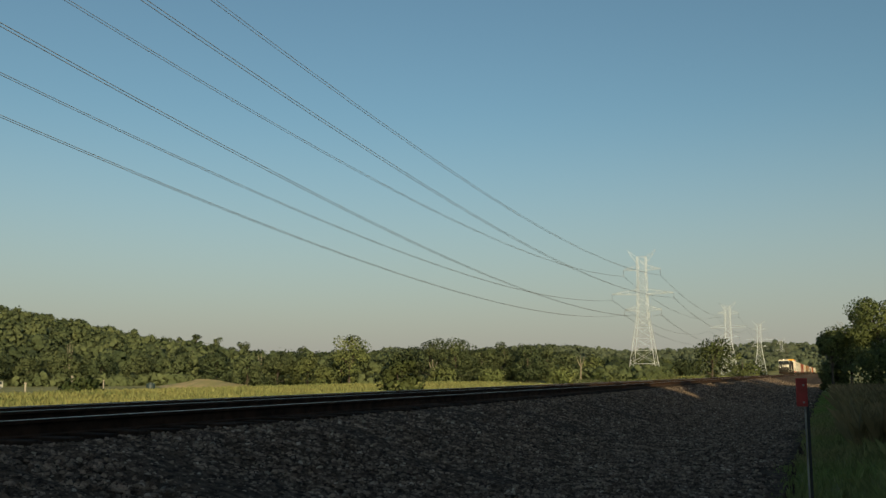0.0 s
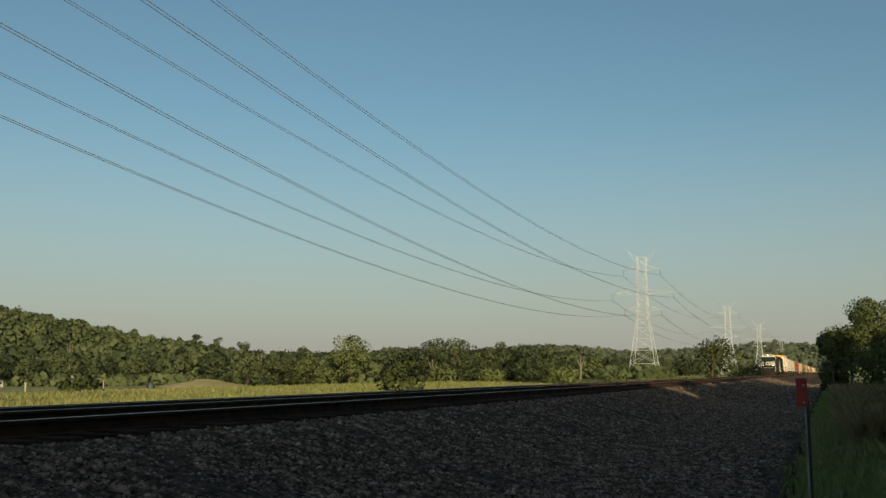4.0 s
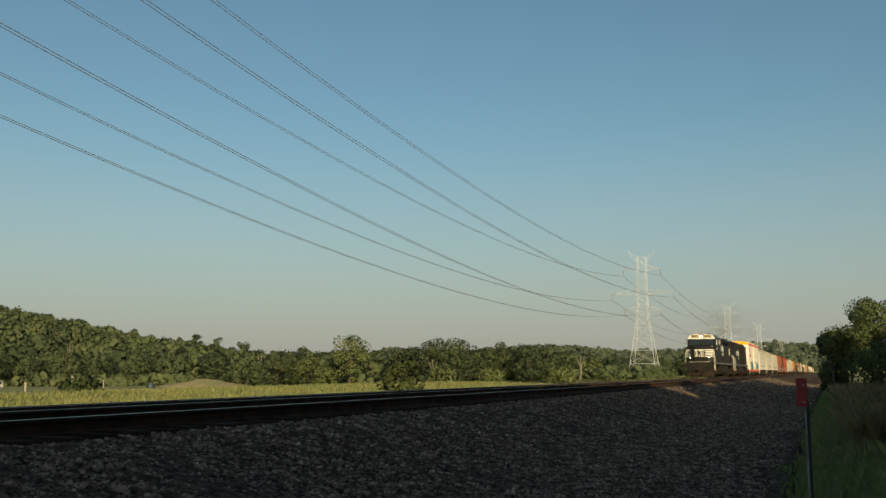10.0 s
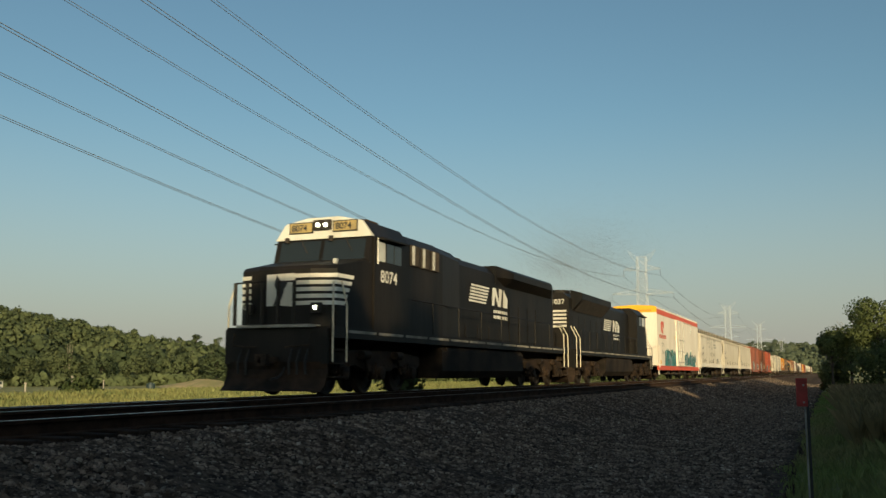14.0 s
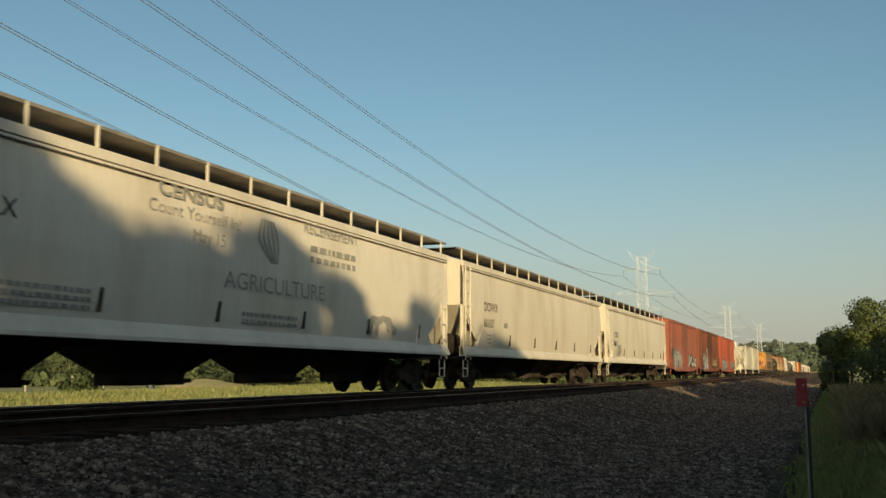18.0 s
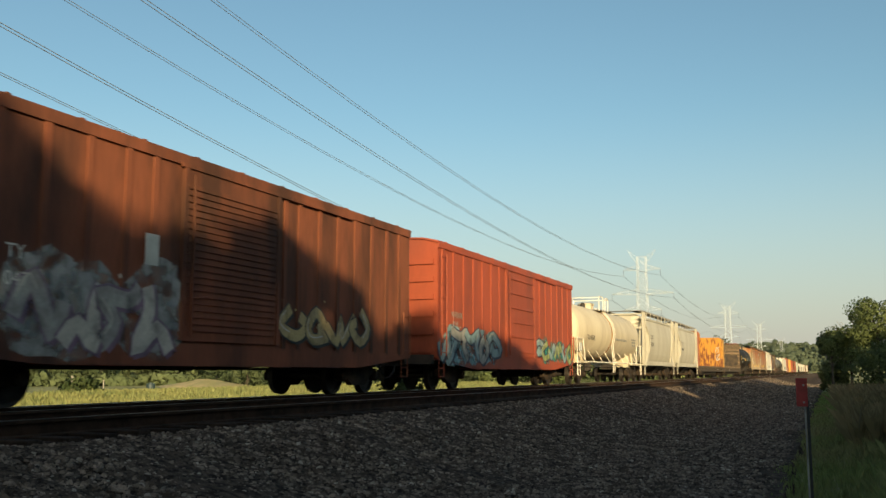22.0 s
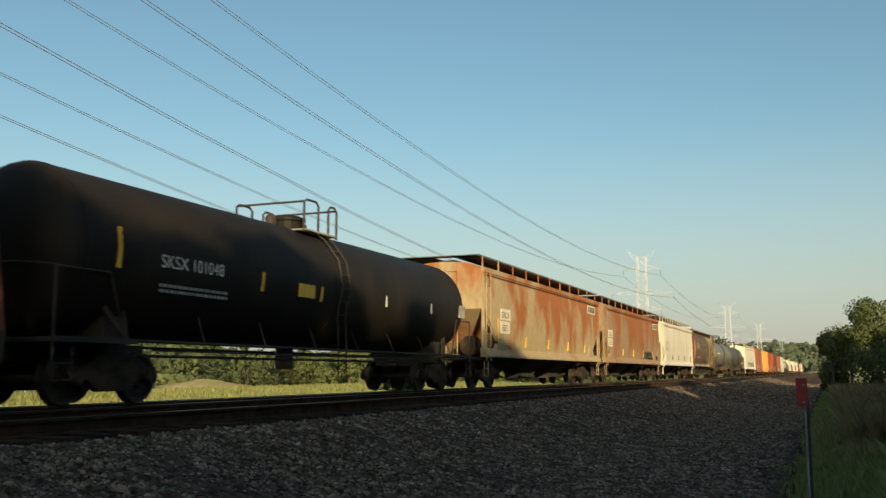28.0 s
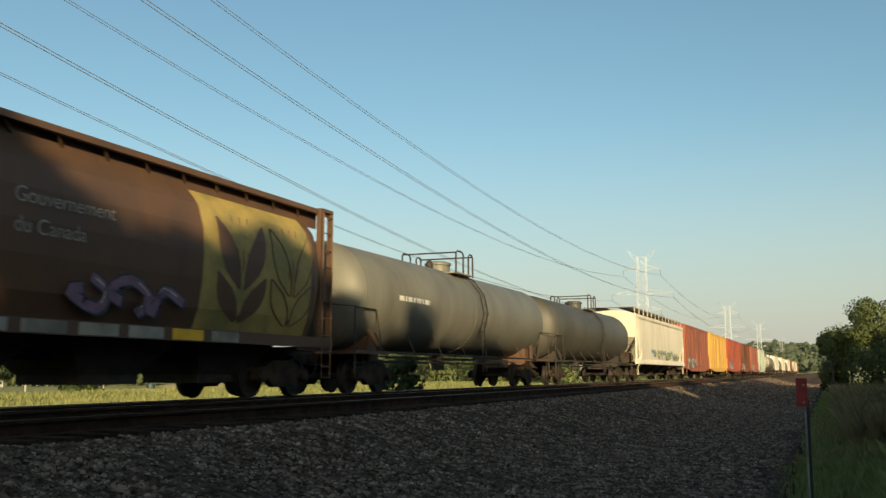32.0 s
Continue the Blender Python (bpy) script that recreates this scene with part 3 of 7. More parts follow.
# ---- transmission line ----
def lattice_tower(name, at, ext, label):
    t = thing(name, at, label, "pylon", "transmission towers")
    H = 42.9 + ext
    r = .08

    def leg(z):          # half width at a height below the peak
        zz = z - ext
        return float(np.interp(zz, [-ext, 0, 19.5, 24, 38, 40.5], [4.7 + ext * .17, 4.7, 1.9, 1.65, 1.4, 1.4]))
    legs = [0, 4.5 + ext, 9 + ext, 13 + ext, 16.5 + ext, 19.5 + ext, 22 + ext, 24.5 + ext, 27 + ext, 29.5 + ext, 32 + ext, 34.5 + ext, 37 + ext, 40.5 + ext]
    for sx in (-1, 1):
        for sy in (-1, 1):
            bm = bmesh.new()
            tube(bm, [(sx * leg(z), sy * leg(z), z) for z in legs], r, 5)
            part("leg", bm, M_GALV, t)
    for face in range(4):
        bm = bmesh.new()
        for a, b in zip(legs, legs[1:]):
            for s in (-1, 1):
                p, q = (s * leg(a), leg(a), a), (-s * leg(b), leg(b), b)
                tube(bm, [p, q], r * .55, 4)
            tube(bm, [(-leg(b), leg(b), b), (leg(b), leg(b), b)], r * .5, 4)
        o = part("bracing", bm, M_GALV, t)
        o.rotation_euler = (0, 0, face * math.pi / 2)
    for z, w in ((34.1 + 1.9, 6.2), (26.1 + 1.7, 10.4), (20.9 + 1.4, 6.2)):
        z += ext
        for s in (-1, 1):
            bm = bmesh.new()
            for sy in (-1, 1):
                tube(bm, [(s * leg(z), sy * leg(z), z), (s * w, 0, z + .3)], r * .75, 4)
                tube(bm, [(s * leg(z + 1.7), sy * leg(z + 1.7), z + 1.7), (s * w, 0, z + .3)], r * .6, 4)
                for u in (.3, .6):
                    tube(bm, [(s * (leg(z) + (w - leg(z)) * u), sy * leg(z) * (1 - u), z + .3 * u), (s * (leg(z) + (w - leg(z)) * (u + .12)), sy * leg(z) * (.9 - u), z + 1.7 * (1 - u))], r * .4, 4)
            arm = part("cross_arm", bm, M_GALV, t)
            bm = bmesh.new()
            for k in range(9):
                zz = z + .2 - k * .24
                loft(bm, [[(s * w + rr * math.cos(a), rr * math.sin(a), zz - h) for a in (6.283 * i / 8 for i in range(8))] for rr, h in ((.04, 0), (.14, .08), (.04, .12), (.04, .25))])
            part("insulator_string", bm, M_INSUL, arm)
    for s in (-1, 1):
        bm = bmesh.new()
        for sy in (-1, 1):
            tube(bm, [(s * 1.4, sy * 1.4, 38 + ext), (s * 4.8, 0, H)], r * .45, 4)
            tube(bm, [(s * 1.4, sy * 1.4, 40.5 + ext), (s * 4.8, 0, H)], r * .45, 4)
        part("earth_wire_peak", bm, M_GALV, t)
    return t


TOWERS = ((-44.2, 315, -1.0, 0), (-40.5, 570, -1.0, 0), (-37.5, 795, -1.0, 0), (-38, 1200, -1.0, 0), (-44.2, 30, -3.4, 7.2))
for x, y, z, ext in TOWERS:
    lattice_tower("transmission_tower", (x, y, z), ext, "pale galvanised lattice tower with three pairs of arms")


def conductor(x0, x1, ya, yb, zf, n=26):
    w = thing("power_line", (0, 0, 0), "twin aluminium conductors sagging between towers", "power cable", "overhead conductors")
    for s in (-.22, .22):
        bm = bmesh.new()
        pts = []
        for i in range(n + 1):
            y = ya + (yb - ya) * i / n
            pts.append((x0 + (x1 - x0) * i / n + s, y, zf(y)))
        tube(bm, pts, .029, 6)
        part("conductor", bm, M_CABLE, w)
    return w


# lateral offset from the line, curve a y^2 + b y + c over the first span
FIRST = ((-6.35, 3.54e-4, -.13874, 41.75), (-10.4, 3.57e-4, -.14133, 34.13), (-6.3, 3.474e-4, -.13599, 28.31), (6.0, 3.45e-4, -.1376, 42.3), (10.3, 3.29e-4, -.13235, 34.55), (6.0, 3.6e-4, -.1448, 29.63))
for off, a, b, c in FIRST:
    conductor(-44.2 + off, -44.2 + off, 30, 315, lambda y: a * y * y + b * y + c, 40)
    z1 = a * 315 ** 2 + b * 315 + c
    for (xa, ya), (xb, yb) in (((-44.2, 315), (-40.5, 570)), ((-40.5, 570), (-37.5, 795)), ((-37.5, 795), (-38, 1200))):
        conductor(xa + off, xb + off, ya, yb, lambda y: z1 - 3.6e-4 * (y - ya) * (yb - y), 18)


# ---- small things by the track and in the field ----
def marker_post():
    """Red plate on a channel post at the ballast's edge."""
    x, y = 12.22, 8.6
    p = thing("marker_post", (x + .016, y, ground_z(x, y)), "thin steel post carrying a narrow red marker plate", "marker post")
    part("post", prism([(.014, 0), (.014, 1.36), (.028, 1.36), (.028, .0)], -.012, .012), M_POSTSTEEL, p)
    part("post", prism([(.031, 0), (.031, 1.40), (.054, 1.40), (.054, .0)], -.01, .014), M_DARKPOST, p)
    bm = B((-.046, .046, -.022, -.014, 1.35, 1.59))
    bmesh.ops.bevel(bm, geom=bm.edges[:], offset=.003, segments=1, affect="EDGES")
    part("plate", bm, M_REDSIGN, p, "dull red plate")
    for z in (1.385, 1.53):
        part("bolt", lathe(bmesh.new(), [(-.03, .006), (-.022, .01), (-.012, .01)], (0.015, z), 8), M_POSTSTEEL, p)


marker_post()


def field_thing(name, az, d, label, category, h, build):
    x, y = polar(az, d)
    t = thing(name, (x, y, ground_z(x, y)), label, category)
    build(t, h)
    return t


def round_post(t, h):
    part("post", tube(bmesh.new(), [(0, 0, -.2), (0, 0, h * .6), (.02, 0, h)], [.16, .15, .13], 8), M_WEATHERED, t)
    part("cap", lathe(bmesh.new(), [(-.15, .01), (-.15, .15), (.15, .15), (.15, .01)], (0.02, h), 8), M_WEATHERED, t)


def drum(t, h):
    bm = loft(bmesh.new(), [[(r * math.cos(a), r * math.sin(a), z) for a in (6.283 * i / 16 for i in range(16))] for r, z in ((.8, 0), (.8, h * .33), (.84, h * .36), (.8, h * .4), (.8, h * .9), (.7, h))])
    part("drum", bm, M_BLUETANK, t)
    part("lid", loft(bmesh.new(), [[(r * math.cos(a), r * math.sin(a), z) for a in (6.283 * i / 16 for i in range(16))] for r, z in ((.5, h), (.5, h + .12), (.2, h + .16))]), M_BLUETANK, t)


def parked_van(t, h):
    part("body", side_prism([(-1.9, .35), (-1.9, 1.1), (-1.2, 1.2), (-.8, h), (1.9, h), (2.0, .9), (2.0, .35)], -.85, .85), M_PALE_GLOSS, t)
    part("window", side_prism([(-1.05, 1.15), (-.75, h - .1), (1.6, h - .1), (1.7, 1.15)], -.87, .87), M_GLASSY, t)
    for y in (-1.2, 1.25):
        w = part("wheel", xdisc(bmesh.new(), [(-.9, .1), (-.9, .32), (-.7, .34), (.7, .34), (.9, .32), (.9, .1)], y, .33, 14), M_INSUL, t)


field_thing("fence_post", 46.4, 150, "pale weathered timber post in the meadow", "post", 2.4, round_post)
field_thing("fence_post", 44.0, 190, "dark weathered timber post in the meadow", "post", 3.2, round_post)
field_thing("fence_post", 42.3, 220, "dark weathered timber post in the meadow", "post", 2.2, round_post)
field_thing("water_tank", 39.7, 185, "blue plastic water tank on the meadow", "tank", 1.9, drum)
for k, (az, d) in enumerate(((48.0, 250), (45.6, 330), (44.9, 330), (42.6, 330))):
    field_thing("parked_car", az, d, "pale parked car beyond the meadow", "car", 1.45 if k else 1.9, parked_van)
x, y = polar(43.6, 178)
tree("meadow_bush", on_ground(x, y), 2.6, 6.5, 71, "low dark bush in the meadow", "bush", "", 900, .3, 0.0, M_LEAF, 14)
bm = bmesh.new()
rng = np.random.default_rng(3)
rings = [[(r * math.cos(a) * 1.8, r * math.sin(a), z + rng.normal(0, .12)) for a in (6.283 * i / 24 for i in range(24))] for r, z in ((10, -.5), (7.5, .35), (5, 1.0), (2.8, 1.6), (1.4, 1.95), (.3, 2.1))]
loft(bm, rings)
x, y = polar(36.6, 262)
m = part("soil_mound", bm, M_MOUND, None, smooth=True)
m.location = on_ground(x, y)
tagged(m, "low grassy mound with bare sandy soil on top", "mound")
for az, d, h in ((44.2, 330, 13), (39.2, 345, 12), (37.4, 350, 11), (36.3, 345, 11), (33.4, 300, 10), (23.0, 262, 7.5), (14.0, 292, 7.5)):
    x, y = polar(az, d)
    sn = thing("bare_tree", on_ground(x, y), "pale dead tree trunk among the woods", "tree", "dead trunks in the woods")
    bm = bmesh.new()
    tube(bm, [(0, 0, 0), (.2, 0, h * .5), (-.1, .1, h)], [.28, .2, .06], 6)
    part("trunk", bm, M_PALEBARK, sn)
    for s in (-1, 1):
        bm = bmesh.new()
        tube(bm, [(.1, 0, h * .5), (s * .9, .2, h * .75), (s * 1.2, .1, h * .95)], [.14, .1, .03], 5)
        part("limb", bm, M_PALEBARK, sn)
for k, (az, d, h, w) in enumerate(((15.2, 115, 2.9, 2.6), (12.0, 160, 3.2, 5), (10.9, 175, 2.6, 6), (8.6, 190, 2.3, 7), (7.6, 185, 2.6, 6), (5.2, 260, 3.4, 7), (3.6, 330, 3.6, 6), (9.4, 260, 3, 9), (13.0, 240, 3.2, 9))):
    x, y = polar(az, d)
    tree("bank_bush", on_ground(x, y), h, w, 400 + k, "low green bush on the weedy bank", "bush", "bushes on the bank", 1100, .16, 0.0, (M_LEAF, M_LEAF_PALE)[k % 2], 14)
# bare twigs of the dead shrub before the verge trees
x, y = polar(-0.4, 72)
tw = thing("dead_shrub", on_ground(x, y), "leafless grey shrub beside the verge trees", "shrub")
rnd = random.Random(12)
for k in range(16):
    bm = bmesh.new()
    a, u = rnd.uniform(0, 6.28), rnd.uniform(.5, 1.4)
    tube(bm, [(0, 0, 0), (math.cos(a) * u * .4, math.sin(a) * u * .4, 2.2), (math.cos(a) * u * .8, math.sin(a) * u * .8, 3.4 + rnd.uniform(0, 1.4))], [.05, .035, .01], 4)
    part("twig", bm, M_PALEBARK, tw)


# ---- train: materials ----
def paint(name, col, dirt, amount=(0.42, 0.72), rough=0.55, scale=1.1, streak=0.22, fine=0.10, bump=0.08, spec=.5):
    return mat(name, col, dirt, scale=scale, rough=rough, mix=amount, stretch=(1, 1, streak), fine=fine, bump=bump, bump_scale=3, spec=spec)


def rust_by_height(m, low=1.5, high=3.7):
    """Mix in more rust going from low to high."""
    nt, N = m.node_tree, m.node_tree.nodes
    ramp = next(n for n in N if n.bl_idname == "ShaderNodeValToRGB")
    src = ramp.inputs[0].links[0].from_socket
    tc = next(n for n in N if n.bl_idname == "ShaderNodeTexCoord")
    sep, rng_, add = N.new("ShaderNodeSeparateXYZ"), N.new("ShaderNodeMapRange"), N.new("ShaderNodeMath")
    nt.links.new(tc.outputs["Object"], sep.inputs[0]), nt.links.new(sep.outputs["Z"], rng_.inputs["Value"])
    for k, v in (("From Min", low), ("From Max", high), ("To Min", -.12), ("To Max", .08)):
        rng_.inputs[k].default_value = v
    nt.links.new(src, add.inputs[0]), nt.links.new(rng_.outputs[0], add.inputs[1]), nt.links.new(add.outputs[0], ramp.inputs[0])


M_LOCO = paint("black_loco_paint", (0.005, 0.0048, 0.0045), (0.019, 0.015, 0.012), (.35, .75), 0.55, spec=.25, fine=.25, bump=.2)
M_LOCO_WHITE = paint("white_stripe_paint", (0.74, 0.73, 0.68), (0.5, 0.46, 0.38), (.45, .8), 0.5)
M_GRIME = mat("running_gear_grime", (0.058, 0.040, 0.028), (0.020, 0.016, 0.013), spec=.2, scale=3, rough=0.85, bump=0.5, fine=0.3)
M_DARKGEAR = mat("oily_black_steel", (0.024, 0.020, 0.017), (0.044, 0.033, 0.026), scale=3, rough=0.8, bump=0.3, fine=0.3)
M_PILOT = mat("dusty_dark_pilot", (0.036, 0.023, 0.015), (0.009, 0.007, 0.006), spec=.2, scale=2, rough=0.8, fine=0.3)
M_SILL_STRIPE = mat("dirty_white_stripe", (0.32, 0.30, 0.26), (0.16, 0.15, 0.13), scale=1.5, rough=0.7)
M_WHEEL = mat("wheel_steel", (0.05, 0.04, 0.034), (0.025, 0.02, 0.018), scale=5, rough=0.6, metal=0.4)
M_TANK = mat("dusty_fuel_tank", (0.030, 0.022, 0.016), (0.010, 0.008, 0.007), spec=.2, scale=1.2, rough=0.8, fine=0.25)
M_GLASS = bpy.data.materials.new("tinted_cab_glass")
M_GLASS.use_nodes = True
M_GLASS.node_tree.nodes["Principled BSDF"].inputs["Base Color"].default_value = (0.02, 0.026, 0.03, 1)
M_GLASS.node_tree.nodes["Principled BSDF"].inputs["Roughness"].default_value = 0.06
M_RAILING = mat("white_handrail", (0.72, 0.66, 0.5), (0.55, 0.5, 0.4), rough=0.5)
M_LAMP = mat("lit_headlight", (0.9, 0.88, 0.8), rough=0.3, emit=12.0)
M_REEFER = paint("white_reefer_paint", (0.82, 0.755, 0.67), (0.64, 0.575, 0.49), (.4, .8), 0.5)
M_STRIPE = paint("red_stripe_paint", (0.62, 0.09, 0.045), (0.45, 0.08, 0.05), (.45, .8), 0.5)
M_YELLOW_END = paint("yellow_height_warning", (0.85, 0.45, 0.03), (0.7, 0.36, 0.04), (.45, .8), 0.5)
M_HOP_A = paint("pale_grey_hopper", (0.67, 0.62, 0.54), (0.51, 0.455, 0.38), (.42, .8), 0.55)
M_HOP_B = paint("cream_grey_hopper", (0.61, 0.555, 0.465), (0.47, 0.41, 0.33), (.42, .8), 0.55)
M_HOP_C = paint("dusty_grey_hopper", (0.47, 0.44, 0.375), (0.36, 0.325, 0.27), (.4, .8), 0.6)
M_HOP_RUST = paint("rusting_buff_hopper", (0.35, 0.265, 0.165), (0.28, 0.10, 0.032), (.44, .60), 0.8, .85, .5, .3)
M_HOP_RUST_DARK = paint("dark_rusted_hopper", (0.27, 0.185, 0.115), (0.255, 0.088, 0.030), (.42, .60), 0.8, .95, .38, .25)
# rust grows towards the roof; sunlit top and shaded foot are coloured in too
rust_by_height(M_HOP_RUST), rust_by_height(M_HOP_RUST_DARK)
M_HOP_WHITE = paint("white_hopper", (0.61, 0.565, 0.49), (0.48, 0.435, 0.365), (.42, .8), 0.55)
M_CYL = paint("brown_grain_hopper", (0.105, 0.055, 0.032), (0.07, 0.042, 0.028), (.4, .75), 0.6)
M_CYL_END = paint("orange_brown_end", (0.36, 0.13, 0.055), (0.26, 0.1, 0.05), (.4, .8), 0.6)
M_BOX_A = paint("faded_oxide_red", (0.265, 0.080, 0.048), (0.155, 0.055, 0.037), (.42, .72), 0.7, 1.0, .28, .18)
M_BOX_B = paint("weathered_brown", (0.19, 0.062, 0.033), (0.065, 0.028, 0.018), (.40, .66), 0.75, 1.0, .3, .25, spec=.3)
M_BOX_C = paint("bright_oxide_red", (0.31, 0.060, 0.027), (0.19, 0.043, 0.024), (.42, .75), 0.65, 1.0, .3, .18)
M_BOX_Y = paint("faded_yellow_box", (0.55, 0.32, 0.07), (0.42, 0.24, 0.07), (.42, .8), 0.6)
M_BOX_T = paint("pale_teal_box", (0.45, 0.46, 0.38), (0.25, 0.33, 0.31), (.42, .6), 0.6)
M_TANK_W = paint("cream_tank_paint", (0.60, 0.52, 0.39), (0.46, 0.38, 0.27), (.42, .75), 0.55)
M_TANK_B = paint("black_tank_paint", (0.013, 0.011, 0.0095), (0.024, 0.019, 0.015), (.4, .8), 0.62, spec=.18)
M_TANK_G = paint("grey_tank_paint", (0.155, 0.15, 0.128), (0.095, 0.09, 0.078), (.4, .75), 0.55)
M_TANK_D = paint("dark_grey_tank_paint", (0.066, 0.062, 0.052), (0.038, 0.035, 0.03), (.4, .75), 0.55)
M_RUSTY = mat("orange_rusted_plate", (0.47, 0.215, 0.035), (0.155, 0.050, 0.019), scale=5.5, rough=0.85, stretch=(1, 1, .3), mix=(.43, .57), fine=.4, bump=.5, bump_scale=14)
rust_by_height(M_RUSTY, 4.6, 1.0)
M_YELLOWPOST = mat("faded_yellow_steel", (0.38, 0.20, 0.04), (0.20, 0.09, 0.03), scale=1.5, rough=0.7, mix=(.46, .66), fine=.15)
M_PLANK = mat("weathered_plank", (0.17, 0.115, 0.07), (0.085, 0.06, 0.04), scale=2.5, rough=0.9, stretch=(.5, 1, 5), objvar=.35, fine=.25, bump=.3)
M_DECK = mat("dark_deck_steel", (0.068, 0.047, 0.030), (0.032, 0.024, 0.019), scale=2, rough=0.85, fine=.3)
M_GRATE = mat("running_board_grating", (0.26, 0.235, 0.205), (0.17, 0.155, 0.135), scale=1.5, rough=0.8)
M_GRATE_DARK = mat("dark_running_board", (0.10, 0.098, 0.095), (0.07, 0.068, 0.064), scale=1.5, rough=0.8)
M_INK = mat("black_lettering", (0.03, 0.03, 0.03), rough=0.7)
M_INK_GREY = mat("faded_lettering", (0.24, 0.24, 0.22), (0.33, 0.32, 0.29), rough=0.7)
M_INK_WHITE = mat("white_lettering", (0.72, 0.71, 0.67), (0.55, 0.53, 0.48), rough=0.7)
M_INK_RED = mat("red_lettering", (0.5, 0.09, 0.05), rough=0.7)
M_MARKER = mat("yellow_reflector", (0.75, 0.45, 0.03), rough=0.4)
def mist(name, col, col2=None, thin=0.0, solid=.85, lo=.36, hi=.62):
    """Spray paint, worn or thin enough for the steel to show between its specks."""
    m = mat(name, col, col2, scale=2.5, rough=.65, fine=.35)
    nt, N = m.node_tree, m.node_tree.nodes
    t, ramp = N.new("ShaderNodeTexNoise"), N.new("ShaderNodeMapRange")
    t.inputs["Scale"].default_value, t.inputs["Detail"].default_value = 3.0, 8
    for k, v in (("From Min", lo), ("From Max", hi), ("To Min", thin), ("To Max", solid)):
        ramp.inputs[k].default_value = v
    nt.links.new(N["Texture Coordinate"].outputs["Object"], t.inputs["Vector"]), nt.links.new(t.outputs["Fac"], ramp.inputs["Value"])
    nt.links.new(ramp.outputs[0], N["Principled BSDF"].inputs["Alpha"])
    return m


M_TEAL = mist("teal_spray", (0.035, 0.24, 0.25), (0.06, 0.19, 0.19), .5, 1.0, .30, .50)
M_SKY = mist("pale_blue_spray", (0.24, 0.33, 0.35), (0.17, 0.25, 0.28), .5, 1.0, .30, .50)
M_NAVY = mist("navy_spray", (0.025, 0.035, 0.08), (0.03, 0.035, 0.05), .5, 1.0, .30, .50)
M_SILVER = mist("silver_spray", (0.34, 0.33, 0.31), (0.24, 0.23, 0.22), .5, 1.0, .30, .50)
M_LIME = mist("lime_spray", (0.30, 0.33, 0.12), (0.22, 0.25, 0.11), .5, 1.0, .30, .50)
M_SAND = mat("tan_number_plate", (0.45, 0.34, 0.14), (0.35, 0.27, 0.13), rough=0.6)
M_SAND_SPRAY = mist("sand_spray", (0.38, 0.30, 0.14), (0.28, 0.22, 0.12), .5, 1.0, .30, .50)
M_CHALK = mist("white_spray", (0.52, 0.49, 0.44), (0.40, 0.37, 0.33), .5, 1.0, .30, .50)
M_MAUVE = mist("mauve_spray", (0.19, 0.115, 0.185), (0.13, 0.085, 0.13), .5, 1.0, .30, .50)
M_TEAL_MIST = mist("teal_spray_mist", (0.04, 0.27, 0.25))
M_SKY_MIST = mist("pale_blue_spray_mist", (0.25, 0.38, 0.42))
M_SILVER_MIST = mist("silver_spray_mist", (0.36, 0.36, 0.35))
M_NAVY_MIST = mist("navy_spray_mist", (0.03, 0.04, 0.09))
M_WHEAT = mat("wheat_yellow", (0.36, 0.265, 0.085), (0.20, 0.175, 0.065), rough=0.65, scale=1.2, fine=.2)
M_SOOT = mat("brown_soot", (0.13, 0.11, 0.09), rough=1.0)
M_HOSE = mat("rubber_hose", (0.02, 0.02, 0.02), rough=0.8)


# ---- lettering and spray paint ----
def lettering(parent, text, y, z, size, material, x=1.6, face="side", name="lettering", bold=0.0, wide=1.0):
    """Flat letters on a car's side (reads along y) or on its leading end (reads along x)."""
    cu = bpy.data.curves.new(name, "FONT")
    cu.body, cu.size, cu.offset = text, size, bold
    cu.fill_mode = "FRONT"
    tmp = new("text_tmp", cu)
    me = bpy.data.meshes.new_from_object(tmp.evaluated_get(bpy.context.evaluated_depsgraph_get()))
    bpy.data.objects.remove(tmp)
    bpy.data.curves.remove(cu)
    turn = Matrix(((0, 0, 1, 0), (wide, 0, 0, 0), (0, 1, 0, 0), (0, 0, 0, 1))) if face == "side" else Matrix(((wide, 0, 0, 0), (0, 0, -1, 0), (0, 1, 0, 0), (0, 0, 0, 1)))
    me.transform(turn)
    me.name = name
    me.materials.clear()
    ob = finish(name, me, material, parent)
    ob.location = (x + .006, y, z) if face == "side" else (y, x - .006, z)
    return ob


def bars(parent, y0, y1, z0, z1, rows, material, x=1.6, seed=0, name="small_print", face="side"):
    """Unreadable lettering as rows of short bars."""
    rnd = random.Random(seed)
    bm = bmesh.new()
    for r in range(rows):
        z = z1 - (z1 - z0) * (r + .5) / rows
        h = (z1 - z0) / rows * .28
        y = y0
        while y < y1:
            w = rnd.uniform(.5, 1.6) * h * 3
            if face == "side":
                box(bm, x + .001, x + .006, y, min(y + w, y1), z - h, z + h)
            else:
                box(bm, y, min(y + w, y1), x - .006, x - .001, z - h, z + h)
            y += w + h * 1.2
    return tagged(part(name, bm, material, parent), kind="stuff")


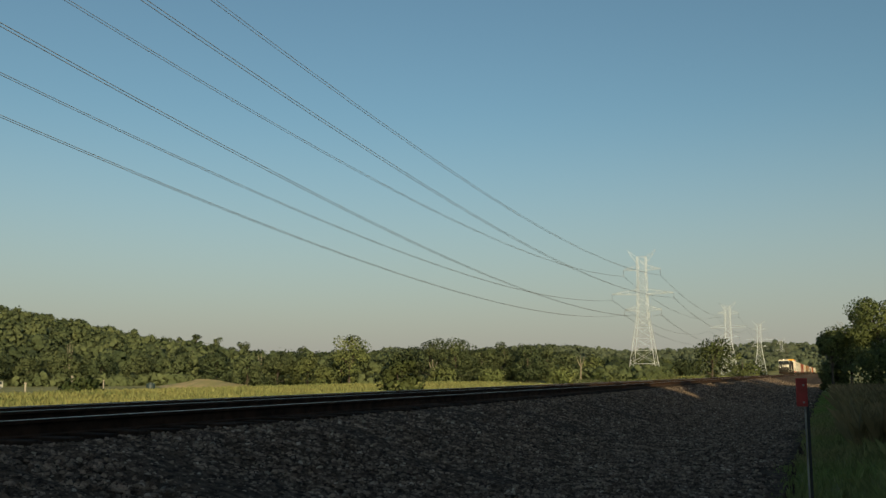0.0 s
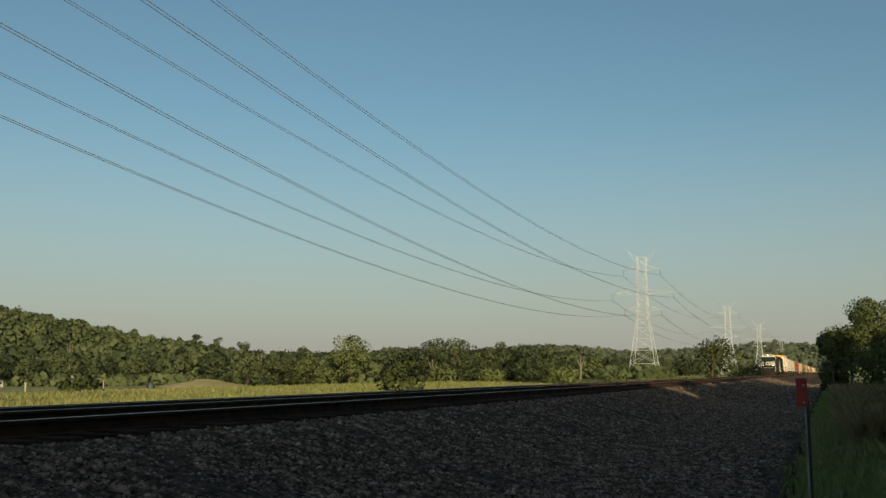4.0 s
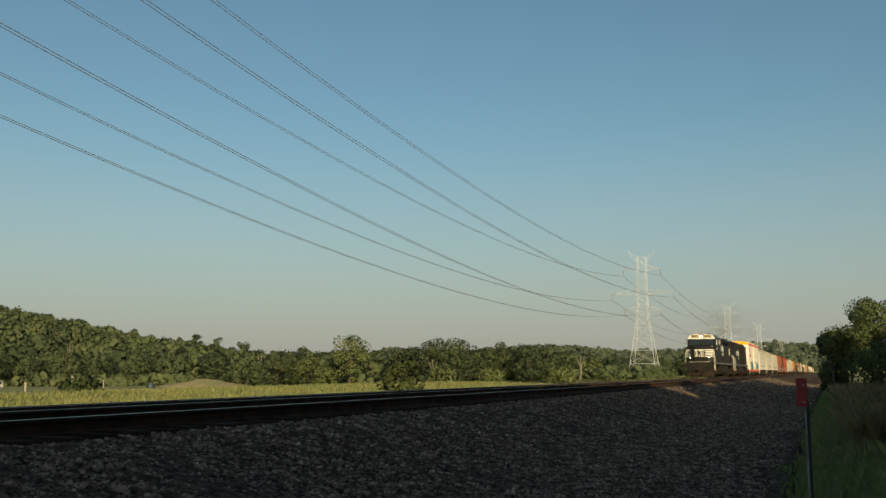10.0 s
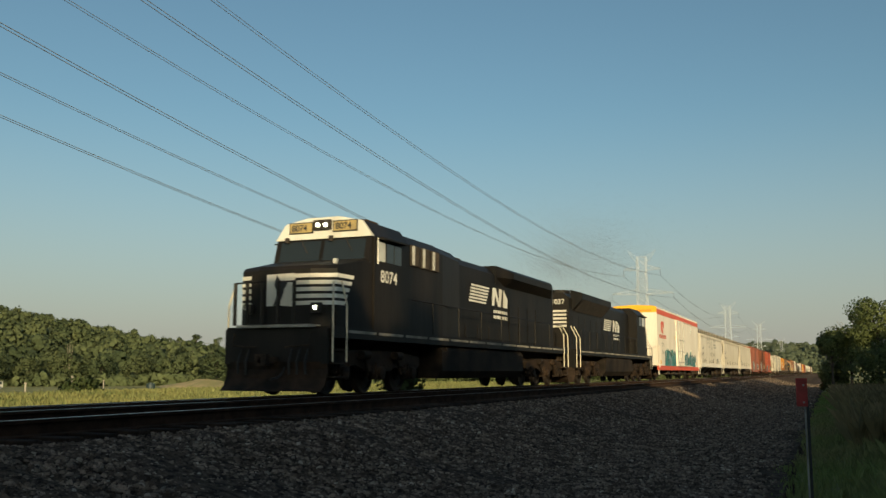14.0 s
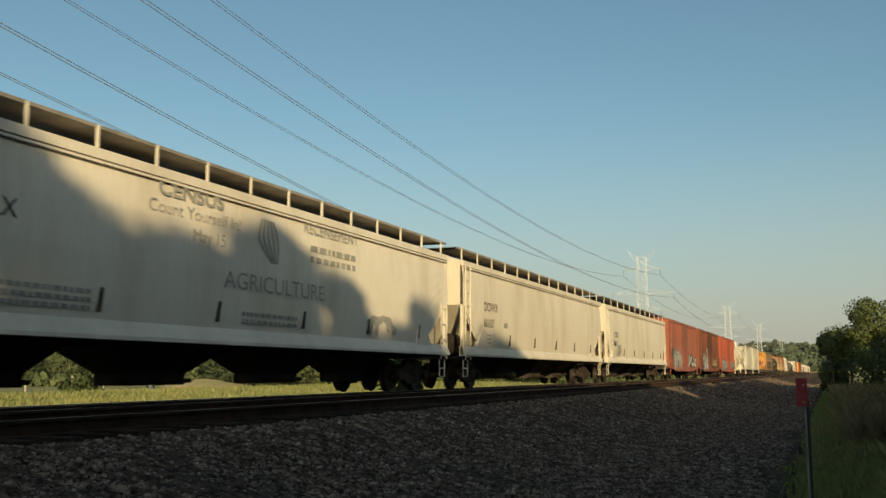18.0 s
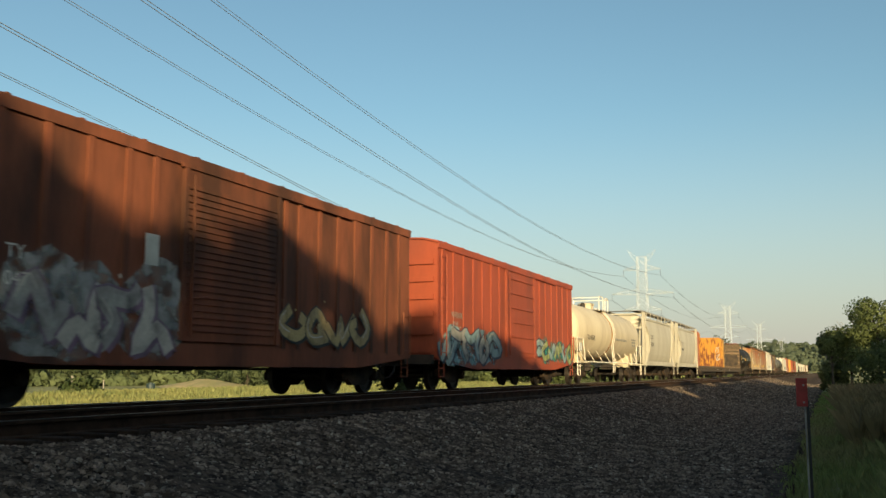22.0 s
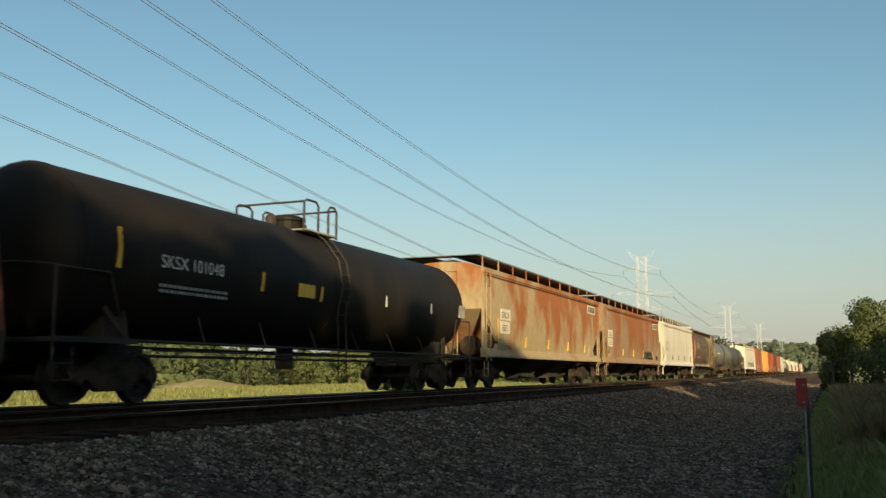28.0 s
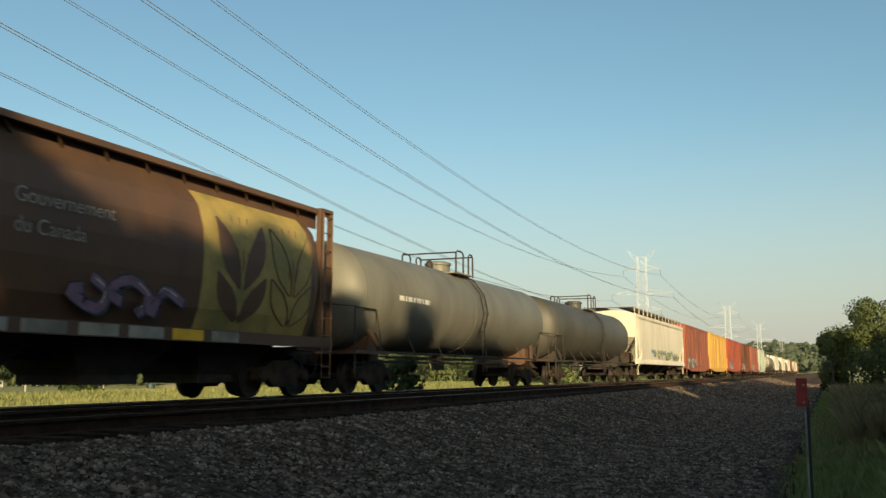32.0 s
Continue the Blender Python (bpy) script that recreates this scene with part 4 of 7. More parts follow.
def ribbon(bm, pts, w, x):
    pts = [Vector(p) for p in pts]
    a, b = [], []
    for i, p in enumerate(pts):
        d = (pts[min(i + 1, len(pts) - 1)] - pts[max(i - 1, 0)])
        n = Vector((-d.y, d.x)).normalized() if d.length else Vector((0, 1))
        up = x + i * 2e-5
        a.append(bm.verts.new((up, p.x + n.x * w, p.y + n.y * w))), b.append(bm.verts.new((up, p.x - n.x * w, p.y - n.y * w)))
    for i in range(len(pts) - 1):
        bm.faces.new((a[i], a[i + 1], b[i + 1], b[i]))


def smoothed(ctrl, n=5):
    """A soft curve through points."""
    c = [ctrl[0]] + list(ctrl) + [ctrl[-1]]
    out = []
    for i in range(1, len(c) - 2):
        p0, p1, p2, p3 = c[i - 1], c[i], c[i + 1], c[i + 2]
        for k in range(n):
            t = k / n
            out.append(tuple(.5 * (2 * p1[j] + (p2[j] - p0[j]) * t + (2 * p0[j] - 5 * p1[j] + 4 * p2[j] - p3[j]) * t * t
                                   + (3 * p1[j] - p0[j] - 3 * p2[j] + p3[j]) * t ** 3) for j in (0, 1)))
    return out + [tuple(ctrl[-1])]


# bent strokes in a unit square, for spray-painted forms
STROKES = (((.05, .2), (.3, .9), (.45, .3), (.7, .95), (.95, .5)), ((.1, .8), (.5, .95), (.9, .6), (.6, .3), (.3, .5), (.5, .7)), ((.05, .5), (.35, .1), (.65, .85), (.95, .45)),
           ((.1, .1), (.2, .6), (.6, .9), (.9, .5), (.55, .15), (.35, .45)), ((.1, .95), (.35, .5), (.15, .1), (.6, .25), (.9, .05)), ((.5, .05), (.1, .45), (.5, .95), (.9, .55), (.65, .35)))


def graffiti(parent, y0, y1, z0, z1, fills, edge, seed, x=1.6, letters=6, cloud=None, weight=1.0):
    """Interlocking spray-painted forms: each a bent broad stroke with a rim, over a misty ground with flecks."""
    rnd = random.Random(seed)
    wid, H = (y1 - y0) / letters, z1 - z0
    if cloud:
        bm = bmesh.new()
        for k in range(letters * 3):
            cy, cz, q = rnd.uniform(y0 + .2 * H, y1 - .2 * H), z0 + H * rnd.uniform(.3, .75), rnd.uniform(.3, .5)
            bm.faces.new([bm.verts.new((x + .002 + k * .0001, cy + H * q * f * math.cos(a) * 1.3, max(z0 - .05, cz + H * q * f * math.sin(a)))) for a, f in ((6.283 * i / 14, rnd.uniform(.75, 1.1)) for i in range(14))])
        tagged(part("spray_cloud", bm, cloud, parent), "misty spray-painted background", kind="stuff")
    fleck = bmesh.new()
    for k in range(letters):
        ya, w = y0 + wid * (k - .12), wid * 1.22
        za, h = z0 + H * rnd.uniform(.04, .12), H * rnd.uniform(.76, .86)
        lean = rnd.uniform(-.12, .2)
        flip, turn = rnd.random() < .5, rnd.random() < .75
        stroke = [(1 - u if flip else u, 1 - v if turn else v) for u, v in STROKES[rnd.randrange(len(STROKES))]]
        ctrl = [(ya + w * (u + rnd.uniform(-.13, .13) + lean * (v - .5)), za + h * min(1, max(0, v + rnd.uniform(-.12, .12)))) for u, v in stroke]
        pts = smoothed(ctrl, 3)
        b, d = min(wid * .17, H * .12) * weight, .004 + k * .0016
        rim, fill, shade = bmesh.new(), bmesh.new(), bmesh.new()
        ribbon(rim, [(p + b * .5, q - b * .45) for p, q in pts], b * 1.05, x + d - .0005)
        ribbon(rim, pts, b * 1.32, x + d)
        ribbon(fill, pts, b, x + d + .0005)
        ribbon(shade, [(p - b * .35, q + b * .4) for p, q in pts[1:len(pts) // 2]], b * .14, x + d + .001)
        part("graffiti_rim", rim, edge, parent, "dark spray-painted outline")
        g = part("graffiti", fill, fills[k % len(fills)], parent, "spray-painted graffiti")
        part("highlight", shade, M_CHALK, g, "thin white highlight")
    for k in range(letters * 4):
        r, py, pz = H * rnd.uniform(.012, .035), rnd.uniform(y0, y1), z0 + H * rnd.uniform(.02, 1.05)
        fleck.faces.new([fleck.verts.new((x + .0026 + k * .00001, py + r * math.cos(a), pz + r * math.sin(a))) for a in (6.283 * i / 7 for i in range(7))])
    tagged(part("graffiti_fleck", fleck, M_CHALK if cloud else fills[0], parent), "spray-painted flecks", kind="stuff")


# ---- train: running gear ----
CACHE = {}


def wheelset(name, y, r, parent, gauge=.7175):
    key = ("wheel", r)
    if key not in CACHE:
        bm = bmesh.new()
        for s in (-1, 1):
            a, b = s * (gauge - .005), s * (gauge + .125)
            xdisc(bm, [(a - s * .028, .3 * r), (a - s * .028, r + .026), (a, r + .026), (a + s * .012, r), (b, r - .006), (b, r * .84), (b - s * .05, r * .8), (b - s * .045, r * .4), (b + s * .02, r * .36), (b + s * .02, .11)], 0, 0, 24)
        xdisc(bm, [(-1.02, .06), (-1.02, .1), (-.9, .1), (-.9, .085), (.9, .085), (.9, .1), (1.02, .1), (1.02, .06)], 0, 0, 12)
        CACHE[key] = part(name, bm, M_WHEEL, parent)
        ob = CACHE[key]
    else:
        ob = again(CACHE[key], parent, None, name)
    ob.location = (0, y, r)
    return ob


WHEELS = []


def freight_truck(car, y, base=1.78, r=.457):
    """Three-piece freight truck with two wheelsets, springs and bearing adapters."""
    if "truck" not in CACHE:
        h = base / 2
        bm = bmesh.new()
        for s in (-1, 1):
            x0, x1 = s * .93, s * 1.09
            side_prism([(-h - .16, .50), (-h - .16, .64), (-h + .2, .66), (-.42, .82), (.42, .82), (h - .2, .66), (h + .16, .64), (h + .16, .50), (h - .12, .50), (.34, .22), (-.34, .22), (-h + .12, .50)], x0, x1, bm)
            for yy in (-h, h):
                xdisc(bm, [(s * 1.0, .13), (s * 1.16, .13), (s * 1.19, .09)], yy, r, 12)
            for yy in (-.16, .0, .16):
                loft(bm, [[(s * 1.02 + .055 * math.cos(a) * (1 + .3 * (k % 2)), yy + .055 * math.sin(a) * (1 + .3 * (k % 2)), .3 + .05 * k) for a in (6.283 * i / 8 for i in range(8))] for k in range(6)])
        box(bm, -.95, .95, -.22, .22, .52, .78)
        box(bm, -.25, .25, -.25, .25, .74, .95)
        for yy in (-.5, .5):
            tube(bm, [(-.9, yy, .42), (.9, yy, .42)], .05, 6)
        t = CACHE["truck"] = part("truck", bm, M_GRIME, car, "cast steel truck, brown with dust")
    else:
        t = again(CACHE["truck"], car, None, "truck")
    t.location = (0, y, 0)
    for yy in (-base / 2, base / 2):
        WHEELS.append((wheelset("wheelset", yy, r, t), r))
    return t


def coupler(car, y, d):
    """Knuckle coupler and air hose; d: -1 towards the front."""
    key = ("coupler", d)
    if key not in CACHE:
        bm = B((-.09, .09, 0 if d < 0 else -.62, .62 if d < 0 else 0, .76, .92))
        box(bm, -.17, .13, min(0, -d * .22), max(0, -d * .22), .70, .98)
        box(bm, .05, .19, min(d * .06, -d * .12), max(d * .06, -d * .12), .72, .96)
        CACHE[key] = part("coupler", bm, M_GRIME, car)
        bm = bmesh.new()
        tube(bm, [(.35, -d * .55, .72), (.38, -d * .4, .55), (.36, -d * .2, .42), (.3, 0, .38)], .028, 6)
        CACHE[key + ("h",)] = part("air_hose", bm, M_HOSE, car)
        a, b = CACHE[key], CACHE[key + ("h",)]
    else:
        a, b = again(CACHE[key], car, None, "coupler"), again(CACHE[key + ("h",)], car, None, "air_hose")
    a.location = b.location = (0, y, 0)


def ladder(car, x, y, z0, z1, w, face, material, rungs=None, name="ladder"):
    """Two stiles and rungs. face 'side': across y; 'end': across x."""
    bm = bmesh.new()
    n = rungs or max(2, int((z1 - z0) / .38))
    def P(u, z):
        return (x, y + u, z) if face == "side" else (x + u, y, z)
    for u in (0, w):
        tube(bm, [P(u, z0), P(u, z1)], .022, 4)
    for k in range(n):
        z = z0 + .1 + (z1 - z0 - .2) * k / max(1, n - 1)
        tube(bm, [P(0, z), P(w, z)], .014, 4)
    return part(name, bm, material, car)


def stirrup(car, x, y, w, material):
    bm = bmesh.new()
    tube(bm, [(x, y, .95), (x, y, .42), (x, y + w, .42), (x, y + w, .95)], .018, 4)
    tube(bm, [(x, y, .68), (x, y + w, .68)], .016, 4)
    return part("step", bm, material, car)


TRAIN = []


def rail_car(name, S, L, label, category, trucks=(2.3,), group="cars of the freight train", wheels=True):
    car = thing(name, (0, S, 0), label, category, group)
    TRAIN.append((car, S))
    if wheels:
        freight_truck(car, trucks[0])
        freight_truck(car, L - trucks[0])
    coupler(car, 0, -1)
    coupler(car, L, 1)
    return car


def brake_gear(car, L, z=.7, material=None):
    m = material or M_DARKGEAR
    part("centre_sill", B((-.35, .35, .55, L - .55, .75, 1.12)), m, car)
    bm = bmesh.new()
    lathe(bm, [(L * .42, .01), (L * .42, .2), (L * .42 + .9, .2), (L * .42 + .9, .01)], (.75, .78), 12)
    part("air_reservoir", bm, m, car)
    bm = bmesh.new()
    tube(bm, [(.5, 1.2, .62), (.5, L - 1.2, .62)], .03, 5)
    tube(bm, [(.62, 3.4, .72), (.62, L - 3.4, .72)], .022, 5)
    part("brake_pipe", bm, m, car)


# ---- box cars ----
def box_car(S, L, y0, y1, label, paintm, door, posts, top=4.52, low=.66, far=False, x=1.57, louvre=False):
    """Steel box car: end sheets with ribs, posts, sliding door, roof, ladders, truck."""
    car = rail_car("box_car", S, L, label, "box car", (y0 + 2.3,))
    part("body", prism([(-x, .95), (-x, top), (-1.1, top + .10), (0, top + .16), (1.1, top + .10), (x, top), (x, .95)], y0, y1), paintm, car)
    part("roof", prism([(-x - .04, top - .02), (-1.1, top + .11), (0, top + .18), (1.1, top + .11), (x + .04, top - .02), (x + .04, top + .05), (1.1, top + .16), (0, top + .22), (-1.1, top + .16), (-x - .04, top + .05)], y0 - .05, y1 + .05), paintm, car)
    for k in range(11 if not far else 0):
        yy = y0 + (y1 - y0) * (k + .5) / 11
        part("roof_rib", prism([(-x, top + .05), (0, top + .22), (x, top + .05), (x, top + .09), (0, top + .26), (-x, top + .09)], yy - .04, yy + .04), paintm, car)
    for s in (-1, 1):
        xx = s * x
        part("side_sill", side_prism([(y0, .95), (y0, 1.05), (y1, 1.05), (y1, .95), (y1 - 2.9, low + .02), (y1 - 3.4, low), (y0 + 3.4, low), (y0 + 2.9, low + .02)], xx - s * .03, xx + s * .035), paintm, car)
        part("top_chord", B((min(xx, xx + s * .05), max(xx, xx + s * .05), y0, y1, top - .16, top)), paintm, car)
        if far and s < 0:
            continue
        first = None
        for p in posts:
            if first is None:
                first = part("side_post", side_prism([(-.07, 1.0), (-.035, 1.0), (.035, 1.0), (.07, 1.0), (.07, top - .15), (-.07, top - .15)], xx, xx + s * .035), paintm, car)
                first.location.y = p
            else:
                again(first, car, Matrix.Translation((0, p, 0)))
        d = part("door", B((min(xx, xx + s * .05), max(xx, xx + s * .05), door[0], door[1], 1.12, top - .2)), paintm, car)
        if louvre:
            for k in range(22):
                z = 1.3 + k * (top - 1.75) / 22
                b = side_prism([(door[0] + .12, z), (door[0] + .12, z + .09), (door[1] - .12, z + .09), (door[1] - .12, z)], xx + s * .05, xx + s * .085)
                part("door_slat", b, paintm, d)
        else:
            for k in range(6):
                z = 1.3 + k * (top - 1.8) / 5
                part("door_rib", B((min(xx + s * .05, xx + s * .085), max(xx + s * .05, xx + s * .085), door[0] + .1, door[1] - .1, z, z + .07)), paintm, d)
        for yy in (door[0] + .04, door[1] - .04):
            part("door_stile", B((min(xx + s * .05, xx + s * .09), max(xx + s * .05, xx + s * .09), yy - .05, yy + .05, 1.12, top - .2)), paintm, d)
        bm = bmesh.new()
        tube(bm, [(xx + s * .11, door[0] + .25, 1.2), (xx + s * .11, door[0] + .25, top - .3)], .025, 5)
        tube(bm, [(xx + s * .11, door[0] + .25, 1.9), (xx + s * .13, door[0] + .7, 1.95)], .02, 5)
        part("lock_rod", bm, paintm, d)
        part("door_track", B((min(xx + s * .03, xx + s * .09), max(xx + s * .03, xx + s * .09), door[0] - .1, min(door[1] + 3.3, y1 - .3), top - .2, top - .13)), paintm, car)
        ladder(car, xx + s * .08, y1 - .55, 1.05, 2.2 if s > 0 else 4.2, .45, "side", paintm)
        ladder(car, xx + s * .08, y0 + .08, 1.05, 4.2 if s > 0 else 2.2, .45, "side", paintm)
        stirrup(car, xx, y0 + .1, .4, paintm), stirrup(car, xx, y1 - .5, .4, paintm)
    for ye, d in ((y0, -1), (y1, 1)):
        for k in range(6 if not far else 4):
            z = 1.15 + k * (top - 1.5) / (5.6 if not far else 3.6)
            part("end_rib", prism([(-x + .12, z), (-x + .12, z + .16), (x - .12, z + .16), (x - .12, z)], ye, ye + d * .07), paintm, car)
        ladder(car, -x + .1 if d < 0 else x - .6, ye + d * .1, 1.05, 4.2, .45, "end", paintm)
        bm = bmesh.new()
        lathe(bm, [(ye + d * .12, .25), (ye + d * .12, .28), (ye + d * .15, .28), (ye + d * .15, .25)], (-.6, 2.2), 16)
        part("brake_wheel", bm, paintm, car)
        part("end_sill", B((-1.45, 1.45, min(ye, ye + d * .22), max(ye, ye + d * .22), .8, 1.08)), M_DARKGEAR, car)
    brake_gear(car, L)
    return car


# ---- covered hoppers ----
def hopper_section(zb, wide, top):
    """One cross-section from lower edge zb round over the roof."""
    side = [(1.50, 1.2), (1.565, 1.8), (1.60, 2.5), (1.59, 3.2), (1.545, 3.8), (1.50, top - .05)]
    f = [(np.interp(zb + (top - .05 - zb) * k / 7, [p[1] for p in side], [p[0] for p in side]) * wide, zb + (top - .05 - zb) * k / 7) for k in range(8)]
    roof = [(1.42 * wide, top + .02), (1.0, top + .18), (.5, top + .24), (0, top + .26)]
    half = f + roof
    return half + [(-a, b) for a, b in half[-2::-1]]


def covered_hopper(S, L, y0, y1, label, paintm, bays=4, top=4.18, board=True, far=False, slope=2.0, boards=4.62, sill=True, wide=1.0, nsup=14, deep=.30, marks=None, grate=None, cuts=None):
    grate = grate or M_GRATE
    car = rail_car("covered_hopper", S, L, label, "hopper car", (y0 + 1.75,))
    ze = 2.75
    rings = []
    for y, zb in ((y0, ze), (y0 + slope, 1.25), (y1 - slope, 1.25), (y1, ze)):
        rings.append([(a, y, b) for a, b in hopper_section(zb, wide, top)])
    part("body", loft(bmesh.new(), rings), paintm, car, smooth=False)
    for s in (-1, 1):
        part("top_chord", side_prism([(y0 - .04, top - .16), (y1 + .04, top - .16), (y1 + .04, top + .01), (y0 - .04, top + .01)], s * 1.47 * wide, s * 1.60 * wide), paintm, car)
        part("chord_lip", B((min(s * 1.60 * wide, s * 1.57 * wide), max(s * 1.60 * wide, s * 1.57 * wide), y0, y1, top - .23, top - .19)), paintm, car)
        if sill:
            part("side_sill", prism([(s * 1.42 * wide, 1.08), (s * 1.67 * wide, 1.08), (s * 1.67 * wide, 1.15), (s * 1.53 * wide, 1.40), (s * 1.42 * wide, 1.40)], y0, y1), paintm, car)
        for ye, d in ((y0, 1), (y1, -1)):
            part("corner_post", prism([(s * 1.46 * wide, 1.1), (s * 1.56 * wide, 1.1), (s * 1.56 * wide, top - .1), (s * 1.46 * wide, top - .1)], min(ye, ye + d * .12), max(ye, ye + d * .12)), paintm, car)
            bm = bmesh.new()
            tube(bm, [(s * 1.5, ye + d * .1, 2.6), (s * 1.5, ye + d * (slope - .2), 1.35)], .05, 4)
            part("end_brace", bm, paintm, car)
            part("end_gusset", side_prism([(ye + d * (slope - .75), 1.34), (ye + d * (slope + .35), 1.34), (ye + d * (slope + .1), 2.5)], s * 1.44 * wide, s * 1.58 * wide), paintm, car)
            ladder(car, s * 1.6, ye + (.12 if d > 0 else -.57), .95, top - .1 if d * s > 0 else 2.6, .45, "side", paintm)
            stirrup(car, s * 1.52, ye + (.1 if d > 0 else -.5), .4, paintm)
    for k in range(int((L - 4) / 3.2)):
        yy = 5.38 + 3.2 * k
        if yy < y1 - 1.5 and not far:
            part("reflector", side_prism([(yy - .03, 1.52), (yy + .05, 1.52), (yy + .11, 1.92), (yy + .03, 1.92)], 1.50, 1.585), marks or M_DECK, car)
    n = bays
    cuts = cuts or [y0 + 2.6 + (y1 - y0 - 5.2) * k / n for k in range(n + 1)]
    for p, q in zip(cuts, cuts[1:]):
        c, h = (p + q) / 2, (q - p) / 2
        bm = loft(bmesh.new(), [[(1.15, p + .3, 1.3), (1.15, q - .3, 1.3), (-1.15, q - .3, 1.3), (-1.15, p + .3, 1.3)],
                                [(.3, c - h * .42, .52), (.3, c + h * .42, .52), (-.3, c + h * .42, .52), (-.3, c - h * .42, .52)],
                                [(.3, c - h * .42, deep), (.3, c + h * .42, deep), (-.3, c + h * .42, deep), (-.3, c - h * .42, deep)]])
        bay = part("hopper_bay", bm, M_DARKGEAR, car)
        bm = bmesh.new()
        tube(bm, [(.38, c - h * .45, deep + .08), (.38, c + h * .45, deep + .08)], .05, 6)
        part("outlet_gate", bm, M_GRIME, bay)
    part("centre_sill", B((-.3, .3, .5, L - .5, .98, 1.2)), M_DARKGEAR, car)
    for ye, d in ((y0, 1), (y1, -1)):
        part("end_platform", B((-1.45, 1.45, min(ye, ye + d * 1.5), max(ye, ye + d * 1.5), 1.0, 1.08)), M_DARKGEAR, car)
        for s in (-.6, .15):
            ladder(car, s, ye - d * .03, 1.08, top, .42, "end", paintm, name="end_ladder")
        bm = bmesh.new()
        lathe(bm, [(ye + d * .8, .28), (ye + d * .8, .36), (ye + d * 1.4, .36), (ye + d * 1.4, .28)], (.7, 1.5), 12)
        part("brake_cylinder", bm, M_GRIME, car)
    if board:
        for s in (-1, 1):
            part("running_board", B((min(s * .38, s * 1.42), max(s * .38, s * 1.42), y0 - .25, y1 + .25, boards - .03, boards)), grate, car)
            part("board_edge", B((min(s * 1.40, s * 1.44), max(s * 1.40, s * 1.44), y0 - .25, y1 + .25, boards - .05, boards + .012)), grate, car)
            for k in range(nsup):
                yy = y0 + .2 + (y1 - y0 - .4) * k / (nsup - 1)
                part("board_bracket", side_prism([(yy - .026, top - .02), (yy + .026, top - .02), (yy + .026, boards), (yy - .026, boards)], s * 1.42, s * 1.455), paintm, car)
        for ye in (y0 - .25, y1 - .2):
            part("cross_walk", B((-1.42, 1.42, ye, ye + .45, boards - .03, boards)), grate, car)
        for k in range(5 if not far else 3):
            yy = y0 + (y1 - y0) * (k + .5) / (5 if not far else 3)
            part("hatch", B((-.32, .32, yy - 1.3, yy + 1.3, top + .2, top + .36)), paintm, car)
    return car


FOUR_BAYS = (2.9, 6.05, 10.6, 14.85, 18.2)


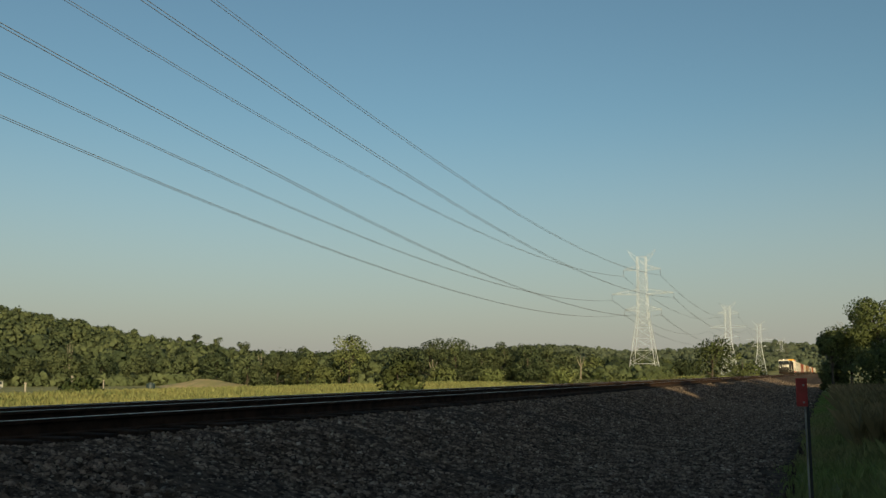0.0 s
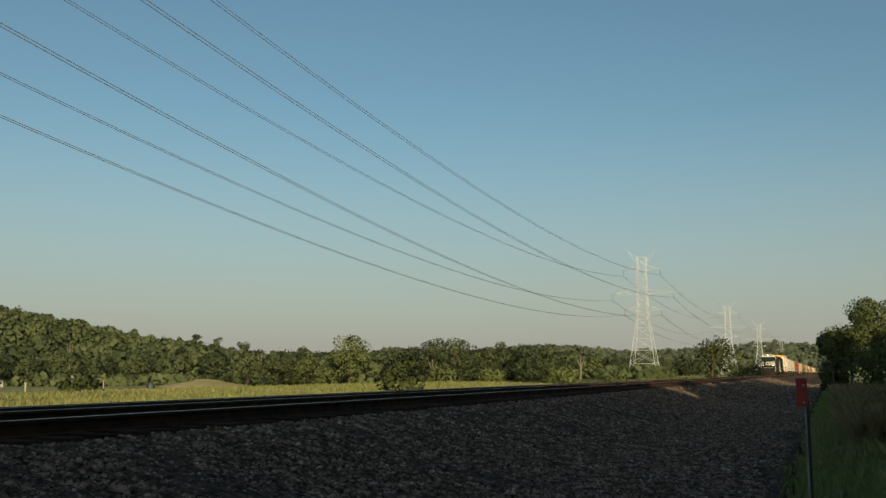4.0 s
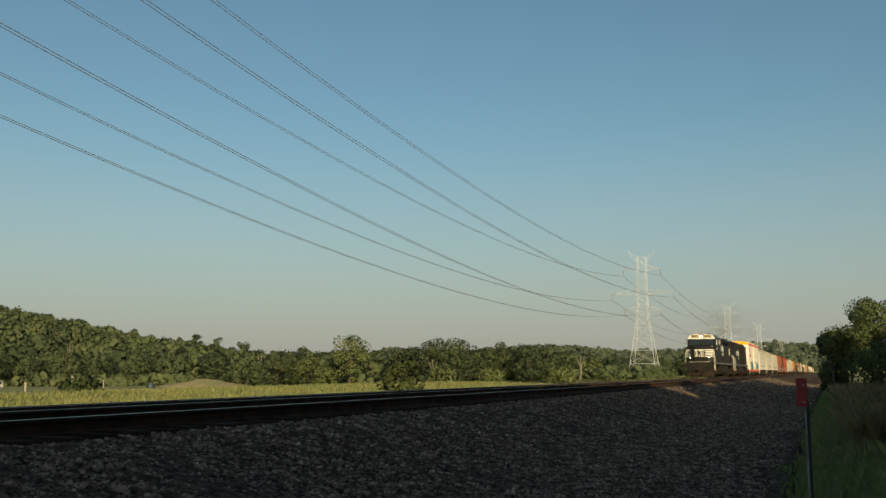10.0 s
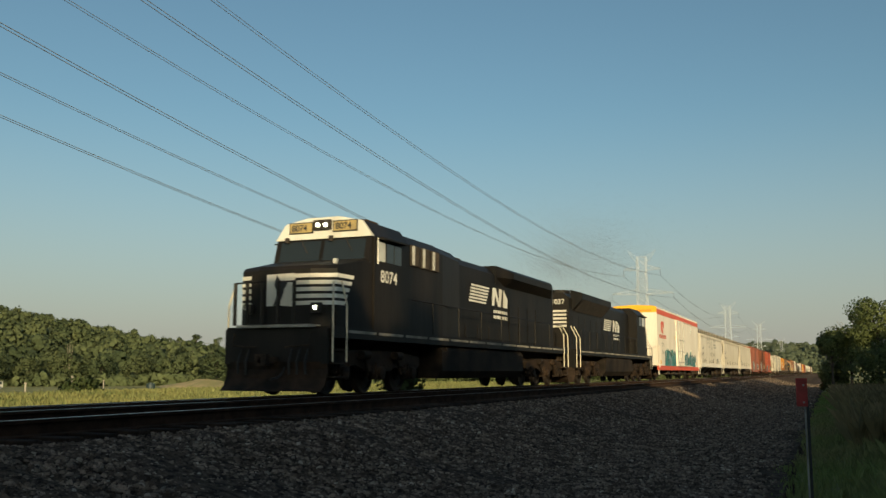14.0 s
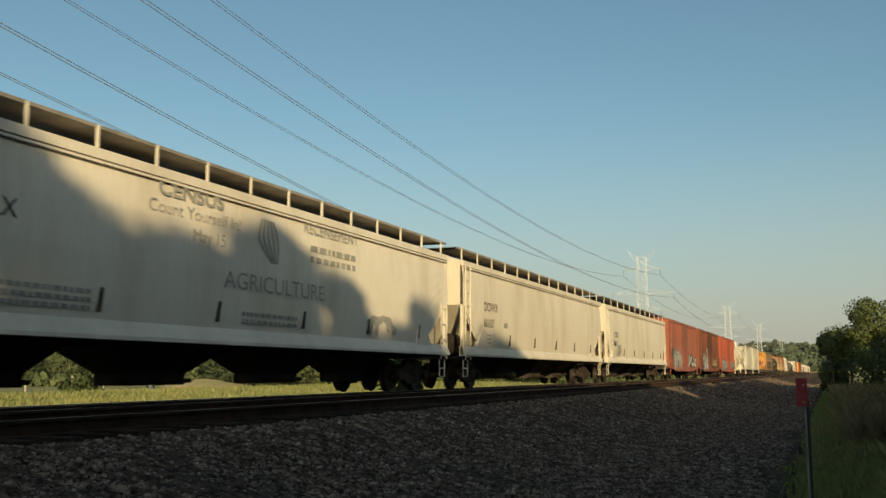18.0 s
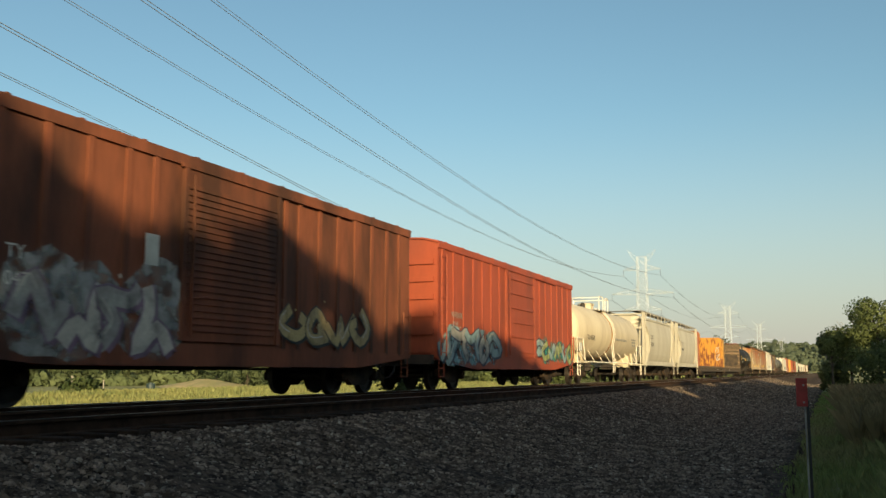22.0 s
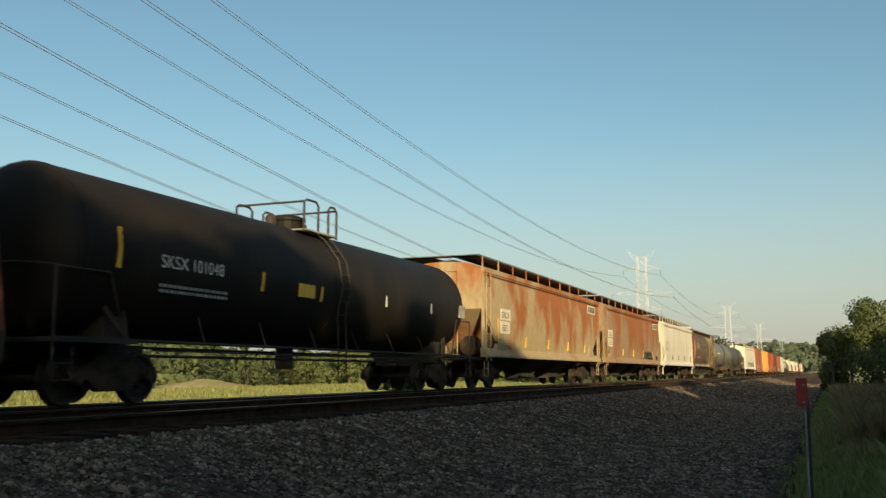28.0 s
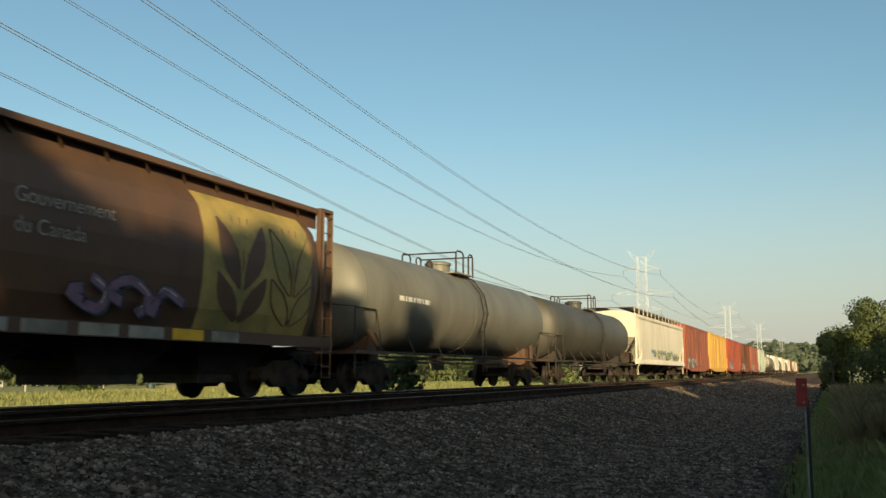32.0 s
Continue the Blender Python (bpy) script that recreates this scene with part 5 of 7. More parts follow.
# ---- tank cars ----
def tank_car(S, L, r, zc, ya, yb, label, paintm, dome, rails=None, far=False, ladder_y=None, saddle=None, ph=.95, pw=1.0):
    """Horizontal tank with dished heads, dome fittings, platform, end rails and side sills."""
    car = rail_car("tank_car", S, L, label, "tank car", (2.35,))
    prof = [(ya + r * .42 * (1 - math.sin(a)), max(.01, r * math.cos(a))) for a in (math.pi / 2 * (8 - k) / 8 for k in range(9))]
    prof += [(yb - (y - ya), rr) for y, rr in prof[::-1]]
    bm = lathe(bmesh.new(), prof, (0, zc), 40)
    part("tank", bm, paintm, car, smooth=True)
    for yy in (ya + r * .42, yb - r * .42) + ((dome,) if not far else ()):
        bm = lathe(bmesh.new(), [(yy - .035, r * .98), (yy - .03, r + .008), (yy + .03, r + .008), (yy + .035, r * .98)], (0, zc), 40)
        part("weld_band", bm, paintm, car)
    sm = saddle or M_DARKGEAR
    for yy, d in ((2.35, 1), (L - 2.35, -1)):
        part("bolster", side_prism([(yy - .3, .85), (yy + .3, .85), (yy + .3, zc - r * .75), (yy - .3, zc - r * .75)], -1.05, 1.05), sm, car)
        ye = .55 if d > 0 else L - .55
        part("end_sill", B((-1.5, 1.5, min(ye, ye + d * 1.9), max(ye, ye + d * 1.9), 1.02, 1.1)), sm, car)
        part("stub_sill", B((-.33, .33, min(ye, ye + d * 3.4), max(ye, ye + d * 3.4), .74, 1.05)), M_DARKGEAR, car)
        bm = bmesh.new()
        tube(bm, [(-1.45, ye, 1.1), (-1.45, ye, 2.22), (-.6, ye, 2.3), (.6, ye, 2.3), (1.45, ye, 2.22), (1.45, ye, .5)], .024, 5)
        tube(bm, [(1.45, ye, 2.2), (1.45, ye + d * 1.2, 2.2), (1.45, ye + d * 1.6, 1.1)], .022, 5)
        part("end_rail", bm, rails or sm, car)
        stirrup(car, 1.47, ye + (0 if d > 0 else -.4), .4, rails or sm)
        for s in (-1, 1):
            bm = bmesh.new()
            tube(bm, [(s * 1.25, ye + d * 1.9, 1.08), (s * 1.0, ye + d * 1.2, zc - r * .45)], .07, 5)
            part("head_brace", bm, sm, car)
    for s in (-1, 1):
        bm = bmesh.new()
        tube(bm, [(s * 1.47, .6, 1.08), (s * 1.47, L - .6, 1.08)], .03, 5)
        for k in range(8):
            yy = 2.2 + (L - 4.4) * k / 7
            tube(bm, [(s * 1.47, yy, 1.08), (s * r * .72, yy + .3, zc - r * .66)], .018, 4)
        part("side_rail", bm, rails or sm, car)
    # top platform and fittings
    zt = zc + r
    bm = B((-pw - .03, pw + .03, dome - ph, dome + ph, zt - .16, zt - .12))
    part("platform", bm, M_GRATE, car)
    bm = bmesh.new()
    loft(bm, [[(.42 * math.cos(a) * q, dome + .42 * math.sin(a) * q, z) for a in (6.283 * i / 16 for i in range(16))] for q, z in ((1, zt - .15), (1, zt + .18), (1.12, zt + .2), (1.12, zt + .27), (.8, zt + .33), (.1, zt + .35))])
    part("dome_cover", bm, paintm, car)
    for dy in (-.75, .7):
        bm = bmesh.new()
        loft(bm, [[(.14 * math.cos(a) * q, dome + dy + .14 * math.sin(a) * q, z) for a in (6.283 * i / 8 for i in range(8))] for q, z in ((1, zt - .1), (1, zt + .2), (.5, zt + .3))])
        part("valve", bm, M_DARKGEAR, car)
    bm = bmesh.new()
    for s in (-1, 1):
        for a, b in ((dome - ph, dome - .12), (dome + .38, dome + ph)):
            tube(bm, [(s * pw, a, zt - .2), (s * pw, a, zt + .52), (s * pw, a + .12, zt + .6), (s * pw, b - .12, zt + .6), (s * pw, b, zt + .52), (s * pw, b, zt - .2)], .03, 6)
    for yy in (dome - ph, dome + ph):
        tube(bm, [(-pw, yy, zt + .54), (pw, yy, zt + .54)], .028, 6)
    part("platform_rail", bm, rails or M_DARKGEAR, car)
    ly = ladder_y if ladder_y is not None else dome + .5
    for s in (-1, 1):
        bm = bmesh.new()
        for u in (0, .4):
            tube(bm, [(s * 1.47, ly + u, .55), (s * 1.47, ly + u, 1.1)] + [(s * (r + .09) * math.cos(t), ly + u, zc + (r + .09) * math.sin(t)) for t in (radians(a) for a in (-25, 0, 25, 50, 72))], .022, 4)
        for k in range(9):
            t = radians(-25 + k * 12)
            p = (s * (r + .09) * math.cos(t), zc + (r + .09) * math.sin(t))
            tube(bm, [(p[0], ly, p[1]), (p[0], ly + .4, p[1])], .014, 4)
        part("ladder", bm, rails or sm, car)
    bm = bmesh.new()
    loft(bm, [[(.22 * math.cos(a), dome + .22 * math.sin(a), z) for a in (6.283 * i / 10 for i in range(10))] for z in (zc - r + .05, .62)])
    part("bottom_outlet", bm, M_DARKGEAR, car)
    bm = bmesh.new()
    tube(bm, [(.6, 3.5, .85), (.6, L - 3.5, .85)], .03, 5), tube(bm, [(.9, 3.5, .95), (.9, L - 3.5, .95)], .02, 5)
    part("brake_pipe", bm, M_DARKGEAR, car)
    return car


# ---- locomotives ----
def loco_truck(loco, y):
    """Three-axle truck with side frames, springs and brake cylinders."""
    bm = bmesh.new()
    for s in (-1, 1):
        side_prism([(-2.75, .72), (-2.75, .98), (-1.2, 1.12), (1.2, 1.12), (2.75, .98), (2.75, .72), (2.3, .62), (1.3, .74), (.7, .58), (-.7, .58), (-1.3, .74), (-2.3, .62)], s * 1.08, s * 1.26, bm)
        for yy in (-2.05, 0, 2.05):
            box(bm, min(s * 1.05, s * 1.32), max(s * 1.05, s * 1.32), yy - .2, yy + .2, .36, .8)
            xdisc(bm, [(s * 1.3, .17), (s * 1.4, .17), (s * 1.42, .1)], yy, .53, 12)
            for u in (-.34, .34):
                loft(bm, [[(s * 1.2 + .09 * math.cos(a) * (1 + .25 * (k % 2)), yy + u + .09 * math.sin(a) * (1 + .25 * (k % 2)), .5 + .05 * k) for a in (6.283 * i / 8 for i in range(8))] for k in range(6)])
        for yy in (-1.0, 1.0):
            lathe(bm, [(yy - .2, .02), (yy - .2, .12), (yy + .2, .12), (yy + .2, .02)], (s * 1.36, 1.0), 10)
            tube(bm, [(s * 1.34, yy, 1.0), (s * 1.3, yy + .35, .45)], .04, 5)
    box(bm, -1.0, 1.0, -2.6, 2.6, .8, 1.1)
    t = part("truck", bm, M_PILOT, loco, "cast three-axle truck, dark with grime")
    t.location = (0, y, 0)
    for yy in (-2.05, 0, 2.05):
        WHEELS.append((wheelset("wheelset", yy, .533, t), .533))
    return t


def steps(loco, x, y, d, material):
    """Side step well with treads; d: which way the platform lies."""
    bm = bmesh.new()
    for k in range(4):
        z = .42 + k * .33
        box(bm, min(x - .34, x), max(x - .34, x), y, y + .62, z, z + .035)
    box(bm, x - .36, x - .33, y - .02, y + .64, .35, 1.6)
    return part("step_well", bm, material, loco)


def grab(loco, pts, material=None, r=.024, name="handrail"):
    bm = bmesh.new()
    tube(bm, pts, r, 6)
    return part(name, bm, material or M_RAILING, loco)


def underbody(loco, L, tank):
    part("deck", B((-1.5, 1.5, .75, L - .75, 1.38, 1.66)), M_LOCO, loco)
    for s in (-1, 1):
        for k in range(12):
            ya = 1.6 + (L - 3.2) * k / 12
            part("sill_stripe", B((min(s * 1.5, s * 1.506), max(s * 1.5, s * 1.506), ya, ya + (L - 3.2) / 12 * .9, 1.52, 1.59)), M_SILL_STRIPE, loco)
        bm = prism([(s * .6, .36), (s * 1.2, .36), (s * 1.42, .6), (s * 1.42, 1.2), (s * 1.3, 1.36), (s * .6, 1.36)], tank[0], tank[1])
        part("fuel_tank", bm, M_TANK, loco, "dust-brown fuel tank")
        bm = bmesh.new()
        lathe(bm, [(tank[0] + .4, .02), (tank[0] + .4, .17), (tank[1] - .6, .17), (tank[1] - .6, .02)], (s * 1.25, 1.22), 12)
        part("air_reservoir", bm, M_TANK, loco)
    part("centre_sill", B((-.5, .5, .7, L - .7, .8, 1.4)), M_DARKGEAR, loco)
    for ye, d in ((.62, 1), (L - .62, -1)):
        part("pilot_plate", B((-1.45, 1.45, min(ye, ye + d * .12), max(ye, ye + d * .12), .75, 1.6)), M_LOCO, loco)
        bm = loft(bmesh.new(), [[(-1.42, ye + d * (.12 - b), z), (-.5, ye - d * (.06 + b), z), (.5, ye - d * (.06 + b), z), (1.42, ye + d * (.12 - b), z), (1.42, ye + d * (.2 - b), z), (.5, ye + d * (.02 - b), z), (-.5, ye + d * (.02 - b), z), (-1.42, ye + d * (.2 - b), z)]
                                for z, b in ((.80, .10), (.62, .06), (.40, .10), (.22, .20), (.10, .34))])
        part("snow_plough", bm, M_PILOT, loco, "dusty pilot plough")
        for k in range(5):
            xx = (-.95, -.72, .5, .72, .95)[k]
            grab(loco, [(xx, ye - d * .02, 1.1), (xx + .02, ye - d * .2, .8), (xx + .05, ye - d * .22, .5)], M_HOSE, .03, "air_hose")
        grab(loco, [(-1.1, ye - d * .12, 1.5), (-1.1, ye - d * .2, 1.2), (-.4, ye - d * .2, 1.15)], M_GRIME, .025, "uncoupling_lever")
        grab(loco, [(1.1, ye - d * .12, 1.5), (1.1, ye - d * .2, 1.2), (.4, ye - d * .2, 1.15)], M_GRIME, .025, "uncoupling_lever")
    coupler(loco, 0, -1), coupler(loco, L, 1)
    for y in (3.75, L - 3.75):
        loco_truck(loco, y)


def side_rails(loco, ya, yb, x=1.47, n=9):
    """Walkway railing: one bar, posts each their own."""
    for s in (-1, 1):
        grab(loco, [(s * x, ya, 2.62), (s * x, yb, 2.62)], M_LOCO, .02)
        for k in range(n):
            y = ya + (yb - ya) * k / (n - 1)
            grab(loco, [(s * x, y, 1.62), (s * x, y, 2.62)], M_LOCO, .018, "railing_post")


def striped(loco, rows, x0, x1, ye, z0, z1, d=-1, name="nose_stripe"):
    for k in range(rows):
        z = z0 + (z1 - z0) * k / rows
        part(name, B((x0, x1, min(ye, ye + d * .008), max(ye, ye + d * .008), z, z + (z1 - z0) / rows * .55)), M_LOCO_WHITE, loco)


def speed_logo(loco, y, z, w, h, x):
    """Plain slanted bars and a block standing for the railway's mark."""
    for k in range(6):
        zz = z + h * k / 6
        part("mark_bar", side_prism([(y + .05 * k, zz), (y + w * .42 + .07 * k, zz), (y + w * .42 + .07 * k + .04, zz + h * .1), (y + .05 * k, zz + h * .1)], x, x + .006), M_LOCO_WHITE, loco)
    for u in (.58, .76):
        part("mark_block", side_prism([(y + w * u, z), (y + w * (u + .06), z), (y + w * (u + .1), z + h), (y + w * (u + .02), z + h)], x, x + .006), M_LOCO_WHITE, loco)
    part("mark_block", side_prism([(y + w * .62, z + h), (y + w * .68, z + h), (y + w * .80, z), (y + w * .74, z)], x + .001, x + .007), M_LOCO_WHITE, loco)
    part("mark_block", side_prism([(y + w * .88, z), (y + w * 1.0, z), (y + w * 1.02, z + h * .5), (y + w * .9, z + h)], x, x + .006), M_LOCO_WHITE, loco)
    bars(loco, y + w * .62, y + w, z - h * .75, z - h * .15, 2, M_LOCO_WHITE, x, 3)


def lead_loco():
    S, L = 305.4, 23.6
    lo = thing("diesel_locomotive", (0, S, 0), "black diesel freight locomotive, white striped nose, headlights lit", "locomotive", "locomotives")
    TRAIN.append((lo, S))
    underbody(lo, L, (7.9, 16.2))
    # nose: faceted, sloping up to the windshield
    part("nose", loft(bmesh.new(), [[(-1.38, y1, z0), (-.75, y0, z0), (.75, y0, z0), (1.38, y1, z0), (1.46, 3.0, z0), (-1.46, 3.0, z0)]
                                    for z0, y0, y1 in ((1.66, .98, 1.2), (3.1, .98, 1.2), (3.2, 1.06, 1.3), (3.52, 2.7, 2.75))]), M_LOCO, lo)
    part("nose_door", B((-.95, -.5, .95, 1.0, 1.75, 3.0)), M_LOCO, lo)
    part("nose_top_light", B((1.2, 1.3, 1.28, 1.36, 3.24, 3.36)), M_PALE_GLOSS, lo)
    # cab
    part("cab", prism([(-1.5, 1.66), (-1.5, 4.15), (-1.2, 4.58), (-.5, 4.72), (.5, 4.72), (1.2, 4.58), (1.5, 4.15), (1.5, 1.66)], 3.0, 5.2), M_LOCO, lo)
    part("cab_front", loft(bmesh.new(), [[(-1.46, 2.72, 3.42), (1.46, 2.72, 3.42), (1.46, 3.05, 3.42), (-1.46, 3.05, 3.42)], [(-1.46, 2.94, 4.14), (1.46, 2.94, 4.14), (1.46, 3.05, 4.14), (-1.46, 3.05, 4.14)]]), M_LOCO, lo)
    part("roof_fascia", loft(bmesh.new(), [[(x, y, z) for x, z in ((-1.49, 4.14), (1.49, 4.14), (1.17, 4.58), (.5, 4.72), (-.5, 4.72), (-1.17, 4.58))] for y in (2.88, 3.02)]), M_LOCO_WHITE, lo, "white painted brow over the windshield")
    for x0, x1 in ((-1.3, -.06), (.06, 1.3)):
        part("windshield", loft(bmesh.new(), [[(x0, 2.735, 3.52), (x1, 2.735, 3.52), (x1, 2.76, 3.52), (x0, 2.76, 3.52)], [(x0, 2.9, 4.08), (x1, 2.9, 4.08), (x1, 2.925, 4.08), (x0, 2.925, 4.08)]]), M_GLASS, lo)
        part("windshield_wiper", tube(bmesh.new(), [((x0 + x1) / 2, 2.86, 4.14), ((x0 + x1) / 2 + .25, 2.78, 3.75)], .012, 4), M_DARKGEAR, lo)
        part("sun_shade", B((x0 + .15, x0 + .25, 2.8, 2.88, 4.06, 4.2)), M_DARKGEAR, lo)
    for x0 in (-1.02, .34):
        nb = part("number_board", B((x0, x0 + .68, 2.84, 2.89, 4.33, 4.58)), M_SAND, lo)
        part("number_frame", B((x0 - .03, x0 + .71, 2.85, 2.885, 4.30, 4.33), (x0 - .03, x0 + .71, 2.85, 2.885, 4.58, 4.61), (x0 - .03, x0, 2.85, 2.885, 4.3, 4.61), (x0 + .68, x0 + .71, 2.85, 2.885, 4.3, 4.61)), M_INK, nb)
        lettering(nb, "8074", x0 + .06, 4.37, .24, M_INK, 2.84, "end", bold=.006)
    hl = part("headlight_housing", B((-.26, .26, 2.78, 2.9, 4.38, 4.64)), M_DARKGEAR, lo)
    for x in (-.12, .12):
        bm = lathe(bmesh.new(), [(2.76, .01), (2.765, .055), (2.8, .055)], (x, 4.5), 14)
        part("headlight", bm, M_LAMP, hl, "lit twin headlight")
    for s in (-1, 1):
        h = part("ditch_light_housing", B((s * .98 - .12, s * .98 + .12, .82, .98, 2.0, 2.24)), M_DARKGEAR, lo)
        part("ditch_light", lathe(bmesh.new(), [(.80, .01), (.805, .05), (.83, .05)], (s * .98, 2.12), 14), M_LAMP, h, "lit ditch light")
    # nose stripes and the pale centre panel
    for k in range(5):
        z = 2.2 + .17 * k
        for s, ya in ((1, 1.55 + .1 * k), (-1, 1.55 + .1 * k)):
            path = [(s * .74, .972), (s * .75, .972), (s * 1.385, 1.192), (s * (1.385 + .08 * (ya - 1.2) / 1.2), ya)]
            bm = bmesh.new()
            lo_v = [bm.verts.new((x, y, z)) for x, y in path]
            hi_v = [bm.verts.new((x, y + (.03 if i == 3 else 0), z + .1)) for i, (x, y) in enumerate(path)]
            for i in range(3):
                bm.faces.new((lo_v[i], lo_v[i + 1], hi_v[i + 1], hi_v[i]))
            part("nose_stripe", bm, M_LOCO_WHITE, lo)
        striped(lo, 1, .2, .745, .976, z, z + .18)
        striped(lo, 1, -.745, -.5, .976, z, z + .18)
    part("nose_panel", loft(bmesh.new(), [[(x, y, z) for x, z in ((-.72, 2.18), (-.7, 2.6), (-.5, 2.98), (.3, 3.0), (.36, 2.5), (.3, 2.16), (-.1, 2.2))] for y in (.960, .97)]), M_LOCO_WHITE, lo)
    part("nose_mark", loft(bmesh.new(), [[(x, y, z) for x, z in ((-.3, 2.2), (-.16, 2.5), (-.28, 2.72), (-.2, 2.96), (-.08, 2.8), (.12, 2.76), (.02, 2.62), (-.04, 2.4), (-.16, 2.2))] for y in (.95, .961)]), M_INK, lo, "dark abstract mark on the nose")
    part("anticlimber", B((-1.05, 1.05, .48, .98, 1.63, 1.70)), M_SILL_STRIPE, lo)
    # side windows and cab details
    for s in (-1, 1):
        x0, x1 = min(s * 1.49, s * 1.515), max(s * 1.49, s * 1.515)
        # front pane is pale: the reflected glare is put into its colour
        for ya, yb, m in ((3.2, 3.62, M_PALE_GLOSS), (3.7, 4.15, M_GLASS), (4.2, 4.65, M_GLASS)):
            part("side_window", B((x0, x1, ya, yb, 3.5, 4.02)), m, lo)
        part("window_awning", B((min(s * 1.5, s * 1.7), max(s * 1.5, s * 1.7), 3.15, 4.75, 4.08, 4.12)), M_LOCO, lo)
        grab(lo, [(s * 1.56, 3.08, 3.4), (s * 1.56, 3.08, 4.1)], M_LOCO_WHITE, .02, "mirror_arm")
        # louvred cabinet behind the cab
        for k in range(3):
            lv = part("louvre_panel", B((x0 - .02, x1 + .01, 5.35 + .75 * k, 5.9 + .75 * k, 3.6, 4.2)), M_DARKGEAR, lo)
            # first two slats pale, sunlight on them given as colour
            for j in range(5):
                part("louvre_slat", B((min(s * 1.5, s * 1.545), max(s * 1.5, s * 1.545), 5.38 + .75 * k + .1 * j, 5.42 + .75 * k + .1 * j, 3.62, 4.18)), M_PALE_GLOSS if j in (0, 1) else M_DARKGEAR, lv)
        for k in range(9):
            part("hood_door", B((min(s * .99, s * 1.01), max(s * .99, s * 1.01), 9.8 + 1.2 * k, 10.9 + 1.2 * k, 1.75, 3.2 if k > 4 else 2.2)), M_LOCO, lo)
        steps(lo, s * 1.5 if s > 0 else s * 1.5 + .36, .85, 1, M_GRIME)
        steps(lo, s * 1.5 if s > 0 else s * 1.5 + .36, L - 1.5, 1, M_GRIME)
        grab(lo, [(s * 1.5, .8, .8), (s * 1.5, .8, 2.2), (s * 1.42, .95, 2.75)])
        grab(lo, [(s * 1.5, 1.5, .8), (s * 1.5, 1.5, 2.2), (s * 1.45, 1.3, 2.8)])
        grab(lo, [(s * 1.5, L - .8, .8), (s * 1.5, L - .8, 2.2), (s * 1.3, L - .85, 2.6)])
        grab(lo, [(s * 1.5, L - 1.5, .8), (s * 1.5, L - 1.5, 2.2), (s * 1.3, L - 1.5, 2.6)])
    for x in (-1.15, -.8, -.35, .1, .55):
        grab(lo, [(x, .56, 1.7), (x, .56, 2.75)], M_LOCO, .048, "front_railing_post")
    grab(lo, [(-1.15, .56, 2.75), (-.3, .56, 2.75)], M_LOCO), grab(lo, [(.1, .56, 2.75), (.6, .56, 2.75)], M_LOCO)
    # hoods
    part("cabinet_hood", prism([(-1.47, 1.66), (-1.47, 4.2), (-1.15, 4.5), (1.15, 4.5), (1.47, 4.2), (1.47, 1.66)], 5.2, 7.8), M_LOCO, lo)
    part("blower_hood", loft(bmesh.new(), [[(-w, y, 1.66), (-w, y, 4.2), (-w * .75, y, 4.5), (w * .75, y, 4.5), (w, y, 4.2), (w, y, 1.66)] for w, y in ((1.47, 7.8), (1.25, 9.8), (1.0, 10.2))]), M_LOCO, lo)
    part("engine_hood", prism([(-.98, 1.66), (-.98, 4.2), (-.75, 4.45), (.75, 4.45), (.98, 4.2), (.98, 1.66)], 7.2, 22.2), M_LOCO, lo)
    part("radiator", loft(bmesh.new(), [[(-1.0, y, 3.85), (-w, y, 4.12), (-w, y, 4.36), (-1.0, y, 4.56), (1.0, y, 4.56), (w, y, 4.36), (w, y, 4.12), (1.0, y, 3.85)] for y, w in ((14.2, 1.02), (15.2, 1.4), (20.6, 1.4), (21.8, 1.1))]), M_LOCO, lo)
    part("exhaust_stack", B((-.35, .35, 11.2, 12.2, 4.45, 4.62)), M_GRIME, lo)
    part("air_horn", tube(bmesh.new(), [(.4, 9.9, 4.55), (.4, 10.5, 4.62)], [.03, .09], 8), M_RAILING, lo)
    part("antenna", B((-.4, .4, 3.5, 4.1, 4.7, 4.77)), M_DARKGEAR, lo)
    part("roof_air_conditioner", B((-.6, .6, 4.2, 5.0, 4.68, 4.84)), M_GRIME, lo)
    lettering(lo, "8074", 3.35, 2.95, .46, M_INK_WHITE, 1.5, bold=.008, wide=1.15)
    speed_logo(lo, 11.3, 3.02, 4.2, .68, 1.01)
    side_rails(lo, 4.9, 22)
    return lo


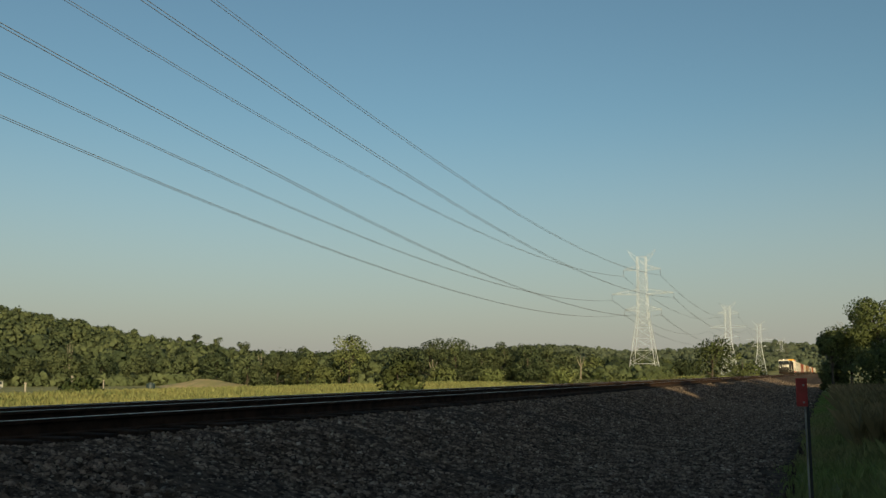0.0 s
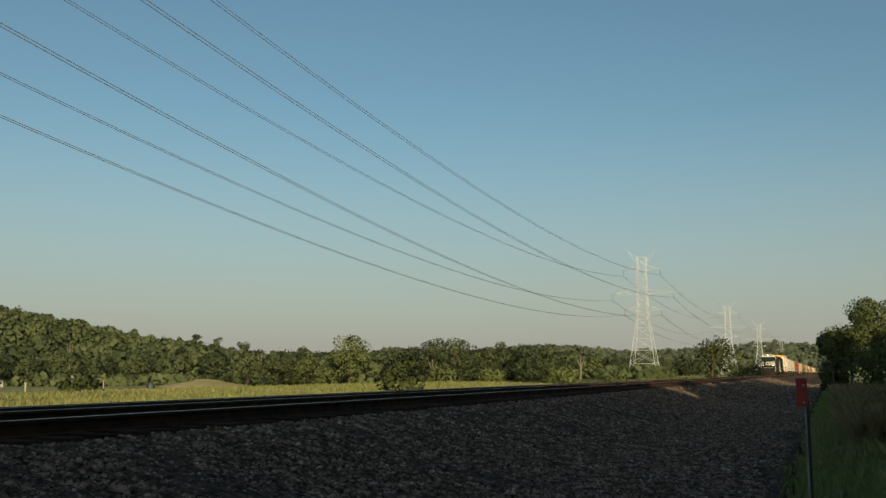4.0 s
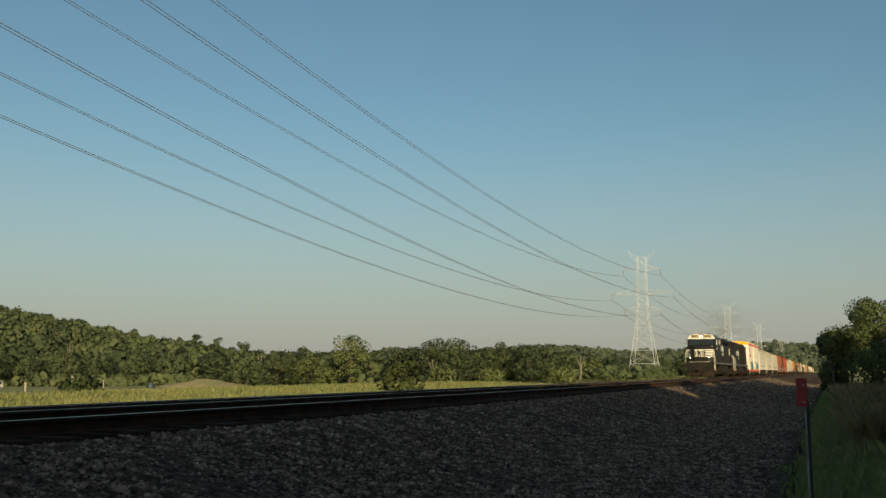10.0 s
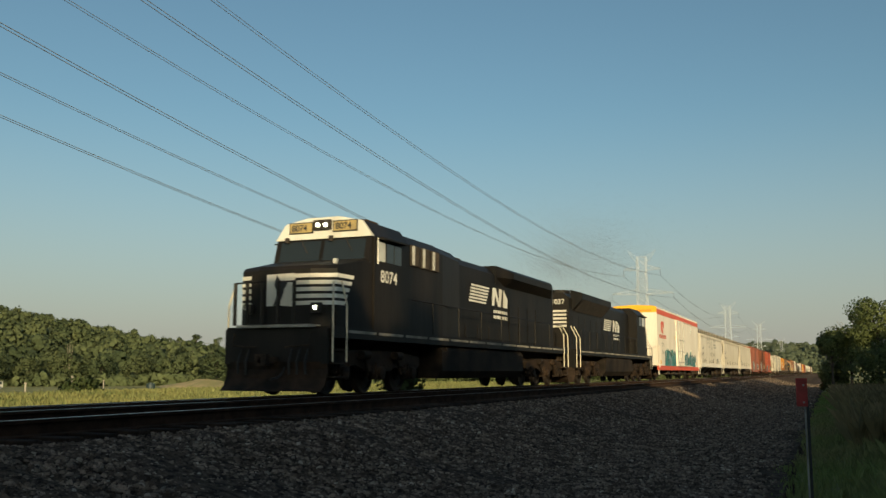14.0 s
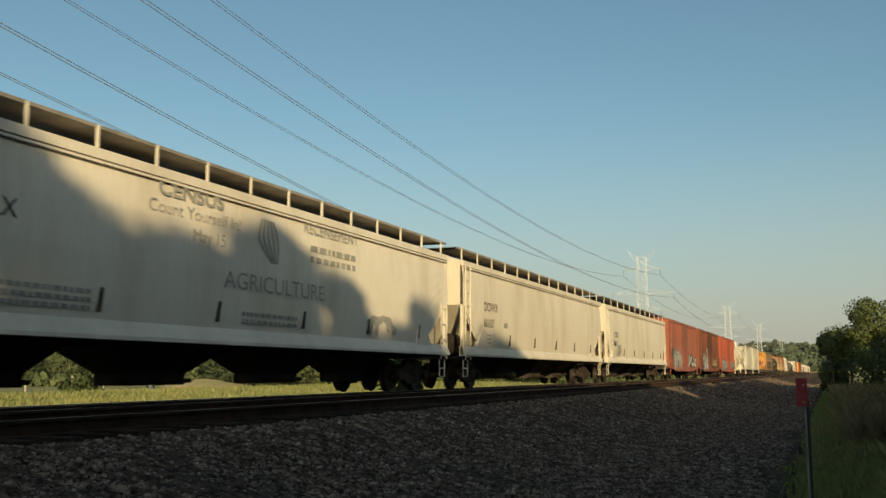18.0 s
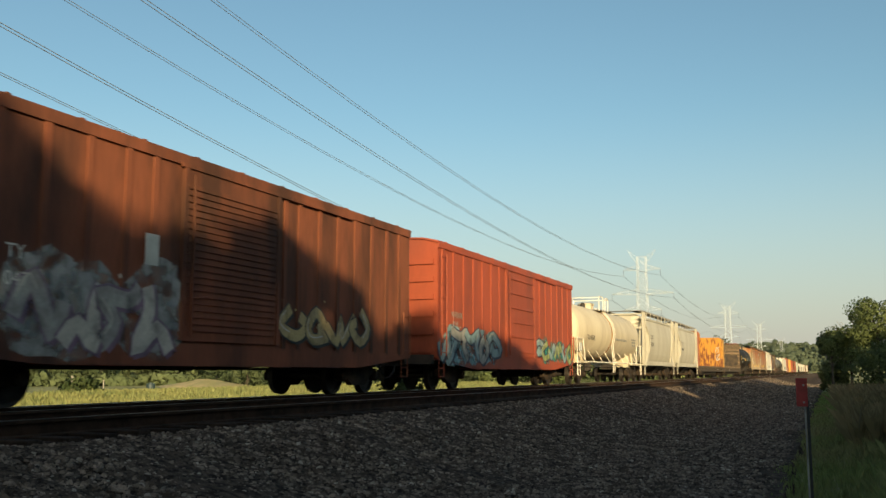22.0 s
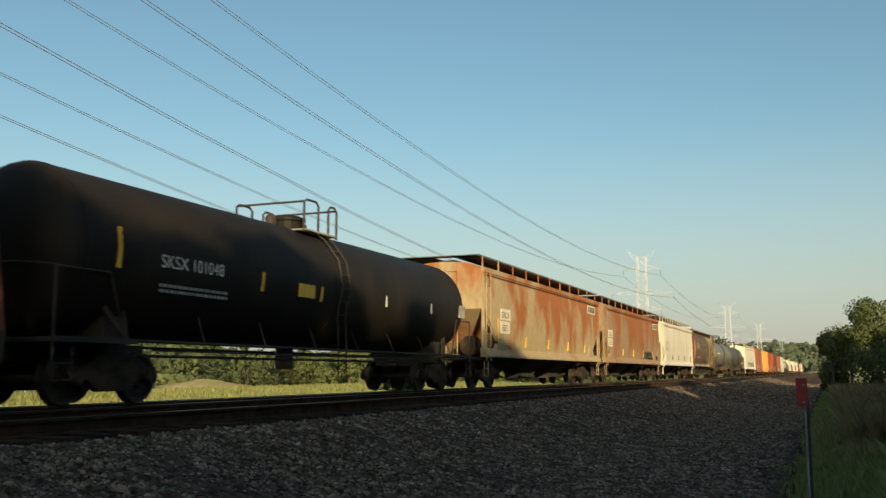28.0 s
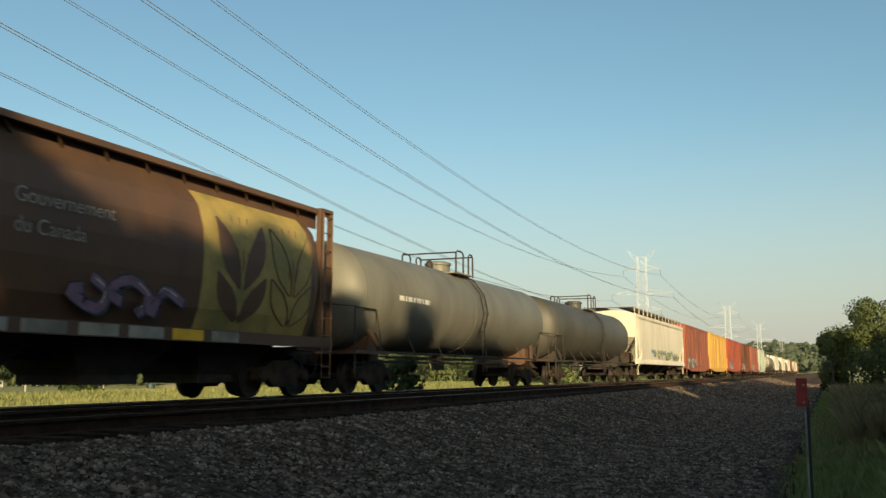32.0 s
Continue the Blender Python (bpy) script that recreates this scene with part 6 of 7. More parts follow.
def trail_loco():
    S, L = 329.0, 22.1
    lo = thing("diesel_locomotive", (0, S, 0), "black diesel freight locomotive running long hood first", "locomotive", "locomotives")
    TRAIN.append((lo, S))
    underbody(lo, L, (7.4, 14.8))
    part("long_hood", prism([(-.98, 1.66), (-.98, 4.15), (-.7, 4.42), (.7, 4.42), (.98, 4.15), (.98, 1.66)], 1.5, 16.2), M_LOCO, lo)
    for s in (-1, 1):
        part("radiator_wing", loft(bmesh.new(), [[(s * .95, y, 3.55), (s * 1.5, y, 4.12), (s * 1.5, y, 4.42), (s * .9, y, 4.6)] for y in (2.1, 8.7)]), M_LOCO, lo)
        part("radiator_grille", loft(bmesh.new(), [[(s * 1.0, y, 3.58), (s * 1.48, y, 4.08), (s * 1.49, y, 4.1), (s * 1.01, y, 3.56)] for y in (2.4, 8.4)]), M_DARKGEAR, lo)
        for k in range(8):
            part("hood_door", B((min(s * .98, s * 1.0), max(s * .98, s * 1.0), 2.0 + 1.3 * k, 3.2 + 1.3 * k, 1.8, 3.3)), M_LOCO, lo)
        x0, x1 = min(s * 1.5, s * 1.52), max(s * 1.5, s * 1.52)
        part("side_window", B((x0, x1, 16.9, 17.7, 3.5, 4.05)), M_GLASS, lo)
        # this pane carries window glare as a pale colour
        part("side_window", B((x0, x1, 18.0, 18.8, 3.5, 4.05)), M_PALE_GLOSS, lo)
        part("window_awning", B((min(s * 1.5, s * 1.68), max(s * 1.5, s * 1.68), 16.8, 18.9, 4.1, 4.14)), M_LOCO, lo)
        for ya in (.85, L - 1.5):
            steps(lo, s * 1.5 if s > 0 else s * 1.5 + .36, ya, 1, M_GRIME)
        for y, dy in ((.8, .9), (1.5, 1.5), (L - .8, L - .85), (L - 1.5, L - 1.5)):
            grab(lo, [(s * 1.5, y, .8), (s * 1.5, y, 2.2), (s * 1.2, dy, 2.75)], M_RAILING if y < 5 else M_SILL_STRIPE, .024 if y < 5 else .018)
    part("cab", prism([(-1.5, 1.66), (-1.5, 4.15), (-1.1, 4.58), (1.1, 4.58), (1.5, 4.15), (1.5, 1.66)], 16.2, 19.2), M_LOCO, lo)
    part("cab_rear_glass", B((-1.25, -.1, 19.19, 19.22, 3.5, 4.08), (.1, 1.25, 19.19, 19.22, 3.5, 4.08)), M_GLASS, lo)
    part("nose", loft(bmesh.new(), [[(-1.4, 19.2, z), (1.4, 19.2, z), (1.3, y, z), (-1.3, y, z)] for z, y in ((1.66, 20.7), (3.0, 20.7), (3.4, 20.2), (3.55, 19.5))]), M_LOCO, lo)
    for k in range(5):
        z = 2.2 + .19 * k
        bm, ya = bmesh.new(), 19.9 + .05 * k
        bm.faces.new([bm.verts.new((1.405 - (y - 19.2) / 15, y, zz)) for y, zz in ((ya, z), (20.7, z), (20.7, z + .1), (ya + .05, z + .1))])
        part("nose_stripe", bm, M_LOCO_WHITE, lo)
    part("notice_plate", B((1.36, 1.372, 19.35, 19.62, 2.2, 2.45)), M_INK_WHITE, lo)
    striped(lo, 5, -.85, .85, 1.5, 2.75, 3.65, name="hood_stripe")
    lettering(lo, "1037", .08, 3.86, .34, M_INK_WHITE, 1.5, "end", bold=.006)
    part("headlight_housing", B((-.22, .22, 1.42, 1.5, 4.16, 4.34)), M_DARKGEAR, lo)
    lettering(lo, "1037", 18.9, 2.95, .38, M_INK_WHITE, 1.5, bold=.006)
    speed_logo(lo, 8.9, 2.9, 4.2, .66, 1.0)
    part("exhaust_stack", B((-.35, .35, 10.3, 11.4, 4.4, 4.6)), M_GRIME, lo)
    for k in range(3):
        part("radiator_fan", loft(bmesh.new(), [[(.6 * math.cos(a), 3.2 + 1.9 * k + .6 * math.sin(a), z) for a in (6.283 * i / 16 for i in range(16))] for z in (4.4, 4.66)]), M_LOCO, lo)
    for x in (-.9, -.3, .3, .9):
        grab(lo, [(x, .6, 1.66), (x, .6, 2.7)], M_LOCO, .025, "front_railing_post")
    grab(lo, [(-.9, .6, 2.7), (-.3, .6, 2.7)]), grab(lo, [(.3, .6, 2.7), (.9, .6, 2.7)])
    side_rails(lo, 1.8, 16)
    return lo


lead_loco()
trail_loco()


# ---- the cars in order ----
def reefer():
    S, L, y0, y1, x, top = 351.6, 23.2, .5, 22.6, 1.6, 5.1
    car = rail_car("refrigerator_car", S, L, "tall white refrigerator car, red stripe and yellow top band, graffiti", "refrigerator car", (2.9,))
    part("body", prism([(-x, .98), (-x, top), (-1.35, top + .1), (0, top + .17), (1.35, top + .1), (x, top), (x, .98)], y0, y1), M_REEFER, car)
    for k in range(14):
        yy = y0 + .4 + (y1 - y0 - .8) * k / 13
        part("roof_seam", prism([(-x, top + .02), (0, top + .17), (x, top + .02), (x, top + .05), (0, top + .21), (-x, top + .05)], yy - .03, yy + .03), M_REEFER, car)
    for s in (-1, 1):
        a, b = min(s * x, s * (x + .012)), max(s * x, s * (x + .012))
        part("stripe", B((a, b, y0, y1, top - .46, top - .12)), M_STRIPE, car, "red band under the eaves")
        part("side_sill", side_prism([(y0, .72), (y1, .72), (y1, 1.03), (y0, 1.03)], s * 1.53, s * (x + .02)), M_STRIPE, car, "red side sill")
        d = part("plug_door", B((min(s * x, s * (x + .07)), max(s * x, s * (x + .07)), 9.3, 13.2, 1.12, 4.62)), M_REEFER, car)
        for yy in (10.1, 12.6):
            part("lock_rod", tube(bmesh.new(), [(s * (x + .11), yy, 1.1), (s * (x + .11), yy, 4.58)], .035, 6), M_PALE_GLOSS, d)
        for z in (1.35, 2.2, 3.1):
            part("door_bar", tube(bmesh.new(), [(s * (x + .12), 9.4, z), (s * (x + .12), 13.1, z)], .025, 6), M_PALE_GLOSS, d)
        part("door_handle", B((min(s * (x + .07), s * (x + .14)), max(s * (x + .07), s * (x + .14)), 11.1, 11.35, 1.7, 2.4)), M_PALE_GLOSS, d)
        part("door_frame", B((min(s * x, s * (x + .09)), max(s * x, s * (x + .09)), 9.16, 9.34, 1.08, 4.62)), M_REEFER, car)
        part("door_track", B((min(s * x, s * (x + .1)), max(s * x, s * (x + .1)), 9.2, 17.6, 4.60, 4.645)), M_REEFER, car)
        part("lower_track", B((min(s * x, s * (x + .1)), max(s * x, s * (x + .1)), 9.2, 17.6, 1.05, 1.12)), M_REEFER, car)
        for yy, z in ((8.95, 3.8), (17.6, 3.9), (17.6, 2.0)):
            part("vent_box", B((min(s * x, s * (x + .05)), max(s * x, s * (x + .05)), yy, yy + .18, z, z + .42)), M_PALE_GLOSS, car)
        for yy in (.62, 22.0):
            ladder(car, s * (x + .06), yy, .9, 2.45, .45, "side", M_REEFER)
            stirrup(car, s * x, yy, .42, M_REEFER)
        part("reflector", B((a, b, 8.6, 8.85, 3.1, 3.38)), M_MARKER, car)
        part("reflector", B((a, b, 1.55, 2.0, 1.15, 1.42)), M_MARKER, car)
        part("reflector", B((a, b, 20.9, 21.3, 1.2, 1.45)), M_MARKER, car)
    bm = prism([(-x - .004, top - .36), (-x - .004, top), (-1.35, top + .102), (0, top + .172), (1.35, top + .102), (x + .004, top), (x + .004, top - .36)], y0 - .012, y0 + .002)
    part("height_band", bm, M_YELLOW_END, car, "yellow warning band on the end")
    lettering(car, "CRYX 6292", .25, top - .3, .2, M_INK_RED, y0 - .012, "end")
    bars(car, -1.45, -.2, top - .22, top - .04, 2, M_INK_RED, y0 - .012, 19, face="end"), bars(car, -.9, .9, 2.7, 3.6, 5, M_INK_GREY, y0, 20, face="end")
    # platform rails on the leading end
    grab(car, [(-1.55, y0 - .55, 1.05), (-1.55, y0 - .55, 2.35), (1.6, y0 - .55, 2.35), (1.6, y0 - .55, 1.05)], M_REEFER, .022, "end_rail")
    grab(car, [(1.6, y0 - .55, 2.35), (1.6, y0, 2.4)], M_REEFER, .022, "end_rail")
    part("end_platform", B((-1.5, 1.5, y0 - .6, y0, .98, 1.05)), M_DARKGEAR, car)
    # maker's badge and marks
    bm = loft(bmesh.new(), [[(xx, yy, zz) for yy, zz in ((2.1, 3.62), (2.1, 4.02), (2.32, 4.18), (3.42, 4.18), (3.42, 3.72), (3.12, 3.72), (3.12, 3.32), (2.6, 3.32), (2.3, 3.42))] for xx in (x + .001, x + .008)])
    part("company_badge", bm, M_STRIPE, car, "rounded red badge")
    part("badge_star", B((x + .009, x + .014, 2.66, 2.70, 3.55, 3.95), (x + .009, x + .014, 2.48, 2.88, 3.73, 3.77), (x + .0095, x + .014, 2.98, 3.04, 3.35, 3.8)), M_REEFER, car)
    for k in range(9):
        yy = 1.42 + .335 * k
        part("mark_block", B((x + .001, x + .007, yy, yy + .23, 2.97, 3.24)), M_INK_RED, car)
    lettering(car, "CRYX", 2.35, 2.42, .34, M_INK_GREY, x), lettering(car, "6292", 2.35, 1.9, .34, M_INK_GREY, x)
    graffiti(car, 3.7, 8.7, .8, 2.2, (M_TEAL, M_TEAL, M_SKY), M_NAVY, 5, x, 5, M_TEAL_MIST, 1.25)
    graffiti(car, 13.6, 20.4, .8, 2.1, (M_TEAL, M_SKY, M_TEAL), M_NAVY, 6, x, 7, M_TEAL_MIST)
    brake_gear(car, L)
    for yy in (6.4, 9.6, 12.5, 15.3):
        part("equipment_box", B((-.2, 1.3, yy, yy + 1.1, .42, .98)), M_DARKGEAR, car)


reefer()

c = covered_hopper(374.8, 21.2, .65, 20.4, "pale grey covered hopper with faded census lettering", M_HOP_A, 4, cuts=FOUR_BAYS)
lettering(c, "DCLX", 2.5, 2.78, .42, M_INK, 1.6), lettering(c, "8166", 2.5, 2.2, .42, M_INK, 1.6)
lettering(c, "CENSUS", 6.7, 3.72, .42, M_INK_GREY, 1.58, bold=.01, wide=1.3), lettering(c, "Count Yourself In!", 6.45, 3.38, .34, M_INK_GREY, 1.58, wide=1.1)
lettering(c, "May 15", 7.7, 2.98, .36, M_INK_GREY, 1.59), lettering(c, "RECENSEMENT", 11.7, 3.72, .36, M_INK_GREY, 1.58, wide=1.1)
lettering(c, "AGRICULTURE", 8.7, 2.2, .5, M_INK_GREY, 1.605, wide=1.2)
bars(c, 12.0, 14.2, 3.0, 3.5, 2, M_INK_GREY, 1.595, 2), bars(c, 3.4, 5.2, 1.5, 1.9, 3, M_INK_GREY, 1.565, 3), bars(c, 9.4, 11.5, 1.5, 1.8, 2, M_INK_GREY, 1.57, 4)
bm = bmesh.new()
for k in range(5):
    ribbon(bm, smoothed([(10.0 + .1 * k, 3.75), (9.9 + .18 * k, 3.3), (10.4 + .05 * k, 2.85)]), .03, 1.602)
part("wheat_emblem", bm, M_INK_GREY, c)
graffiti(c, 15.0, 16.6, 1.5, 2.1, (M_INK_GREY,), M_INK_GREY, 12, 1.57, 4)
c = covered_hopper(396.0, 21.1, .6, 20.5, "cream-grey covered hopper with plain sides", M_HOP_B, 4, cuts=FOUR_BAYS)
lettering(c, "DOWX", 2.5, 2.66, .44, M_INK, 1.6), lettering(c, "60187", 2.5, 2.1, .44, M_INK, 1.59)
bars(c, 2.6, 3.3, 1.5, 1.9, 3, M_INK_GREY, 1.565, 5)
part("notice_plate", B((1.585, 1.592, 4.7, 5.1, 2.15, 2.5)), M_INK_GREY, c)
c = covered_hopper(417.1, 21.3, .8, 20.5, "cream-grey covered hopper with dark running boards", M_HOP_B, 4, nsup=12, grate=M_GRATE_DARK, cuts=FOUR_BAYS)
lettering(c, "CCBX", 2.55, 2.5, .44, M_INK, 1.6), lettering(c, "58811", 2.48, 2.02, .44, M_INK, 1.59)
bars(c, 2.3, 3.5, 1.5, 1.8, 3, M_INK_GREY, 1.565, 6)
graffiti(c, 3.65, 4.5, 1.5, 2.4, (M_INK_GREY,), M_INK_GREY, 13, 1.575, 2)

c = box_car(438.4, 18.0, .9, 16.9, "faded oxide-red box car with graffiti along the lower side", M_BOX_A, (7.1, 10.5), [1.3, 2.15, 3.2, 4.15, 5.1, 6.05, 6.75, 10.8, 11.4, 12.3, 13.2, 14.1, 15.0, 15.9])
X2 = 1.612
part("notice_patch", B((1.605, 1.611, 1.35, 2.1, 1.6, 2.35), (1.605, 1.611, 2.22, 3.02, 1.6, 2.35)), M_INK, c)
lettering(c, "BK", 1.5, 2.05, .26, M_INK_WHITE, X2 + .002), lettering(c, "TY", 2.35, 2.05, .26, M_INK_WHITE, X2 + .002), lettering(c, "151", 1.45, 1.68, .26, M_INK_WHITE, X2 + .002), lettering(c, "710", 2.3, 1.68, .26, M_INK_WHITE, X2 + .002)
graffiti(c, 3.1, 6.8, .75, 2.2, (M_SILVER,), M_INK_GREY, 21, X2, 4, M_SILVER_MIST)
graffiti(c, 10.5, 15.8, 1.0, 2.1, (M_CHALK,), M_NAVY, 22, X2, 4, M_NAVY_MIST)
bm = bmesh.new()
for pts in (((.95, 3.3), (1.4, 3.9), (1.5, 3.4), (1.9, 3.6), (1.7, 3.2)), ((1.0, 3.2), (1.5, 2.6), (2.1, 2.8), (1.9, 3.2), (1.2, 3.2)), ((1.1, 2.6), (1.6, 2.5), (2.0, 2.55))):
    ribbon(bm, smoothed(pts), .03, X2 + .004)
part("graffiti", bm, M_CHALK, c, "white spray-painted scrawl")
c = box_car(456.4, 18.4, .9, 17.3, "weathered brown box car with louvred door and graffiti", M_BOX_B, (7.15, 10.4), [1.3, 2.1, 3.0, 3.9, 4.8, 5.7, 6.4, 10.7, 11.3, 12.2, 13.1, 14.0, 14.9, 15.8, 16.6], louvre=True)
graffiti(c, 3.5, 6.9, .75, 2.3, (M_SILVER, M_CHALK), M_MAUVE, 31, X2, 4, M_SILVER_MIST)
graffiti(c, 10.6, 14.8, 1.15, 2.2, (M_SAND_SPRAY,), M_INK, 32, X2, 4)
lettering(c, "BK", 2.1, 2.2, .3, M_INK_WHITE, X2), lettering(c, "TY", 3.2, 2.2, .3, M_INK_WHITE, X2), lettering(c, "130", 2.1, 1.8, .3, M_INK_WHITE, X2), lettering(c, "047", 3.2, 1.8, .3, M_INK_WHITE, X2)
part("notice_plate", B((1.62, 1.63, 6.15, 6.5, 2.4, 2.95)), M_PALE_GLOSS, c)
bm = bmesh.new()
for pts in (((.95, 3.7), (1.3, 3.9), (1.2, 3.5)), ((.95, 3.3), (1.4, 3.4), (1.7, 3.3)), ((1.0, 2.9), (1.6, 3.1), (1.5, 2.7), (1.1, 2.7))):
    ribbon(bm, smoothed(pts), .025, X2)
part("graffiti", bm, M_CHALK, c, "white spray-painted scrawl")
c = box_car(474.8, 18.0, 1.0, 17.2, "bright oxide-red box car with pale graffiti", M_BOX_C, (7.45, 11.0), [1.4, 2.3, 3.2, 4.1, 5.0, 5.9, 6.8, 11.3, 11.9, 12.8, 13.7, 14.6, 15.5, 16.4])
graffiti(c, 1.1, 6.7, .8, 2.0, (M_SKY, M_SILVER), M_NAVY, 41, X2, 5, M_SKY_MIST)
graffiti(c, 11.2, 17.0, .95, 1.9, (M_SKY, M_LIME), M_NAVY, 42, X2, 6, M_TEAL_MIST)
lettering(c, "WRWK", 2.0, 2.25, .3, M_INK_GREY, X2), lettering(c, "8299", 2.1, 1.98, .24, M_INK_GREY, X2)

c = tank_car(492.8, 17.4, 1.45, 2.66, .35, 16.9, "cream tank car streaked with rust at the dome", M_TANK_W, 8.45, M_REEFER, ladder_y=8.5, saddle=M_TANK_W, ph=1.1)
bm = lathe(bmesh.new(), [(8.36, 1.452), (8.36, 1.457), (8.60, 1.457), (8.60, 1.452)], (0, 2.66), 40)
part("rust_stain_band", bm, M_RUSTY, c, "rust-stained band below the hatch")
lettering(c, "TILX 400756", 2.65, 2.2, .34, M_INK, 1.452, wide=.95)
bars(c, 9.4, 12.5, 2.3, 2.5, 1, M_INK_GREY, 1.447, 7), bars(c, 14.0, 15.2, 2.1, 2.6, 3, M_INK_GREY, 1.446, 8)
part("placard", B((1.30, 1.34, 1.5, 1.95, 1.6, 2.0)), M_PALE_GLOSS, c)


def round_hopper(S, L, y0, y1, label, paintm):
    """Two-bay covered hopper with rounded end sheets and an open end frame."""
    car = rail_car("covered_hopper", S, L, label, "hopper car", (1.95,))
    # slope sheets meet the bulging sides in an arc
    def arc(z):
        return float(np.interp(z, [1.2, 1.8, 2.3, 2.8, 3.3, 3.8, 4.1, 4.4], [1.5, 1.78, 1.84, 1.72, 1.35, .62, .36, .3]))
    half = [(1.26, 1.22), (1.40, 1.45), (1.50, 1.75), (1.57, 2.15), (1.60, 2.6), (1.59, 3.05), (1.53, 3.5), (1.44, 3.9), (1.38, 4.1), (1.0, 4.3), (.5, 4.36), (0, 4.38)]
    full, small = half + [(-a, b) for a, b in half[-2::-1]], hopper_section(2.5, .62, 4.0)
    rings = [[(a * .8, y0 + .25, b) for a, b in small], [(a, y0 + arc(b), b) for a, b in full], [(a, y0 + 2.6, b) for a, b in full],
             [(a, y1 - 2.6, b) for a, b in full], [(a, y1 - arc(b), b) for a, b in full], [(a * .8, y1 - .25, b) for a, b in small]]
    part("body", loft(bmesh.new(), rings), paintm, car, smooth=False)
    for s in (-1, 1):
        part("top_chord", B((min(s * 1.36, s * 1.46), max(s * 1.36, s * 1.46), y0, y1, 4.02, 4.14)), paintm, car)
        part("side_sill", B((min(s * 1.42, s * 1.55), max(s * 1.42, s * 1.55), y0, y1, 1.02, 1.3)), paintm, car)
        for ye, d in ((y0, 1), (y1, -1)):
            for u in (0, .55):
                part("end_post", B((min(s * 1.46, s * 1.56), max(s * 1.46, s * 1.56), min(ye + d * u, ye + d * (u + .1)), max(ye + d * u, ye + d * (u + .1)), 1.05, 4.45)), paintm, car)
            part("end_gusset", side_prism([(ye + d * .95, 1.3), (ye + d * 1.75, 1.3), (ye + d * 1.7, 1.85), (ye + d * 1.4, 1.95)], s * 1.47, s * 1.555), paintm, car)
            stirrup(car, s * 1.52, ye + (.1 if d > 0 else -.5), .4, paintm)
            ladder(car, s * 1.58, ye + (.08 if d > 0 else -.53), .95, 4.4, .45, "side", paintm)
            part("end_brace", tube(bmesh.new(), [(s * .4, ye + d * .3, 3.4), (s * 1.0, ye + d * .3, 1.1)], .06, 5), paintm, car)
        part("running_board", B((min(s * .75, s * 1.42), max(s * .75, s * 1.42), y0 - .1, y1 + .1, 4.52, 4.55)), M_GRATE, car)
        part("board_edge", B((min(s * 1.40, s * 1.44), max(s * 1.40, s * 1.44), y0 - .1, y1 + .1, 4.48, 4.58)), M_GRATE, car)
        for k in range(9):
            yy = y0 + .3 + (y1 - y0 - .6) * k / 8
            part("board_bracket", side_prism([(yy - .028, 4.1), (yy + .028, 4.1), (yy + .028, 4.55), (yy - .028, 4.55)], s * 1.42, s * 1.455), paintm, car)
    for s in (-1, 1):
        for ye, d in ((y0, 1), (y1, -1)):
            part("arc_flange", tube(bmesh.new(), [(s * (a + .03), ye + d * arc(b), b) for a, b in half[:9]], .045, 6), paintm, car)
    for ye in (y0 - .1, y1 - .45):
        part("cross_walk", B((-1.42, 1.42, ye, ye + .55, 4.52, 4.55)), M_GRATE, car)
        for z in (2.2, 3.4, 4.3):
            part("end_bar", B((-1.5, 1.5, ye + .2, ye + .28, z, z + .08)), paintm, car)
    for k in range(2):
        c0 = y0 + (y1 - y0) * (.33 if k == 0 else .67)
        bay = part("hopper_bay", loft(bmesh.new(), [[(1.4, c0 - 1.9, 1.25), (1.4, c0 + 1.9, 1.25), (-1.4, c0 + 1.9, 1.25), (-1.4, c0 - 1.9, 1.25)], [(.6, c0 - .6, .5), (.6, c0 + .6, .5), (-.6, c0 + .6, .5), (-.6, c0 - .6, .5)], [(.6, c0 - .6, .34), (.6, c0 + .6, .34), (-.6, c0 + .6, .34), (-.6, c0 - .6, .34)]]), M_DARKGEAR, car)
        part("outlet_pipe", tube(bmesh.new(), [(-1.2, c0, .42), (1.2, c0, .42)], .1, 8), M_GRIME, bay)
    part("centre_sill", B((-.4, .4, .5, L - .5, .75, 1.1)), M_DARKGEAR, car)
    for ye, d in ((y0, 1), (y1, -1)):
        part("end_platform", B((-1.45, 1.45, min(ye, ye + d * 1.5), max(ye, ye + d * 1.5), 1.0, 1.08)), paintm, car)
    return car


c = round_hopper(509.8, 14.2, .6, 13.4, "dusty grey covered hopper with rounded ends", M_HOP_C)
lettering(c, "CAIX", 3.12, 2.78, .36, M_INK, 1.6), lettering(c, "323145", 3.02, 2.3, .36, M_INK, 1.6)
c = round_hopper(524.0, 14.2, .6, 13.1, "dusty grey covered hopper with rounded ends", M_HOP_C)
lettering(c, "CAIX", 3.12, 2.78, .36, M_INK, 1.6), bars(c, 3.0, 4.2, 2.3, 2.55, 1, M_INK, 1.6, 9)


